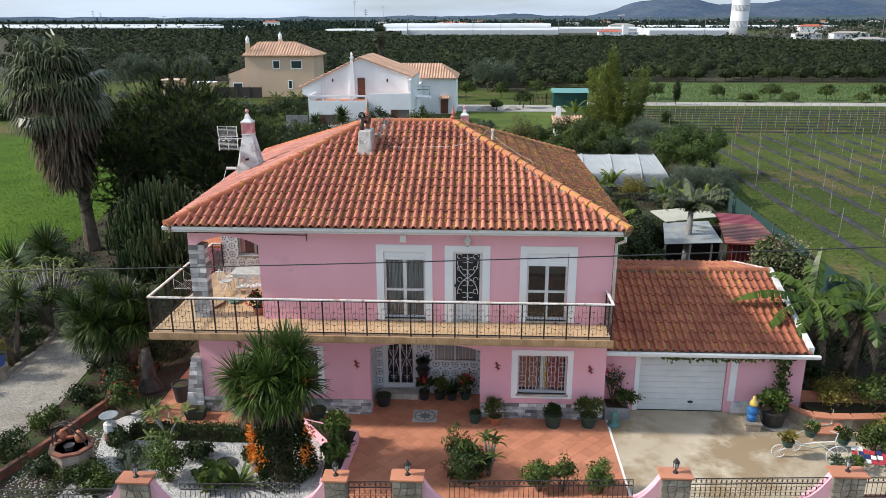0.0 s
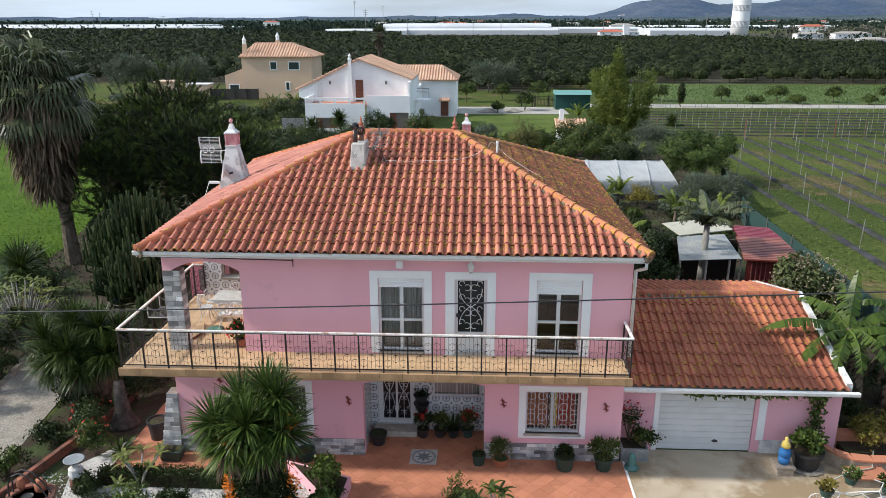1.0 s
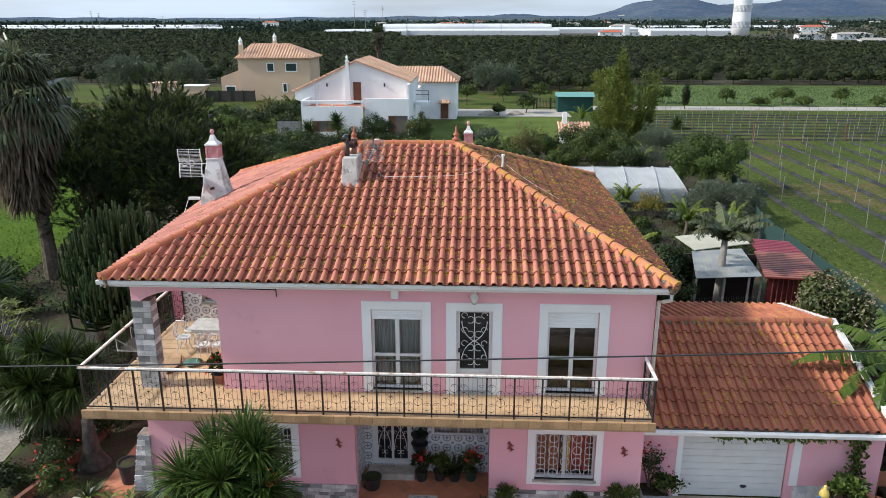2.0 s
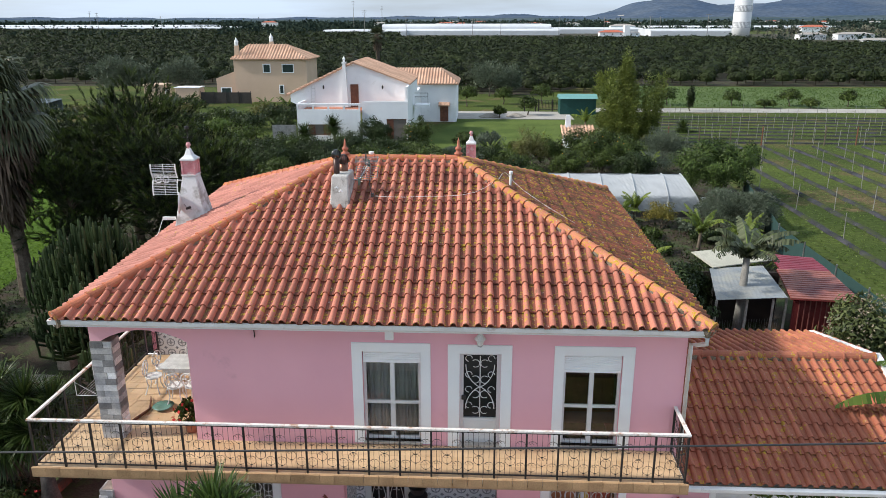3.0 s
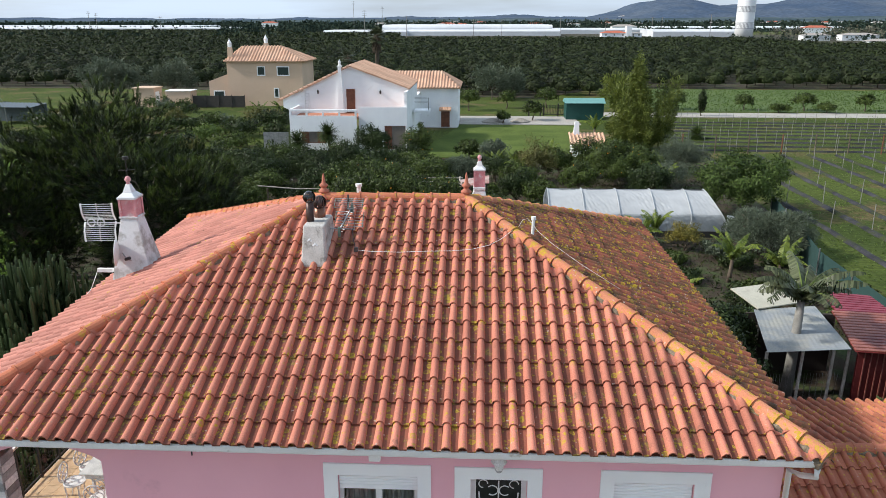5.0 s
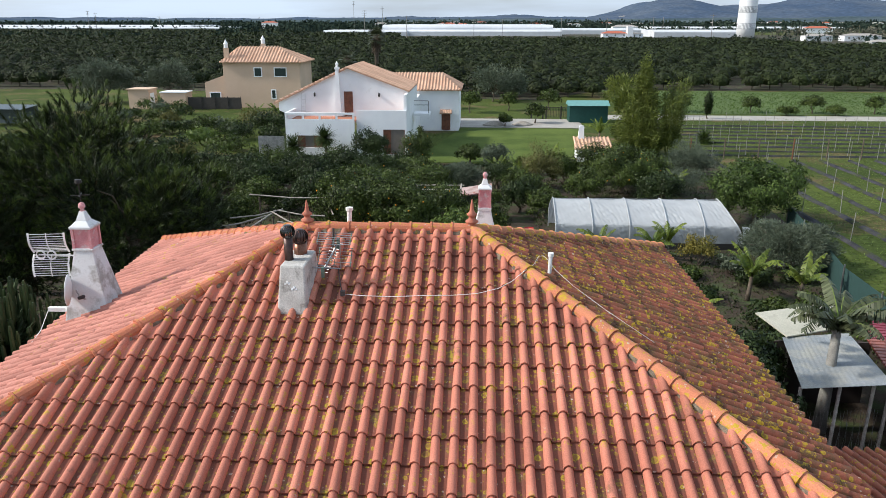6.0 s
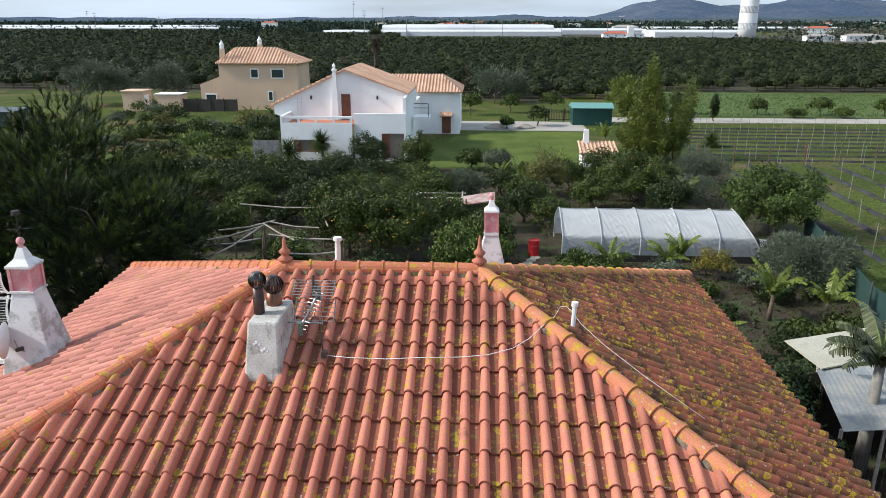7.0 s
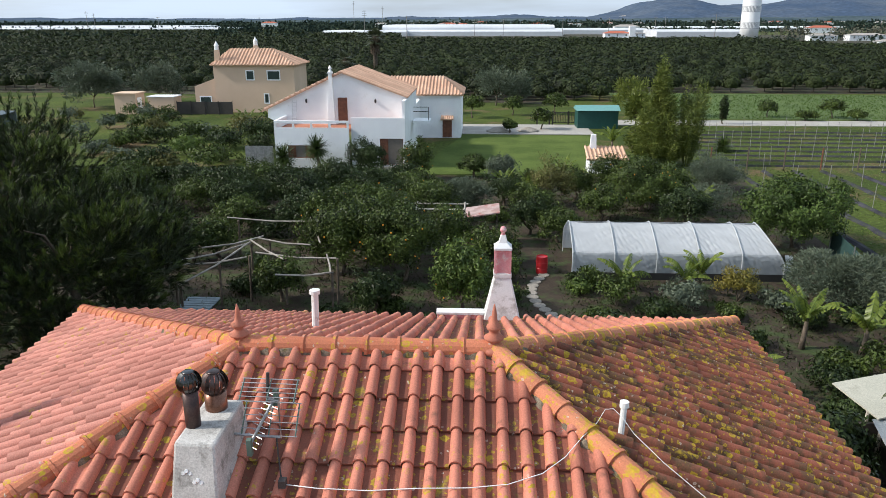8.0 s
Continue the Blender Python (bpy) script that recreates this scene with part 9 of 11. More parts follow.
cc.matrix_basis = pose(-6.2, 3.0, FLOOR2 - 0.01, 0, 0, -20)
solid("dish", Shape().lathe(-6.83, 1.3, [(0.12, FLOOR2 - 0.01), (0.14, FLOOR2 + 0.02), (0.24, FLOOR2 + 0.07), (0.25, FLOOR2 + 0.075), (0.13, FLOOR2 + 0.03), (0.02, FLOOR2 + 0.028)], 20), plain("green_glaze", (0.10, 0.20, 0.16), 0.3), "shallow green glazed dish on the balcony floor", "dish", smooth=True)
solid("branch", Shape().tube([(-7.28, 0.68, FLOOR2 + 0.03), (-7.16, 0.95, FLOOR2 + 0.05), (-7.12, 1.2, FLOOR2 + 0.03), (-7.22, 1.5, FLOOR2 + 0.06), (-7.34, 1.78, FLOOR2 + 0.04)], [0.03, 0.035, 0.028, 0.022, 0.012], 7), DARK_WOOD, "crooked dry branch lying on the balcony floor", "branch", smooth=True)


def pot(name, x, y, r, h, material, label, z=0.014, plant=None, group=""):
    t = thing(name, (x, y, z), label, "flower pot", group)
    part("vessel", Shape().lathe(x, y, [(r * 0.72, z), (r * 0.76, z + 0.02), (r * 0.95, z + h * 0.86), (r * 1.06, z + h * 0.87), (r * 1.06, z + h), (r * 0.94, z + h), (r * 0.9, z + h * 0.9)], 18), material, t)
    part("soil", Shape().lathe(x, y, [(r * 0.90, z + h * 0.86), (r * 0.90, z + h * 0.92)], 14), SOIL, t)
    if plant:
        kind, ph, pr, mat, nl, leaf, seed = plant
        rr = np.random.default_rng(seed)
        if kind == "bush":
            q, cen = crown_leaves((x, y, z + h + ph * 0.45), (pr, pr, ph * 0.55), nl, leaf, rr, 22, -0.4, 0.35, 0.38, 0.25)
            st_ = Shape()
            for k in cen[:6]:
                st_.tube([(x, y, z + h * 0.85), ((x + k[0]) / 2, (y + k[1]) / 2, (z + h + k[2]) / 2), tuple(k)], [0.016, 0.011, 0.005], 5)
            part("branching", st_, BARK, t)
            q[:, :, 2] = np.maximum(q[:, :, 2], z + h * 0.5)
            part("foliage", quads_mesh("foliage", q), mat, t)
        elif kind == "spiky":
            d = ball_dirs(nl, rr, 0.2)
            part("foliage", quads_mesh("foliage", swords(np.array([x, y, z + h * 0.88]) + d * 0.04, d, ph * (0.7 + 0.5 * rr.random(nl)), np.full(nl, leaf[1]), 0.6 * rr.random(nl), rr)), mat, t)
    return t


p_ = pot("flower_pot", -5.75, 0.35, 0.18, 0.26, POT_CLAY, "clay pot of leafy red flowering geranium on the balcony", FLOOR2 - 0.012, ("bush", 0.5, 0.36, LEAF_CITRUS, 420, (0.10, 0.075), 801))
fl = np.random.default_rng(5)
bb = np.array([-5.75, 0.3, FLOOR2 + 0.5]) + ball_dirs(26, fl, -0.3) * np.array([0.36, 0.36, 0.28])
part("blossom", quads_mesh("blossom", kites(bb, fl.normal(size=bb.shape), np.full(26, 0.10), np.full(26, 0.09), fl)), LEAF_RED, p_, kind="stuff")
pot("flower_pot", 0.95, -0.31, 0.19, 0.33, POT_GREEN, "dark green pot nearly empty beside the porch", plant=("bush", 0.12, 0.14, LEAF_DARK, 90, (0.07, 0.03), 802))
pot("flower_pot", 1.56, -0.36, 0.22, 0.26, POT_CLAY, "clay pot with a loose rosemary bush", plant=("bush", 0.60, 0.33, LEAF_CITRUS, 900, (0.11, 0.022), 803))
pot("flower_pot", 3.33, -0.42, 0.28, 0.42, POT_GREEN, "tall green pot with a clipped round shrub", plant=("bush", 0.32, 0.24, LEAF_DARK, 900, (0.06, 0.035), 804))
pot("flower_pot", 4.41, -0.38, 0.26, 0.38, POT_GREEN, "green pot with a leafy shrub at the house corner", plant=("bush", 0.55, 0.36, LEAF_CITRUS, 900, (0.12, 0.03), 805))
pot("flower_pot", -2.0, 0.62, 0.24, 0.36, POT_BLACK, "black pot inside the porch beside the doorstep")
for i, (x, y, kind, mat) in enumerate(((-0.72, 1.05, "bush", LEAF_DARK), (-0.22, 1.1, "bush", LEAF_CITRUS), (0.18, 1.08, "spiky", LEAF_DARK), (0.62, 1.12, "bush", LEAF_CITRUS))):
    q_ = pot("flower_pot", x, y, 0.17, 0.28, POT_BLACK if i != 3 else POT_GREEN, "dark pot with a house plant against the tiled porch wall", plant=(kind, 0.55, 0.24, mat, 260 if kind == "bush" else 60, (0.12, 0.05), 810 + i), group="pots in the porch")
    if i in (0, 3):
        rr = np.random.default_rng(820 + i)
        bb = np.array([x, y, 0.75]) + rr.normal(size=(30, 3)) * np.array([0.10, 0.08, 0.09])
        part("blossom", quads_mesh("blossom", kites(bb, rr.normal(size=bb.shape), np.full(30, 0.13), np.full(30, 0.09), rr)), LEAF_RED, q_, "red blooms", kind="stuff")
urn = thing("wall_planter", (-0.78, 1.36, 0.9), "stacked black planter hung on the porch wall", "planter")
for k, z in enumerate((0.78, 1.06)):
    part("bowl", Shape().lathe(-0.78, 1.3, [(0.10, z), (0.15, z + 0.02), (0.22, z + 0.18), (0.24, z + 0.22), (0.18, z + 0.22)], 16), POT_BLACK, urn, smooth=False)
rr = np.random.default_rng(830)
bb = np.array([-0.78, 1.3, 1.32]) + rr.normal(size=(60, 3)) * np.array([0.08, 0.06, 0.05])
part("foliage", quads_mesh("foliage", kites(bb, rr.normal(size=bb.shape) + np.array([0, -0.3, 0.6]), np.full(60, 0.14), np.full(60, 0.06), rr)), LEAF_DARK, urn)
pot("plant_tub", -8.62, 0.62, 0.29, 0.62, POT_BLACK, "tall black plastic tub at the corner of the house")
tr_ = thing("trough", (-7.75, -0.45, 0), "dark green rectangular trough of soil by the wall", "planter")
part("vessel", Shape().frustum(-8.02, -0.62, -7.5, -0.28, 0.014, -8.08, -0.66, -7.44, -0.24, 0.34), POT_GREEN, tr_, bevel=0.015)
part("soil", Shape().box(-8.03, -0.62, 0.33, -7.49, -0.28, 0.35), SOIL, tr_)
pot("flower_pot", -3.95, -0.32, 0.26, 0.33, POT_GREEN, "round green pot with dry soil below the window")
pot("flower_pot", -4.6, -0.35, 0.24, 0.30, POT_BLACK, "round black pot below the window", plant=("bush", 0.35, 0.25, LEAF_CITRUS, 260, (0.1, 0.04), 807))

# wall lizards and lamps
LIZARD = plain("brown_ceramic", (0.22, 0.05, 0.04), 0.5)
for x, z in ((-2.72, 1.75), (1.62, 1.78), (4.45, 1.72), (-6.35, 2.35)):
    l = thing("wall_lizard", (x, -0.03, z), "small brown ceramic lizard on the pink wall", "ornament", "ceramic lizards on the wall")
    part("body", Shape().tube([(x - 0.05, -0.015, z + 0.14), (x, -0.03, z + 0.06), (x - 0.02, -0.03, z - 0.02), (x + 0.03, -0.02, z - 0.10), (x - 0.02, -0.01, z - 0.15)], [0.02, 0.035, 0.04, 0.025, 0.006], 6), LIZARD, l, smooth=True)
    for sx, z0, z1 in ((-1, 0.09, 0.05), (1, 0.02, 0.04), (-1, -0.05, -0.06), (1, -0.08, -0.06)):
        part("leg", Shape().tube([(x + sx * 0.088, -0.01, z + z0), (x, -0.015, z + z1)], 0.012, 4), LIZARD, l)
wlamp = thing("wall_lantern", (0.67, -0.1, 5.78), "small white wall lantern above the balcony door", "lamp")
part("bracket", Shape().box(0.63, -0.04, 5.72, 0.71, 0.0, 5.92).tube([(0.67, -0.03, 5.9), (0.67, -0.13, 5.93)], 0.012, 5), WHITE_IRON, wlamp)
part("shade", Shape().lathe(0.67, -0.14, [(0.055, 5.68), (0.09, 5.80), (0.125, 5.81), (0.06, 5.90), (0.015, 5.95)], 8), WHITE_IRON, wlamp)
part("glass", Shape().lathe(0.67, -0.14, [(0.045, 5.64), (0.06, 5.68)], 8), CURTAIN, wlamp)

# ---- low boundary wall with stone piers, iron panels and gates ----
def wall_y(x):
    return -5.15 + 0.06 * (x + 1)


def pier(x0, x1, wings, label):
    """A stone-faced pier with a clay cap, a lantern, and curved plaster wings."""
    y = wall_y((x0 + x1) / 2)
    t = thing("gate_pier", ((x0 + x1) / 2, y, 0), label, "pier", "piers of the boundary wall")
    body = part("body", Shape().box(x0, y - 0.18, 0, x1, y + 0.18, 1.30), MORTAR, t)
    rg = random.Random(int(x0 * 100))
    gx, gz = 4, 7
    pts = {}
    for i in range(gx + 1):
        for j in range(gz + 1):
            jx = 0 if i in (0, gx) else rg.uniform(-0.055, 0.055)
            jz = 0 if j in (0, gz) else rg.uniform(-0.06, 0.06)
            pts[i, j] = (x0 + (x1 - x0) * i / gx + jx, 0.02 + 1.26 * j / gz + jz)
    for i in range(gx):
        for j in range(gz):
            c4 = [pts[i, j], pts[i + 1, j], pts[i + 1, j + 1], pts[i, j + 1]]
            cx, cz = sum(q[0] for q in c4) / 4, sum(q[1] for q in c4) / 4
            c4 = [(cx + (q[0] - cx) * 0.87, cz + (q[1] - cz) * 0.87) for q in c4]
            for yy, dd in ((y - 0.18, -0.022), (y + 0.18, 0.022)):
                part("stone", Shape().prism([(q[0], yy, q[1]) for q in (c4 if dd > 0 else c4[::-1])], (0, dd, 0)), CRAZY, body)
    part("cap", Shape().box(x0 - 0.05, y - 0.24, 1.30, x1 + 0.05, y + 0.24, 1.36), PATIO, t, "terracotta cap", bevel=0.012)
    for sg in wings:
        xe = x1 if sg > 0 else x0
        prof_w = [(xe + sg * 0.62 * k, 0.62 + 0.66 * (1 - k) ** 1.7) for k in [i / 8 for i in range(9)]]
        part("wing", Shape().prism([(xe, y - 0.1, 0.0)] + [(a, y - 0.1, b_) for a, b_ in prof_w[::1]] + [(xe + sg * 0.62, y - 0.1, 0.0)], (0, 0.2, 0)), PINK, t)
    ln = thing("pier_lantern", ((x0 + x1) / 2, y, 1.36), "small black and glass lantern on the pier", "lamp", "lanterns on the piers")
    cx = (x0 + x1) / 2
    part("base", Shape().lathe(cx, y, [(0.07, 1.36), (0.055, 1.39), (0.022, 1.41), (0.022, 1.47), (0.05, 1.49)], 10), IRON, ln)
    part("glass", Shape().lathe(cx, y, [(0.045, 1.49), (0.075, 1.64)], 6), CURTAIN, ln)
    part("lantern_roof", Shape().lathe(cx, y, [(0.095, 1.64), (0.05, 1.71), (0.02, 1.73), (0.012, 1.77)], 6), IRON, ln)
    for i in range(6):
        a = 2 * math.pi * i / 6
        part("cage_bar", Shape().tube([(cx + 0.05 * math.cos(a), y + 0.05 * math.sin(a), 1.48), (cx + 0.08 * math.cos(a), y + 0.08 * math.sin(a), 1.65)], 0.006, 4), IRON, ln)


STONE_PIER = "stone-faced gate pier with a terracotta cap"
pier(-7.58, -6.85, (-1, 1), STONE_PIER)
pier(-2.66, -2.14, (-1,), STONE_PIER)
pier(-1.02, -0.30, (1,), STONE_PIER)
pier(5.50, 6.20, (-1,), STONE_PIER)
pier(9.68, 10.45, (-1,), STONE_PIER)
bw = thing("boundary_wall", (-1, -5.2, 0), "low pink boundary wall with a terracotta coping", "wall")
for x0, x1 in ((-14, -7.58), (-6.85, -2.66), (-0.30, 5.50), (10.45, 14)):
    y0, y1 = wall_y(x0), wall_y(x1)
    part("wall", Shape().prism([(x0, y0 - 0.09, 0), (x1, y1 - 0.09, 0), (x1, y1 + 0.09, 0), (x0, y0 + 0.09, 0)], (0, 0, 0.55)), PINK, bw)
    part("coping", Shape().prism([(x0, y0 - 0.13, 0.55), (x1, y1 - 0.13, 0.55), (x1, y1 + 0.13, 0.55), (x0, y0 + 0.13, 0.55)], (0, 0, 0.05)), PATIO, bw)


def fence_run(name, x0, x1, z0, z1, label, category, dense=False):
    y0, y1 = wall_y(x0), wall_y(x1)
    t = thing(name, ((x0 + x1) / 2, (y0 + y1) / 2, z0), label, category)

    def at(x, z):
        return (x, y0 + (y1 - y0) * (x - x0) / (x1 - x0), z)
    for z in (z0 + 0.04, z1 - 0.16, z1):
        part("rail", Shape().tube([at(x0, z), at(x1, z)], 0.016, 4), IRON, t)
    n = int((x1 - x0) / 0.12)
    rings = Shape()
    for i in range(n + 1):
        x = x0 + (x1 - x0) * i / n
        part("bar", Shape().tube([at(x, z0 + 0.04), at(x, z1)], 0.007, 4), IRON, t)
        if i < n and (dense or i % 1 == 0):
            xm = x + (x1 - x0) / n / 2
            c = at(xm, z1 - 0.08)
            rings.ring(c, 0.05, 0.006, "y", 10, 4)
            if dense:
                for zz in np.arange(z0 + 0.14, z1 - 0.25, 0.16):
                    rings.ring(at(xm, zz), 0.055, 0.006, "y", 10, 4)
    part("scrollwork", rings, IRON, t, kind="stuff")


fence_run("iron_fence", -14, -7.6, 0.6, 1.02, "black iron fence panel on the low wall", "fence")
fence_run("iron_fence", -6.2, -3.3, 0.6, 1.14, "black iron fence panel on the low wall", "fence")
fence_run("iron_fence", 0.35, 4.85, 0.6, 1.16, "black iron fence panel on the low wall", "fence")
fence_run("iron_fence", 10.5, 14, 0.6, 1.18, "black iron fence panel on the low wall", "fence")
fence_run("iron_gate", -2.10, -1.06, 0.1, 1.16, "black iron garden gate with ring scrolls", "gate", True)
fence_run("iron_gate", 6.26, 9.62, 0.1, 1.18, "black iron double drive gate with ring scrolls", "gate", True)

# ---- planting in the front garden ----
yucca("yucca", -4.42, -3.35, [(-0.78, -0.1, 3.0), (0.05, -0.4, 3.15), (0.62, 0.2, 3.5), (-0.25, 0.3, 3.35), (-0.5, 0.35, 2.55), (0.35, -0.35, 2.6), (0.85, -0.2, 2.9), (-0.35, -0.45, 2.65), (0.3, 0.45, 3.6)], 0.80, "tall yucca with heavy heads of sword leaves", 901, 165, 0.13, low=-0.7, dry=40, material=LEAF_SWORD)
tc = thing("trumpet_creeper", (-4.2, -3.4, 0), "dense creeper with orange flowers climbing the yucca", "climber")
rr = np.random.default_rng(902)
n = 9500
a, zz = 2 * math.pi * rr.random(n), 2.35 * rr.random(n) ** 0.9
rad = (0.72 - 0.10 * zz) * (0.75 + 0.35 * rr.random(n)) * (1 + 0.15 * np.sin(3 * a + 2 * zz))
b = np.stack([-4.2 + np.cos(a) * rad, -3.4 + np.sin(a) * rad * 0.9, zz + 0.03], 1)
part("foliage", quads_mesh("foliage", kites(b, np.stack([np.cos(a), np.sin(a), -0.2 + 0.8 * rr.random(n)], 1) + rr.normal(scale=0.5, size=(n, 3)), np.full(n, 0.09), np.full(n, 0.05), rr)), LEAF_DARK, tc)
part("vine_stem", Shape().tube([(-4.25, -3.4, 0), (-4.2, -3.35, 1.2), (-4.22, -3.4, 2.4)], [0.30, 0.26, 0.18], 9), BARK, tc)
fq = []
for k in range(46):
    aa = rr.choice([3.2, 3.5, 3.9, 5.9]) + rr.normal() * 0.25
    z = rr.choice([0.8, 1.2, 1.7, 2.1, 2.5, 2.9]) + rr.normal() * 0.18
    c = np.array([-4.2 + math.cos(aa) * 0.76, -3.4 + math.sin(aa) * 0.74, z])
    bb = c + rr.normal(scale=0.07, size=(26, 3))
    fq.append(kites(bb, np.array([math.cos(aa), math.sin(aa), -0.5]) + rr.normal(scale=0.6, size=(26, 3)), np.full(26, 0.10), np.full(26, 0.035), rr))
part("blossom", quads_mesh("flowers", np.concatenate(fq)), LEAF_ORANGE, tc, "clusters of orange tubular flowers", kind="stuff")

yucca("yucca", -11.2, 2.2, [(-1.35, -0.1, 2.45), (-0.6, 0.3, 2.85), (0.2, 0.2, 2.75), (0.6, -0.3, 2.1), (-0.5, -0.5, 2.25), (0.75, 0.4, 2.45), (-0.9, 0.7, 2.8), (-0.1, -0.5, 1.75), (-1.0, -0.5, 1.95)], 0.85, "large many-headed yucca beside the drive", 903, 230, 0.17, low=-0.95, dry=60)
DARK_BARK = surface("dark_grey_bark", (0.035, 0.030, 0.027), (0.08, 0.070, 0.062), rough=0.95, scale=5, grain=30, bump=0.9, bump_dist=0.03)
ef = thing("elephant_foot_trunk", (-10.0, 1.2, 0), "swollen grey foot of an old yucca trunk", "trunk")
part("foot", Shape().lathe(-10.0, 1.3, [(0.50, 0), (0.40, 0.14), (0.27, 0.4), (0.19, 0.85), (0.14, 1.5)], 14), DARK_BARK, ef, smooth=True)
yucca("yucca", -17.6, 9.0, [(0, 0, 2.4)], 1.25, "yucca with one ball of dark sword leaves", 904, 240, 0.15)
yucca("yucca", -15.6, 2.8, [(-0.9, 0.3, 2.0), (-0.3, 1.2, 2.2)], 0.8, "branched yucca beside the drive", 905, 140, 0.1)
yucca("yucca", -19.6, 9.5, [(0, 0, 1.6)], 1.2, "yucca with sword leaves at the field edge", 906, 160, 0.13)


def frangipani(name, x, y, h, r, label, seed, n=26, material=None):
    """Bare forking branches with a whorl of long leaves at every tip."""
    rr = np.random.default_rng(seed)
    t = thing(name, (x, y, 0), label, "shrub")
    q = []
    for i in range(n):
        a, f = 2 * math.pi * rr.random(), math.sqrt(rr.random())
        tip = np.array([x + r * f * math.cos(a), y + r * f * math.sin(a), h * (1 - 0.45 * f * f) * rr.uniform(0.8, 1)])
        mid = np.array([x + (tip[0] - x) * 0.45, y + (tip[1] - y) * 0.45, tip[2] * 0.55])
        part("branch", Shape().tube([(x, y, -0.02), tuple(mid), tuple(tip)], [0.05, 0.035, 0.02], 6), STAKE, t, smooth=True)
        m = 6
        aa = np.arange(m) * 2.4 + rr.random() * 6
        d = np.stack([np.cos(aa), np.sin(aa), 0.25 + 0.5 * rr.random(m)], 1)
        q.append(swords(np.repeat(tip[None], m, 0), d, 0.28 + 0.16 * rr.random(m), np.full(m, 0.080), 0.4 + 0.5 * rr.random(m), rr))
    part("leaves", quads_mesh("leaves", np.concatenate(q)), material or LEAF_PALE, t)
    return t


LEAF_PALE = leafage("pale_leaf", (0.040, 0.062, 0.012), (0.21, 0.23, 0.065))
frangipani("frangipani", -8.1, -1.75, 0.95, 1.1, "frangipani with bare pale branches and leaf whorls", 911, 9)
frangipani("frangipani", -16.0, 6.2, 3.0, 1.9, "large frangipani with pale green leaf whorls", 912, 60)
frangipani("frangipani", -18.3, 7.0, 2.6, 1.5, "large frangipani with pale green leaf whorls", 913, 40)
frangipani("frangipani", 1.35, -3.1, 1.45, 0.55, "frangipani with dark leaf whorls by the wall", 914, 7, LEAF_CITRUS)
leafy_tree("topiary_shrub", 0.75, -3.35, 1.15, 0.62, "dense two-tier clipped shrub by the boundary wall", LEAF_DARK, 4200, (0.08, 0.04), 0.05, 915, "shrub", low=-0.8)
shrub("topiary_shrub", 0.55, -3.1, 1.5, 0.42, "upright dark shrub by the boundary wall", LEAF_CITRUS, 1200, (0.10, 0.045), 916)
shrub("round_shrub", 2.65, -3.75, 0.95, 0.45, "round bright green shrub by the boundary wall", LEAF_BRIGHT, 2600, (0.075, 0.045), 917)
shrub("round_shrub", 3.3, -3.7, 1.1, 0.35, "loose dark shrub by the boundary wall", LEAF_CITRUS, 700, (0.11, 0.05), 918)
shrub("round_shrub", 4.25, -3.75, 0.95, 0.42, "round bright green shrub by the boundary wall", LEAF_BRIGHT, 2200, (0.075, 0.045), 919)
leafy_tree("topiary_shrub", -7.35, -3.75, 1.5, 0.62, "conical clipped box shrub in the gravel", LEAF_BRIGHT, 3200, (0.07, 0.04), 0.02, 920, "shrub", low=-0.95, hollow=0.6)
hed = thing("box_hedge", (-7.4, -1.55, 0), "low clipped box hedge along the terrace", "hedge")
rr = np.random.default_rng(921)
n = 6000
b = np.stack([-9.3 + 3.9 * rr.random(n), -1.62 + 0.24 * (rr.random(n) - 0.5) * 2, 0.06 + 0.40 * rr.random(n) ** 0.6], 1)
part("foliage", quads_mesh("foliage", kites(b, rr.normal(size=b.shape) + np.array([0, 0, 0.4]), np.full(n, 0.07), np.full(n, 0.04), rr)), LEAF_DARK, hed)
part("core", Shape().box(-9.25, -1.8, 0, -5.45, -1.44, 0.36), SOIL, hed)
tuft("agave", -8.45, -3.6, 0.62, 46, "spiky grey-green agave in the gravel", LEAF_OLIVE, 922, 0.02, 0.1, 0.06, "agave", droop=0.2)
tuft("sword_plant", -5.3, -3.9, 0.85, 26, "clump of broad variegated sword leaves", LEAF_BRIGHT, 923, 0.02, 0.25, 0.09)
tuft("lily_clump", -9.4, -0.2, 0.6, 40, "clump of bright strap leaves beside the terrace", LEAF_BRIGHT, 924, 0.02, 0.05, 0.06)
tuft("grass_clump", -6.2, -0.55, 0.75, 60, "grey-green grassy clump beside the terrace", LEAF_OLIVE, 925, 0.02, 0.1, 0.03)
shrub("kale_plant", -6.1, -3.9, 0.6, 0.5, "large-leaved green plant by the boundary wall", LEAF_BRIGHT, 160, (0.34, 0.26), 926)
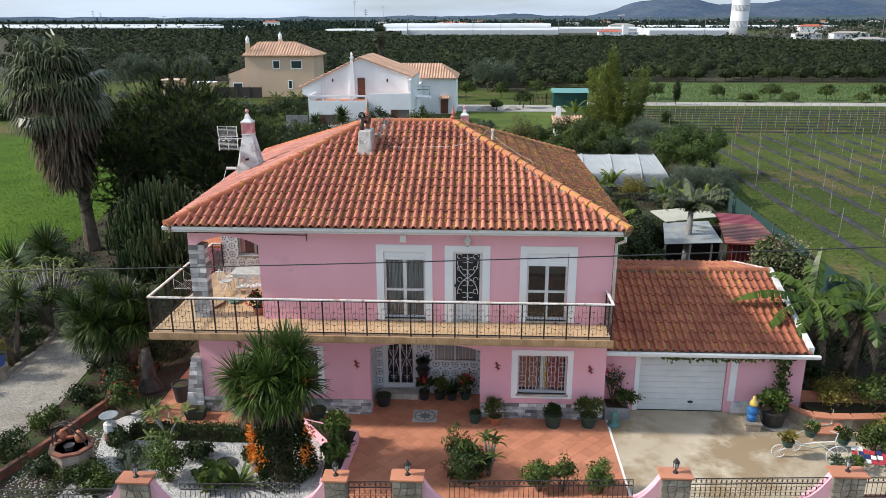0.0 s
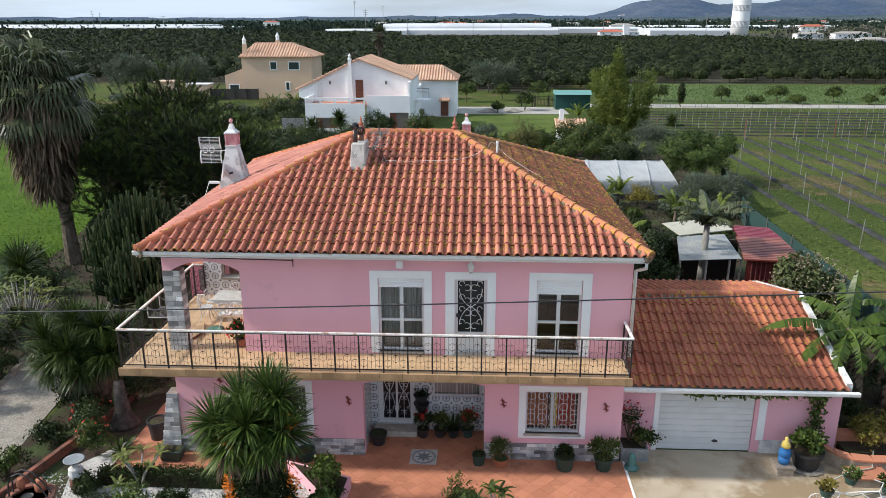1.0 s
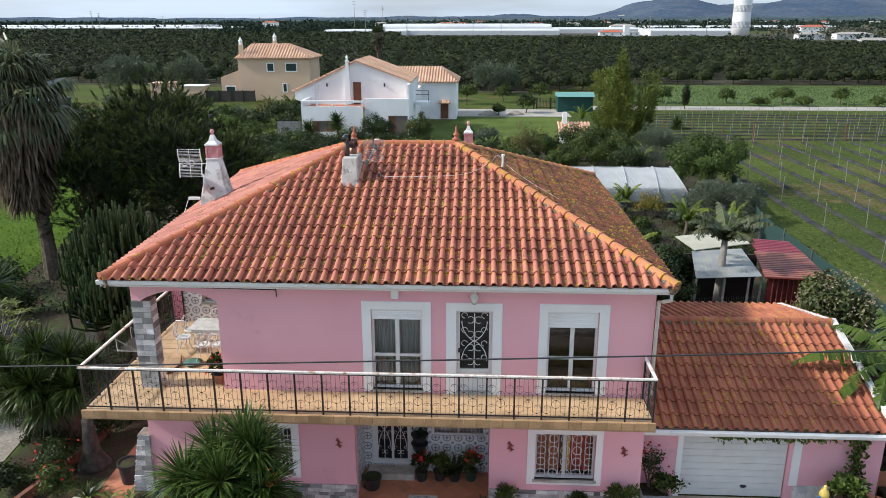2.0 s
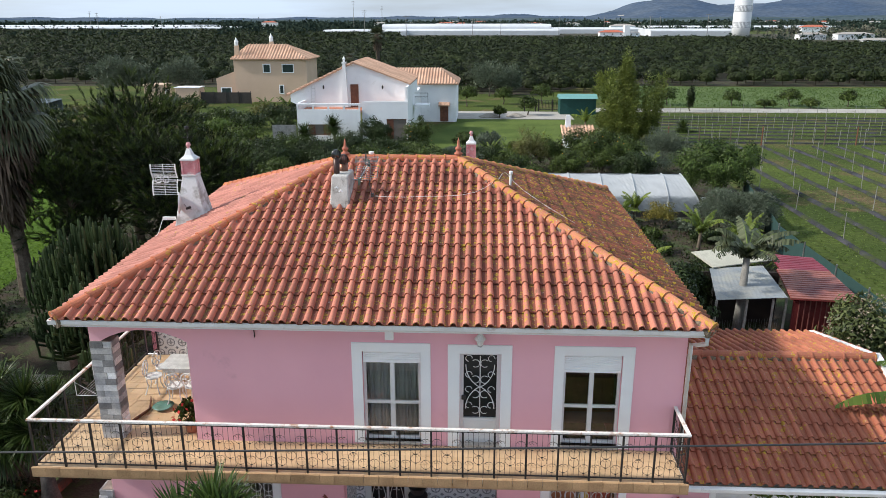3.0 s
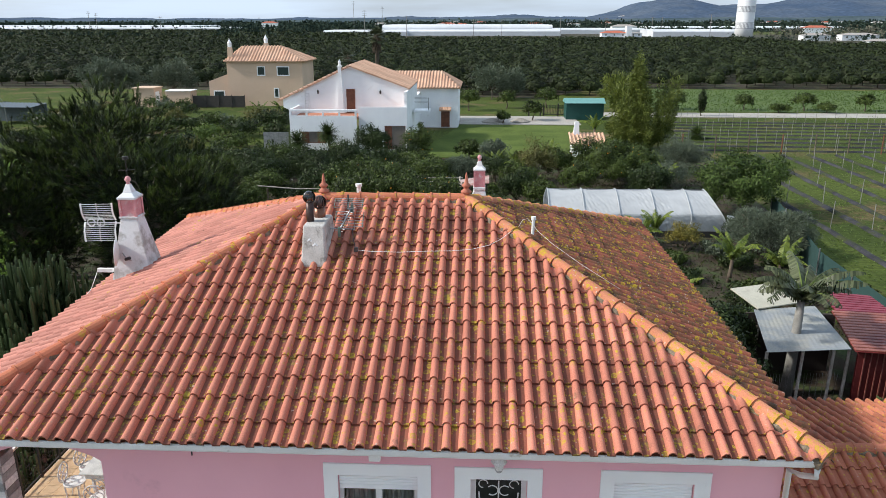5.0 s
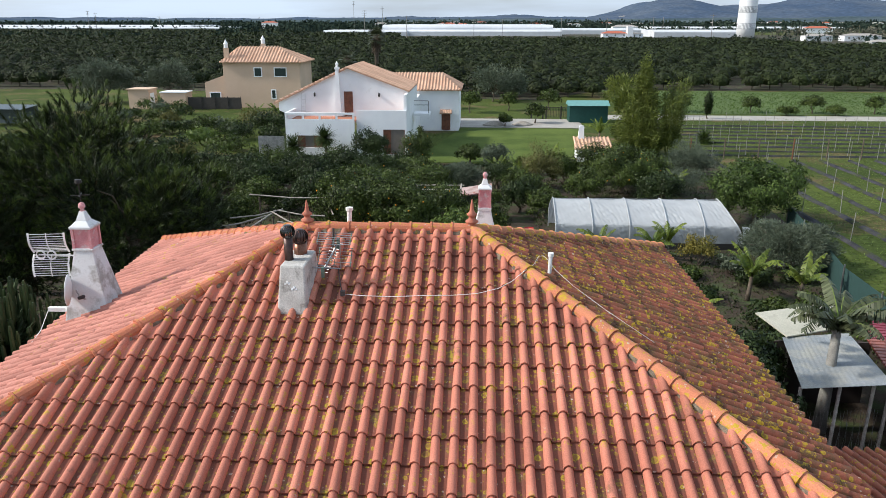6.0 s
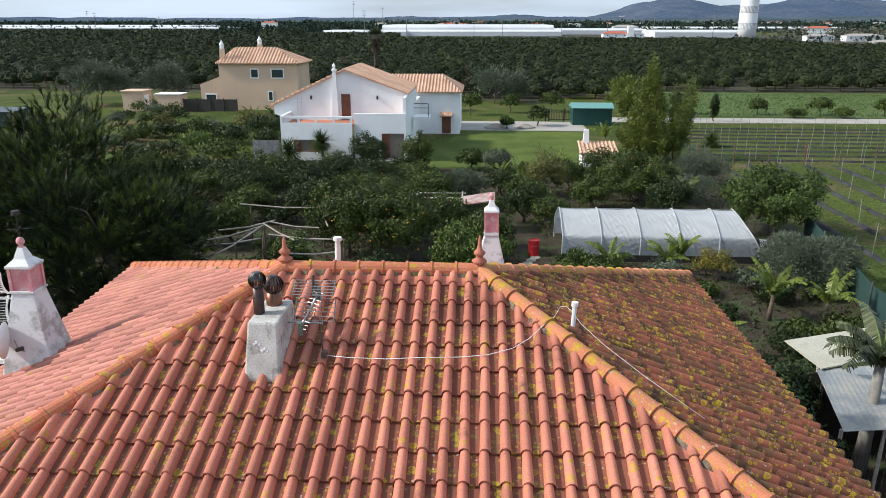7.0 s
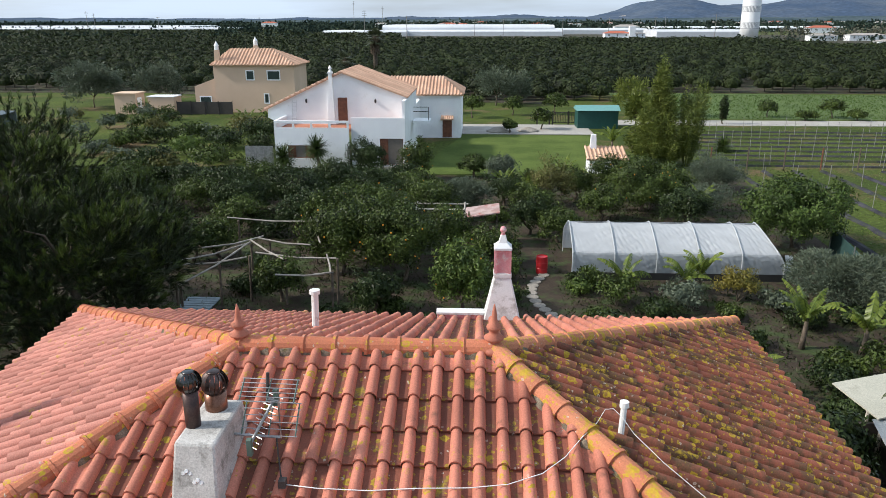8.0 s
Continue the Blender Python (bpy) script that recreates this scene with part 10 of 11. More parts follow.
for i, (x, y, h, r, mat, fl_) in enumerate(((-10.0, -0.4, 1.3, 0.5, LEAF_CITRUS, LEAF_RED), (-10.6, 0.6, 1.2, 0.7, LEAF_DARK, LEAF_RED), (-9.6, -4.0, 0.6, 0.8, LEAF_CITRUS, None), (-10.7, -3.7, 0.7, 0.7, LEAF_DARK, None), (-11.6, 0.2, 0.8, 0.7, LEAF_DARK, None), (-12.0, -1.4, 0.7, 0.6, LEAF_CITRUS, None), (-12.4, -3.0, 0.9, 0.9, LEAF_DARK, None), (-13.4, -4.3, 1.2, 1.0, LEAF_DARK, None), (-14.6, -4.6, 1.8, 0.9, LEAF_YELLOW, None), (-11.0, 3.9, 1.0, 0.8, LEAF_DARK, None), (-9.9, 4.2, 1.6, 0.9, LEAF_DARK, None), (-9.9, 6.0, 1.3, 0.8, LEAF_DARK, None), (-15.8, 0.4, 0.8, 0.5, LEAF_CITRUS, None), (-16.2, 1.8, 1.4, 0.8, LEAF_YELLOW, None), (-15.9, 4.3, 0.9, 0.7, LEAF_DARK, None), (-16.9, 3.6, 1.6, 0.9, LEAF_CITRUS, None), (-17.8, 2.2, 1.3, 1.0, LEAF_DARK, None), (-16.4, -1.6, 1.0, 0.8, LEAF_BRIGHT, None), (-18.6, 4.6, 2.0, 1.2, LEAF_DARK, None), (-15.1, 7.4, 1.1, 0.8, LEAF_DARK, None), (-19.8, 6.5, 1.8, 1.3, LEAF_DARK, None), (-9.4, -2.1, 0.5, 0.4, LEAF_DARK, None), (-11.2, 1.6, 1.0, 0.7, LEAF_DARK, LEAF_RED), (-10.3, 2.8, 1.2, 0.8, LEAF_DARK, None), (-9.0, -4.4, 0.5, 0.6, LEAF_CITRUS, None), (-8.7, -2.9, 0.45, 0.5, LEAF_OLIVE, None), (-6.9, -2.6, 0.5, 0.5, LEAF_DARK, None), (-12.2, 2.4, 0.9, 0.7, LEAF_DARK, None), (-11.9, 4.6, 1.2, 0.9, LEAF_DARK, None), (-13.0, 6.6, 1.2, 0.9, LEAF_CITRUS, None), (-16.6, 5.4, 1.4, 1.0, LEAF_DARK, None), (-17.4, 0.4, 1.2, 1.0, LEAF_DARK, None), (-16.2, -3.4, 1.0, 0.9, LEAF_CITRUS, None), (-18.4, -1.6, 1.6, 1.2, LEAF_DARK, None), (-5.3, -2.6, 0.4, 0.4, LEAF_DARK, None))):
    shrub("garden_shrub", x, y, h, r, "leafy flowering garden shrub" if fl_ else "rounded leafy garden shrub", mat, 1500, (0.10, 0.05), 930 + i, flowers=fl_, n_flowers=9)
leafy_tree("topiary_tree", -15.4, 5.4, 2.3, 0.75, "small cloud-pruned tree beside the drive", LEAF_CITRUS, 2200, (0.10, 0.05), 0.4, 960, low=-0.5, clumps=9, clump_r=0.5)
pot("blue_pot", -15.5, 1.8, 0.26, 0.42, POT_BLUE, "blue glazed pot on a brick pedestal beside the drive", 0.55, ("bush", 0.5, 0.4, LEAF_YELLOW, 300, (0.11, 0.06), 961))
solid("brick_pedestal", Shape().lathe(-15.5, 1.8, [(0.26, 0), (0.26, 0.12), (0.24, 0.14), (0.25, 0.4), (0.28, 0.44), (0.28, 0.55)], 14), CRAZY, "round brick pedestal under the blue pot", "pedestal")
pot("blue_pot", -14.2, 9.6, 0.24, 0.34, POT_BLUE, "blue glazed pot with a yellow-green plant", 0.8, ("bush", 0.4, 0.4, LEAF_YELLOW, 300, (0.09, 0.05), 962))
solid("stone_pedestal", Shape().box(-14.45, 9.35, 0, -13.95, 9.85, 0.8), CRAZY, "square stone pedestal under the blue pot", "pedestal", bevel=0.03)
# terracotta-coped border wall along the drive
WALL_CLAY = surface("weathered_clay_paint", (0.17, 0.062, 0.042), (0.27, 0.10, 0.066), rough=0.9, scale=1.6, grain=40, bump=0.4, stain=(0.09, 0.06, 0.045), stain_at=0.52, stain_scale=1.8)
bd = thing("border_wall", (-11, -0.5, 0), "low terracotta-coloured border wall along the garden", "wall")
for (xa, ya), (xb, yb) in zip([(-10.5, 3.0), (-10.7, 1.2), (-11.4, -2.1), (-12.2, -4.9)], [(-10.7, 1.2), (-11.4, -2.1), (-12.2, -4.9)]):
    part("section", Shape().prism([(xa, ya, 0), (xb, yb, 0), (xb + 0.14, yb, 0), (xa + 0.14, ya, 0)], (0, 0, 0.30)), WALL_CLAY, bd)
kb = thing("kerb", (-15.3, 2, 0), "row of rough pale kerb stones along the drive", "kerb")
for i in range(34):
    y = -6 + 0.45 * i
    x = -15.45 if y < 4 else -15.5 - (y - 4) * 0.18
    part("stone", Shape().frustum(x - 0.1, y, x + 0.1, y + 0.42, 0, x - 0.07, y + 0.03, x + 0.07, y + 0.39, 0.13 + 0.02 * (i % 3)), TRACK, kb)

# ornamental well
WX, WY = -10.08, -3.36
wl_ = thing("ornamental_well", (WX, WY, 0), "stone ornamental well with a terracotta rim and iron arch", "well")
part("shaft", Shape().lathe(WX, WY, [(0.56, 0), (0.55, 0.74), (0.44, 0.74), (0.44, 0.1)], 8), CRAZY, wl_)
part("rim", Shape().lathe(WX, WY, [(0.60, 0.74), (0.60, 0.80), (0.45, 0.80), (0.45, 0.74)], 8), WALL_CLAY, wl_, "terracotta rim")
part("well_floor", Shape().lathe(WX, WY, [(0.43, 0.5), (0.43, 0.66), (0.01, 0.665)], 8), DIRTY_CEMENT, wl_, "pale cement bed")
for dy in (-0.05, 0.12):
    part("arch", Shape().tube([(WX - 0.50, WY + dy, 0.78), (WX - 0.47, WY + dy, 1.12), (WX - 0.36, WY + dy, 1.36), (WX - 0.16, WY + dy, 1.45), (WX + 0.06, WY + dy, 1.38), (WX + 0.30, WY + dy, 1.12), (WX + 0.48, WY + dy, 0.78)], 0.020, 6), SOOT, wl_)
part("bucket", Shape().lathe(WX + 0.02, WY - 0.14, [(0.10, 0.67), (0.14, 0.88), (0.15, 0.88), (0.12, 0.86), (0.01, 0.85)], 14), POT_BLACK, wl_)
part("jar", Shape().lathe(WX + 0.10, WY + 0.30, [(0.09, 0.67), (0.15, 0.80), (0.15, 0.92), (0.07, 1.02), (0.09, 1.06), (0.01, 1.03)], 14), POT_CLAY, wl_, smooth=True)
part("jar", Shape().lathe(WX - 0.34, WY + 0.22, [(0.05, 0.805), (0.10, 0.92), (0.10, 1.0), (0.05, 1.08), (0.06, 1.12), (0.01, 1.09)], 12), POT_CLAY, wl_, smooth=True)
bbh = thing("bird_bath", (-9.75, -1.9, 0), "pale stone bird bath on a rough pedestal", "bird bath")
part("pedestal", Shape().lathe(-9.75, -1.9, [(0.17, 0), (0.20, 0.08), (0.19, 0.30), (0.15, 0.34)], 12), WALL_CLAY, bbh, "terracotta foot")
part("column", Shape().lathe(-9.75, -1.9, [(0.16, 0.34), (0.19, 0.44), (0.18, 0.62), (0.11, 0.66), (0.07, 0.80)], 12), WHITEWASH, bbh)
part("bowl", Shape().lathe(-9.75, -1.9, [(0.10, 0.80), (0.24, 0.85), (0.27, 0.89), (0.24, 0.885), (0.05, 0.86)], 20), GREYSHEET, bbh, smooth=True)
pot("flower_pot", -9.65, -1.95, 0.15, 0.22, POT_CLAY, "small clay pot beside the bird bath")
pan = solid("gravel_pan", Shape().lathe(-6.0, -2.9, [(0.26, 0.016), (0.30, 0.06), (0.31, 0.06), (0.24, 0.035)], 18), POT_BLACK, "shallow black pan in the gravel", "dish")

# triangular pink planter
pp = thing("planter", (-3.1, -2.4, 0), "wedge-shaped pink rendered planter at the path", "planter")
tri_ = [(-4.35, -0.85), (-2.45, -1.55), (-2.62, -4.1), (-3.1, -4.1), (-3.2, -2.2)]
cx_, cy_ = -3.0, -2.3
part("rim", slab(Shape(), tri_, 0.0, 0.34), PINK, pp, bevel=0.01)
inner = [(cx_ + (x - cx_) * 0.86, cy_ + (y - cy_) * 0.90) for x, y in tri_]
part("soil", slab(Shape(), inner, 0.3, 0.352), SOIL, pp)
shrub("round_shrub", -3.05, -1.85, 0.80, 0.46, "bright leafy shrub in the pink planter", LEAF_BRIGHT, 900, (0.13, 0.09), 970, z=0.33)
shrub("round_shrub", -2.92, -3.2, 0.75, 0.5, "bright leafy shrub in the pink planter", LEAF_BRIGHT, 900, (0.13, 0.08), 971, z=0.33)
shrub("low_flowers", -2.75, -2.4, 0.25, 0.35, "low dark plants with small white flowers", LEAF_DARK, 500, (0.06, 0.04), 972, z=0.33)

# garage side: raised stone bed, creepers, ornaments
rbed = thing("stone_bed", (5.55, 0.3, 0), "low stone-clad bed at the garage corner", "planter")
part("wall", Shape().box(4.95, -0.02, 0, 5.72, 0.6, 0.42), CLADDING, rbed, bevel=0.02)
part("soil", Shape().box(5.02, 0.05, 0.42, 5.66, 0.58, 0.435), SOIL, rbed)
shrub("bougainvillea", 5.25, 0.42, 1.25, 0.42, "thin red-brown climbing shrub against the wall", LEAF_DARK, 420, (0.09, 0.04), 975, z=0.42, flowers=LEAF_RED, n_flowers=14)
shrub("garden_shrub", 5.62, 0.15, 0.6, 0.42, "loose bright green shrub in the stone bed", LEAF_CITRUS, 420, (0.11, 0.06), 976, z=0.42)
solid("garden_figure", Shape().lathe(5.2, -0.32, [(0.2, 0.02), (0.2, 0.08), (0.1, 0.1), (0.12, 0.2), (0.09, 0.3), (0.11, 0.36), (0.06, 0.48), (0.02, 0.5)], 12), plain("blue_green_glaze", (0.08, 0.2, 0.18), 0.4), "small green glazed garden figure on a round base", "ornament", smooth=True)
cr = thing("wall_creeper", (10.45, 0.55, 0), "leafy creeper along the garage gutter and wall", "climber")
st_ = Shape().tube([(10.4, 0.6, 0.0), (10.3, 0.58, 0.7), (10.45, 0.58, 1.4), (10.35, 0.5, 2.0), (9.6, 0.30, 2.12), (8.0, 0.22, 2.14), (6.7, 0.22, 2.15)], [0.03, 0.025, 0.02, 0.02, 0.012, 0.01, 0.008], 6)
part("stem", st_, BARK, cr, smooth=True)
rr = np.random.default_rng(980)
b1 = np.stack([10.42 + rr.normal(scale=0.10, size=420), 0.52 + rr.normal(scale=0.05, size=420), 0.5 + 1.6 * rr.random(420)], 1)
b2 = np.stack([6.6 + 3.9 * rr.random(420), 0.22 + rr.normal(scale=0.06, size=420), 2.10 + rr.normal(scale=0.05, size=420)], 1)
b = np.concatenate([b1, b2])
part("leaves", quads_mesh("leaves", kites(b, rr.normal(size=b.shape) + np.array([0, -0.5, -0.4]), np.full(len(b), 0.11), np.full(len(b), 0.08), rr)), LEAF_BRIGHT, cr)
figure = solid("garden_figure", Shape().lathe(9.32, -0.30, [(0.13, 0.30), (0.15, 0.5), (0.10, 0.52), (0.165, 0.56), (0.15, 0.70), (0.09, 0.77), (0.10, 0.80), (0.10, 0.88), (0.06, 0.95), (0.03, 0.98)], 14), plain("blue_paint", (0.03, 0.16, 0.42), 0.4), "blue painted garden figure on a stone block", "ornament", smooth=True)
hat = solid("figure_hat", Shape().lathe(9.32, -0.30, [(0.115, 0.80), (0.12, 0.86), (0.09, 0.96), (0.04, 1.0), (0.045, 1.08), (0.015, 1.11)], 14), plain("yellow_paint", (0.65, 0.50, 0.12), 0.5), "yellow painted hat of the garden figure", "ornament", smooth=True)
solid("stone_block", Shape().box(9.10, -0.52, 0, 9.54, -0.08, 0.22).box(9.06, -0.55, 0.22, 9.58, -0.05, 0.30), CRAZY, "stone block under the garden figure", "pedestal", bevel=0.02)
pot("plant_tub", 10.05, -0.02, 0.42, 0.52, POT_BLACK, "large black tub with leafy plants and a wire hoop", 0.05, ("bush", 0.55, 0.42, LEAF_BRIGHT, 700, (0.14, 0.08), 981))
solid("saucer", Shape().lathe(10.05, -0.02, [(0.48, 0.022), (0.5, 0.05), (0.44, 0.05)], 20), TRACK, "wide pale saucer under the tub", "saucer")
part("clad_band", Shape().box(8.99, GY - 0.06, 0, 9.95, GY - 0.0, 0.42), CLADDING, garage, "grey stone cladding")

# curved retaining wall with terracotta coping, steps
rw = thing("retaining_wall", (12.2, -0.2, 0), "curved stone retaining wall with a terracotta coping", "wall")
arc = [(10.6, 0.35), (10.85, -0.05), (11.2, -0.28), (11.7, -0.36), (12.3, -0.36), (13.0, -0.30), (14.0, -0.2), (16, 0.0)]
for (xa, ya), (xb, yb) in zip(arc, arc[1:]):
    part("section", Shape().prism([(xa, ya, 0), (xb, yb, 0), (xb, yb + 0.26, 0), (xa + 0.05, ya + 0.28, 0)], (0, 0, 0.42)), CRAZY, rw, bevel=0.02)
    part("coping", Shape().prism([(xa, ya - 0.03, 0.42), (xb, yb - 0.03, 0.42), (xb, yb + 0.3, 0.42), (xa + 0.05, ya + 0.3, 0.42)], (0, 0, 0.05)), PATIO, rw)
part("step", Shape().box(10.9, -0.95, 0, 11.9, -0.36, 0.26), CRAZY, rw, bevel=0.02)
part("step_tile", Shape().box(10.88, -0.97, 0.26, 11.92, -0.36, 0.30), PATIO, rw)
solid("clay_ledge", Shape().box(11.2, 0.9, 0.0, 15.5, 1.3, 0.5), PATIO, "terracotta tiled ledge beside the garage", "wall", "structure")
hose = solid("garden_hose", Shape().tube([(11.9, 0.1, 0.5), (11.6, -0.5, 0.34), (10.9, -0.7, 0.32), (10.4, -0.75, 0.05), (10.25, -1.1, 0.04), (10.7, -1.35, 0.04), (11.3, -1.15, 0.04), (11.9, -1.3, 0.04)], 0.018, 6), plain("pale_hose", (0.38, 0.42, 0.36), 0.5), "pale green garden hose lying over the steps", "hose", smooth=True)

# white bicycle planter
bi = thing("bicycle_planter", (10.4, -2.1, 0), "white wire bicycle planter holding pots", "planter")
for (x, y, r) in ((9.55, -1.85, 0.20), (11.0, -2.2, 0.30), (10.15, -1.5, 0.16)):
    s = Shape().ring((x, y, r + 0.03), r, 0.014, "y", 22, 5)
    for i in range(6):
        a = math.pi * i / 6
        s.tube([(x - r * math.cos(a), y, r + 0.03 - r * math.sin(a)), (x + r * math.cos(a), y, r + 0.03 + r * math.sin(a))], 0.005, 4)
    part("wheel", s, WHITE_IRON, bi)
part("frame", Shape().tube([(9.55, -1.85, 0.23), (9.9, -1.9, 0.45), (10.5, -2.0, 0.62), (10.9, -2.15, 0.75), (11.05, -2.2, 0.33)], 0.016, 6).tube([(9.9, -1.9, 0.45), (10.15, -1.6, 0.2)], 0.014, 5).tube([(10.9, -2.15, 0.75), (10.95, -2.15, 1.0), (10.75, -2.1, 1.05)], 0.014, 5).tube([(10.5, -2.0, 0.62), (11.05, -2.2, 0.33)], 0.014, 5), WHITE_IRON, bi)
for i, (x, y, z, mat) in enumerate(((9.75, -1.9, 0.42, LEAF_YELLOW), (10.55, -1.45, 0.5, LEAF_BRIGHT), (11.25, -1.9, 0.55, LEAF_CITRUS), (10.85, -2.55, 0.06, LEAF_OLIVE), (11.35, -2.5, 0.06, LEAF_BRIGHT))):
    pot("flower_pot", x, y, 0.17, 0.18, POT_GREEN if i != 3 else plain("turquoise_pot", (0.10, 0.35, 0.36), 0.5), "small bowl of plants on the bicycle planter", z, ("bush", 0.28, 0.22, mat, 220, (0.09, 0.05), 985 + i), "bowls on the bicycle planter")
# patchwork bunting over the bed
bn = thing("bunting", (12, -2.2, 0.4), "string of navy, red and white cloth squares over the bed", "bunting")
CL = [plain("navy_cloth", (0.02, 0.03, 0.12), 0.9), plain("white_cloth", (0.7, 0.7, 0.7), 0.9), plain("red_cloth", (0.42, 0.03, 0.05), 0.9)]
rr = random.Random(9)
for i in range(13):
    for j in range(3):
        x, y, z = 11.45 + 0.135 * i, -1.95 - 0.07 * i - 0.11 * j, 0.52 - 0.085 * j + 0.03 * math.sin(i * 2)
        part("flag", Shape().prism([(x, y, z), (x + 0.12, y - 0.045, z), (x + 0.12 - 0.01, y - 0.12, z - 0.075), (x - 0.015, y - 0.08, z - 0.075)], (0, 0, 0.006)), CL[rr.randrange(3)], bn)
for i, (x, y, h, r, mat) in enumerate(((12.3, -1.6, 1.0, 0.6, LEAF_CITRUS), (13.2, -1.9, 1.1, 0.7, LEAF_DARK), (12.2, 0.6, 1.1, 0.7, LEAF_YELLOW), (13.2, 0.5, 1.2, 0.8, LEAF_CITRUS), (14.3, 0.4, 1.2, 0.8, LEAF_DARK), (12.9, -0.9, 0.7, 0.5, LEAF_YELLOW), (11.9, 1.9, 1.0, 0.6, LEAF_DARK), (14.6, -1.5, 1.2, 0.9, LEAF_DARK), (12.6, -3.2, 0.8, 0.7, LEAF_DARK), (13.6, 3.2, 1.6, 1.0, LEAF_DARK), (15.2, 2.6, 1.6, 1.1, LEAF_DARK), (12.2, 5.2, 1.6, 0.8, LEAF_DARK), (15.0, 6.2, 1.8, 1.2, LEAF_CITRUS))):
    shrub("garden_shrub", x, y, h, r, "mixed leafy shrub in the bed beside the garage", mat, 1400, (0.11, 0.05), 990 + i, z=0.0 if y < 0.3 else 0.3)
FIRST_LEAVES = ((183, 0.42, 2.75, 1.0), (176, 0.16, 2.3, 0.9), (212, 0.40, 2.5, 1.9), (238, 0.25, 2.2, 1.7), (290, 0.35, 1.9, 2.0), (62, 2.6, 1.9, 0.5), (20, 0.75, 2.3, 1.5), (350, 0.45, 2.2, 1.6), (120, 0.9, 2.0, 1.4), (75, 1.3, 2.2, 1.3), (265, 0.1, 1.7, 1.9))
for i, (x, y, h, L, n_) in enumerate(((11.75, 2.3, 2.95, 2.2, 11), (13.4, 2.3, 2.7, 2.2, 10), (14.6, 4.2, 2.6, 2.1, 9), (13.1, 4.6, 2.1, 1.9, 7), (15.4, 2.0, 1.9, 1.9, 8))):
    banana("banana_plant", x, y, h, n_, L, "banana plant with long arching torn leaves and dead ones below", 1010 + i, z=0.3, width=0.50, stem_r=0.13, group="banana plants beside the garage", upright=0.85, ways=FIRST_LEAVES if i == 0 else (), dead=7)


# overhead cable across the front
pts = []
for i in range(41):
    x = -30 + 60 * i / 40
    pts.append((x, -6.55 - 0.008 * x, 7.28 + 0.048 * x + 0.0006 * (x - 2) ** 2))
solid("overhead_cable", Shape().tube(pts, 0.012, 6), POT_BLACK, "black overhead cable crossing in front of the house", "cable", smooth=True)
for x in (-30, 30):
    up_ = thing("utility_pole", (x, -6.55 - 0.008 * x, 0), "grey concrete utility pole carrying the cable", "pole")
    part("post", Shape().tube([(x, -6.53 - 0.008 * x, 0), (x, -6.53 - 0.008 * x, 10.2)], [0.16, 0.10], 8), DIRTY_CEMENT, up_)


# ---- pieces of roofs, walls and floors ----
tiled_slope(roof, E[0], E[1], RR, RL, CLAY, lambda x, y: -3.75 < x < 2.35, inset=-0.02)
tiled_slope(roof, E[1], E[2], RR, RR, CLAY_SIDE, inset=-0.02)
tiled_slope(roof, E[2], E[3], RL, RR, CLAY, inset=-0.02)
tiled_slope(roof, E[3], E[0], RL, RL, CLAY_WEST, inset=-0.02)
for P, Q, clay in ((E[0], RL, CLAY_HIP), (E[1], RR, CLAY_CAP), (E[2], RR, CLAY_CAP), (E[3], RL, CLAY_HIP)):
    cap_run(roof, P, Q, clay)
cap_run(roof, RL, RR, CLAY_HIP)
tiled_slope(groof, A, B, C, D, CLAY_OLD, lambda x, y: 5.2 < x < 10.5, inset=-0.5, pan=CLAY_OLD)
tiled_slope(groof, A2, B2, D, C, CLAY_OLD, inset=-0.5)
cap_run(groof, C, D, CLAY_OLD)

# stone cladding of the plinth and of the two corner pillars
clad = part("plinth", Shape().box(X0, -0.015, 0, -2.31, 0.0, 0.53).box(1.09, -0.015, 0, X1, 0.0, 0.53), MORTAR, house, "plinth of grey split stone blocks")
rng = random.Random(61)


def block(x0, y0, z0, x1, y1, z1, parent):
    part("stone", Shape().box(x0, y0, z0, x1, y1, z1), CLADDING, parent)


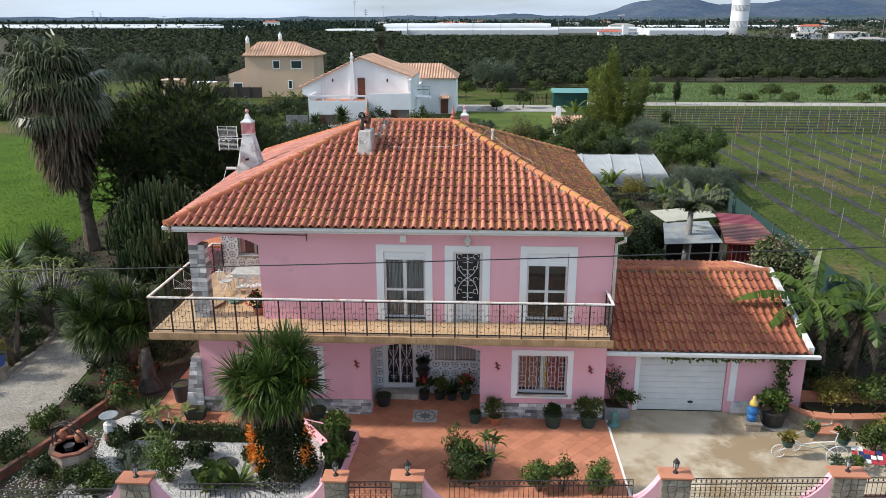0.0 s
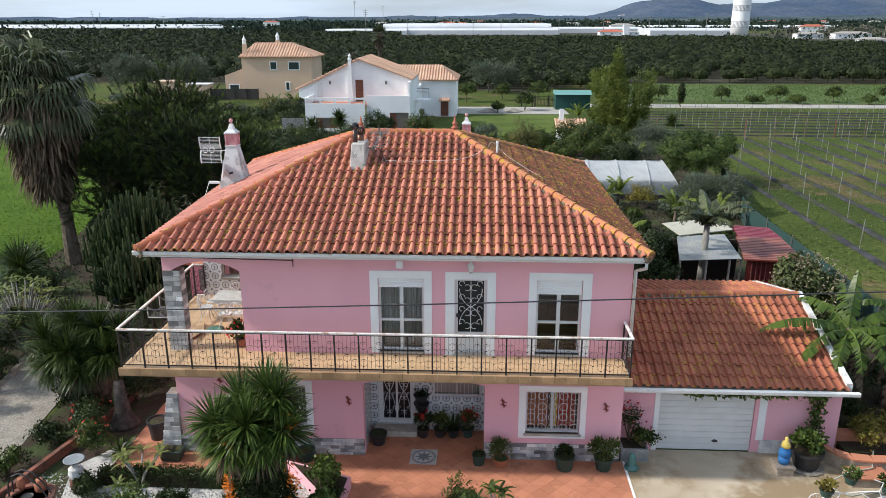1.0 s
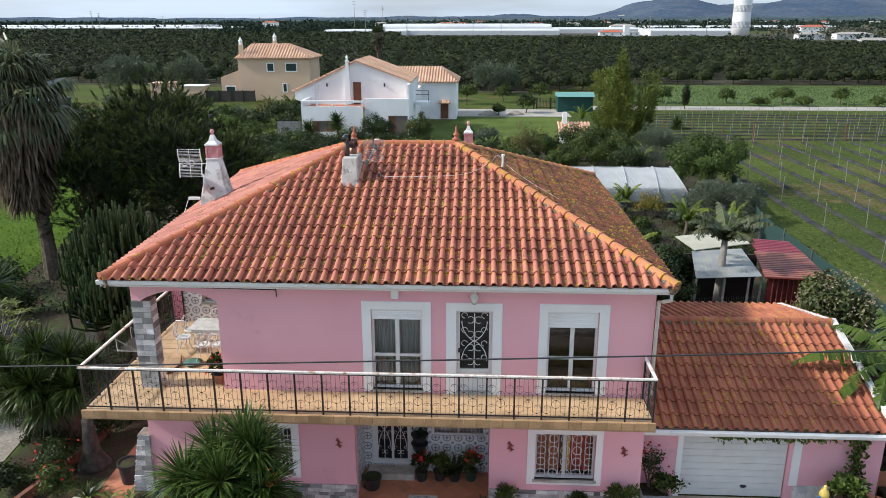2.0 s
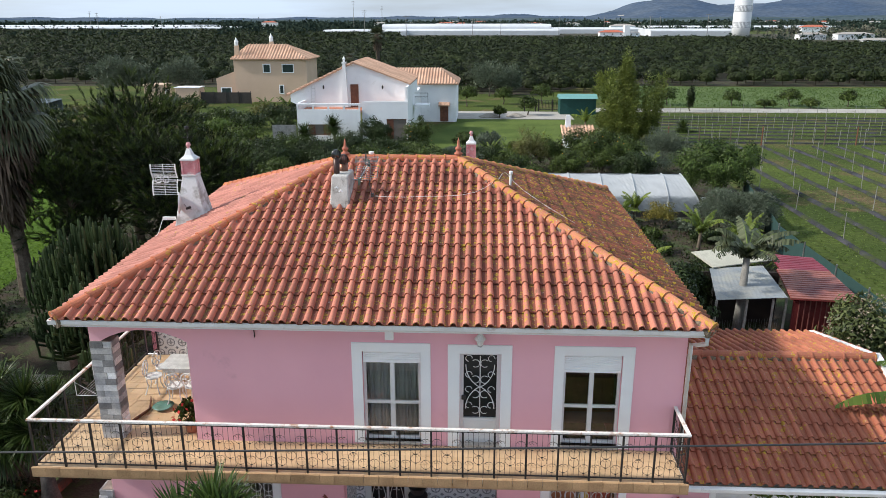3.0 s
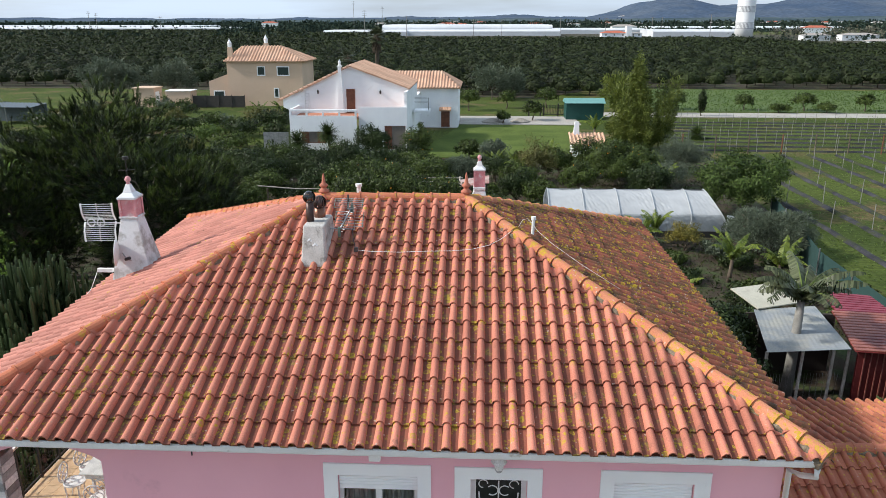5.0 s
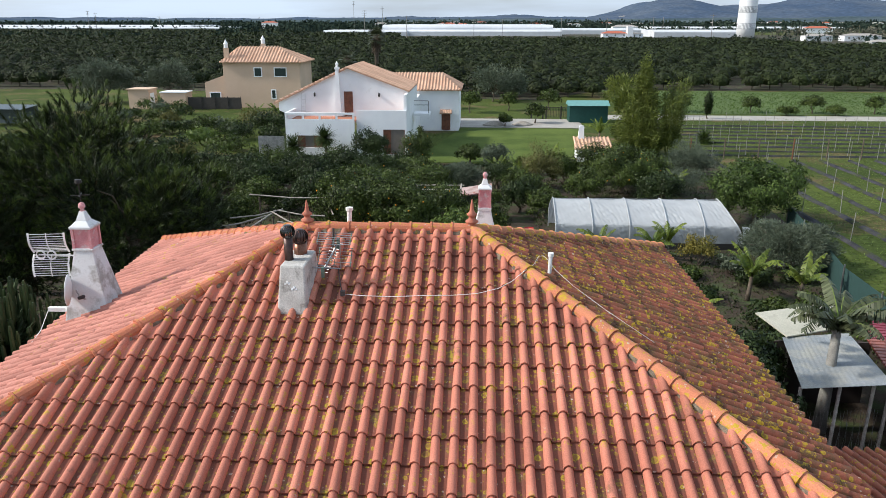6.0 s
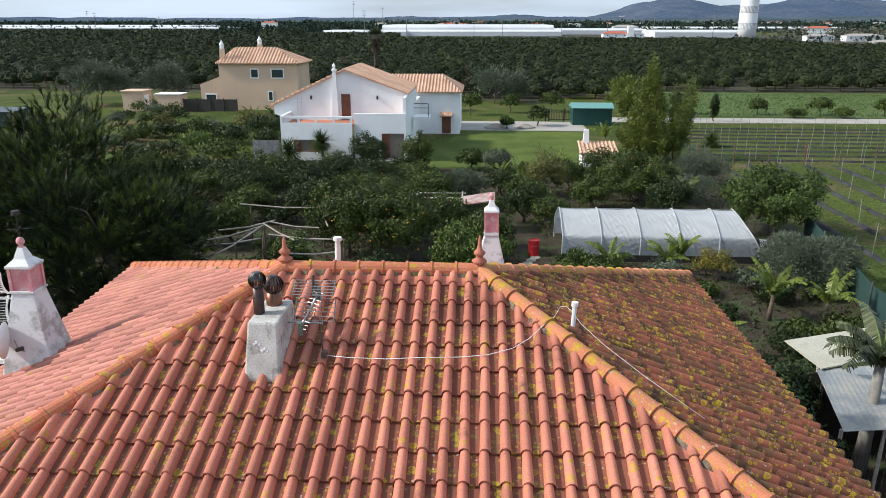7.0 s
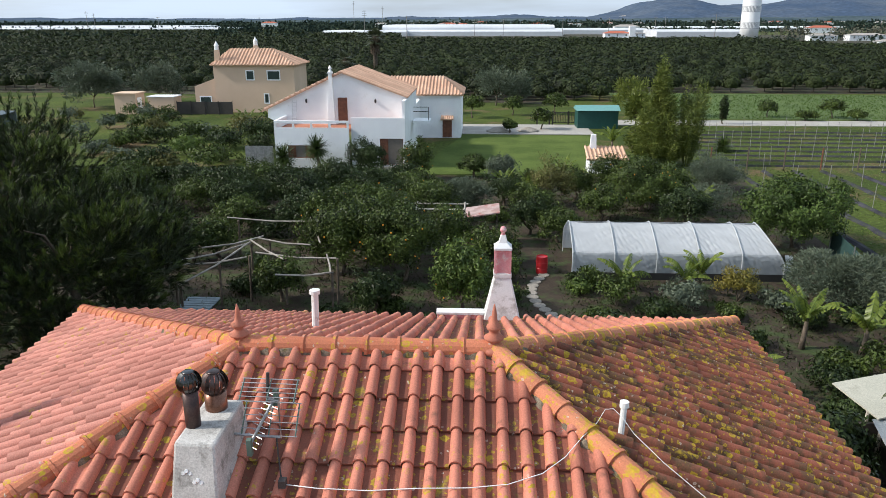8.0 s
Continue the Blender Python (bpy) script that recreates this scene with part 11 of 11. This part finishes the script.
for xa, xb in ((X0, -2.31), (1.09, X1)):
    for r_ in range(5):
        x = xa - rng.uniform(0, 0.12)
        while x < xb - 0.03:
            w_ = rng.choice((0.16, 0.24, 0.30, 0.36))
            block(max(x, xa) + 0.004, -0.03 - rng.uniform(0, 0.022), 0.01 + r_ * 0.105, min(x + w_, xb) - 0.004, -0.015, 0.01 + r_ * 0.105 + 0.098, clad)
            x += w_
for x0, x1, y0, y1, z0, z1, flare in ((-7.62, -7.15, -0.03, 0.32, FLOOR2, 5.54, 0.0), (-8.06, -7.60, -0.04, 0.34, 0.0, 1.87, 0.42)):
    core = part("pillar", Shape().frustum(x0 + 0.02 - flare * 0.3, y0 + 0.02 - flare * 0.3, x1 - 0.02, y1, z0, x0 + 0.02 + flare * 0.4, y0 + 0.02, x1 - 0.02, y1, z1), MORTAR, house, "corner pillar clad in grey split stone")
    n_ = int((z1 - z0) / 0.14)
    for k in range(n_):
        za, zb = z0 + (z1 - z0) * k / n_, z0 + (z1 - z0) * (k + 1) / n_ - 0.008
        f = 1 - k / n_
        xl, yf = x0 - flare * 0.3 * f + flare * 0.4 * (1 - f), y0 - flare * 0.3 * f
        cut = xl + (x1 - xl) * rng.choice((0.38, 0.5, 0.62))
        for a_, b_ in ((xl, cut - 0.006), (cut, x1)):
            block(a_, yf - rng.uniform(0, 0.018), za, b_, yf + 0.03, zb, core)
        block(x1 - 0.02, yf + 0.03, za, x1 + rng.uniform(0, 0.015), y1, zb, core)
        block(xl - rng.uniform(0, 0.015), yf + 0.03, za, xl + 0.03, y1, zb, core)


# terrace tiles laid diagonally, balcony tiles laid square
def floor_tiles(parent, rects, z, size, turn, material, singles, name="tile", thick=0.012, gap=0.006):
    c_, s_ = math.cos(radians(turn)), math.sin(radians(turn))
    h = size / 2 - gap / 2
    me = Shape().prism([(-h, -h, 0), (h, -h, 0), (h, h, 0), (-h, h, 0)], (0, 0, thick)).mesh(name)
    me.materials.append(material)
    rest, count = Shape(), 0
    for x0, x1, y0, y1 in rects:
        rad = math.hypot(x1 - x0, y1 - y0) / 2 + size
        cx, cy = (x0 + x1) / 2, (y0 + y1) / 2
        n = int(rad / size) + 1
        i0, j0 = round((cx * c_ + cy * s_) / size), round((-cx * s_ + cy * c_) / size)
        for i in range(i0 - n, i0 + n + 1):
            for j in range(j0 - n, j0 + n + 1):
                u, v = i * size, j * size
                mx, my = u * c_ - v * s_, u * s_ + v * c_
                pts = [(mx + a * c_ - b * s_, my + a * s_ + b * c_, z) for a, b in ((-h, -h), (h, -h), (h, h), (-h, h))]
                if all(x0 <= q[0] <= x1 and y0 <= q[1] <= y1 for q in pts) and count < 300 and singles(mx, my):
                    ob = part(name, me, material, parent)
                    ob.matrix_basis = pose(mx, my, z, 0, 0, turn)
                    count += 1
                    continue
                for a, b, k in ((1, 0, -x0 - 0.002), (-1, 0, x1 - 0.002), (0, 1, -y0 - 0.002), (0, -1, y1 - 0.002)):
                    pts = clip(pts, a, b, k) if len(pts) > 2 else []
                if len(pts) > 2:
                    rest.prism(pts, (0, 0, thick))
    part("tile_field", rest, material, parent, kind="stuff")


floor_tiles(patio, patio_rects, 0.012, 0.33, 45, PATIO, lambda x, y: -2.5 < x < 5 and y > -4.4)
bfloor = part("balcony_floor", Shape().box(-8.5, -1.19, FLOOR2 - 0.015, 4.78, -0.04, FLOOR2 - 0.008), MORTAR, house)
floor_tiles(bfloor, [(-8.5, 4.78, -1.19, -0.02), (-8.5, X0, -0.02, 4.2), (X0 + 0.0, -5.54, -0.02, 4.28)], FLOOR2 - 0.008, 0.30, 0, BALCONY_TILE, lambda x, y: y < 0)
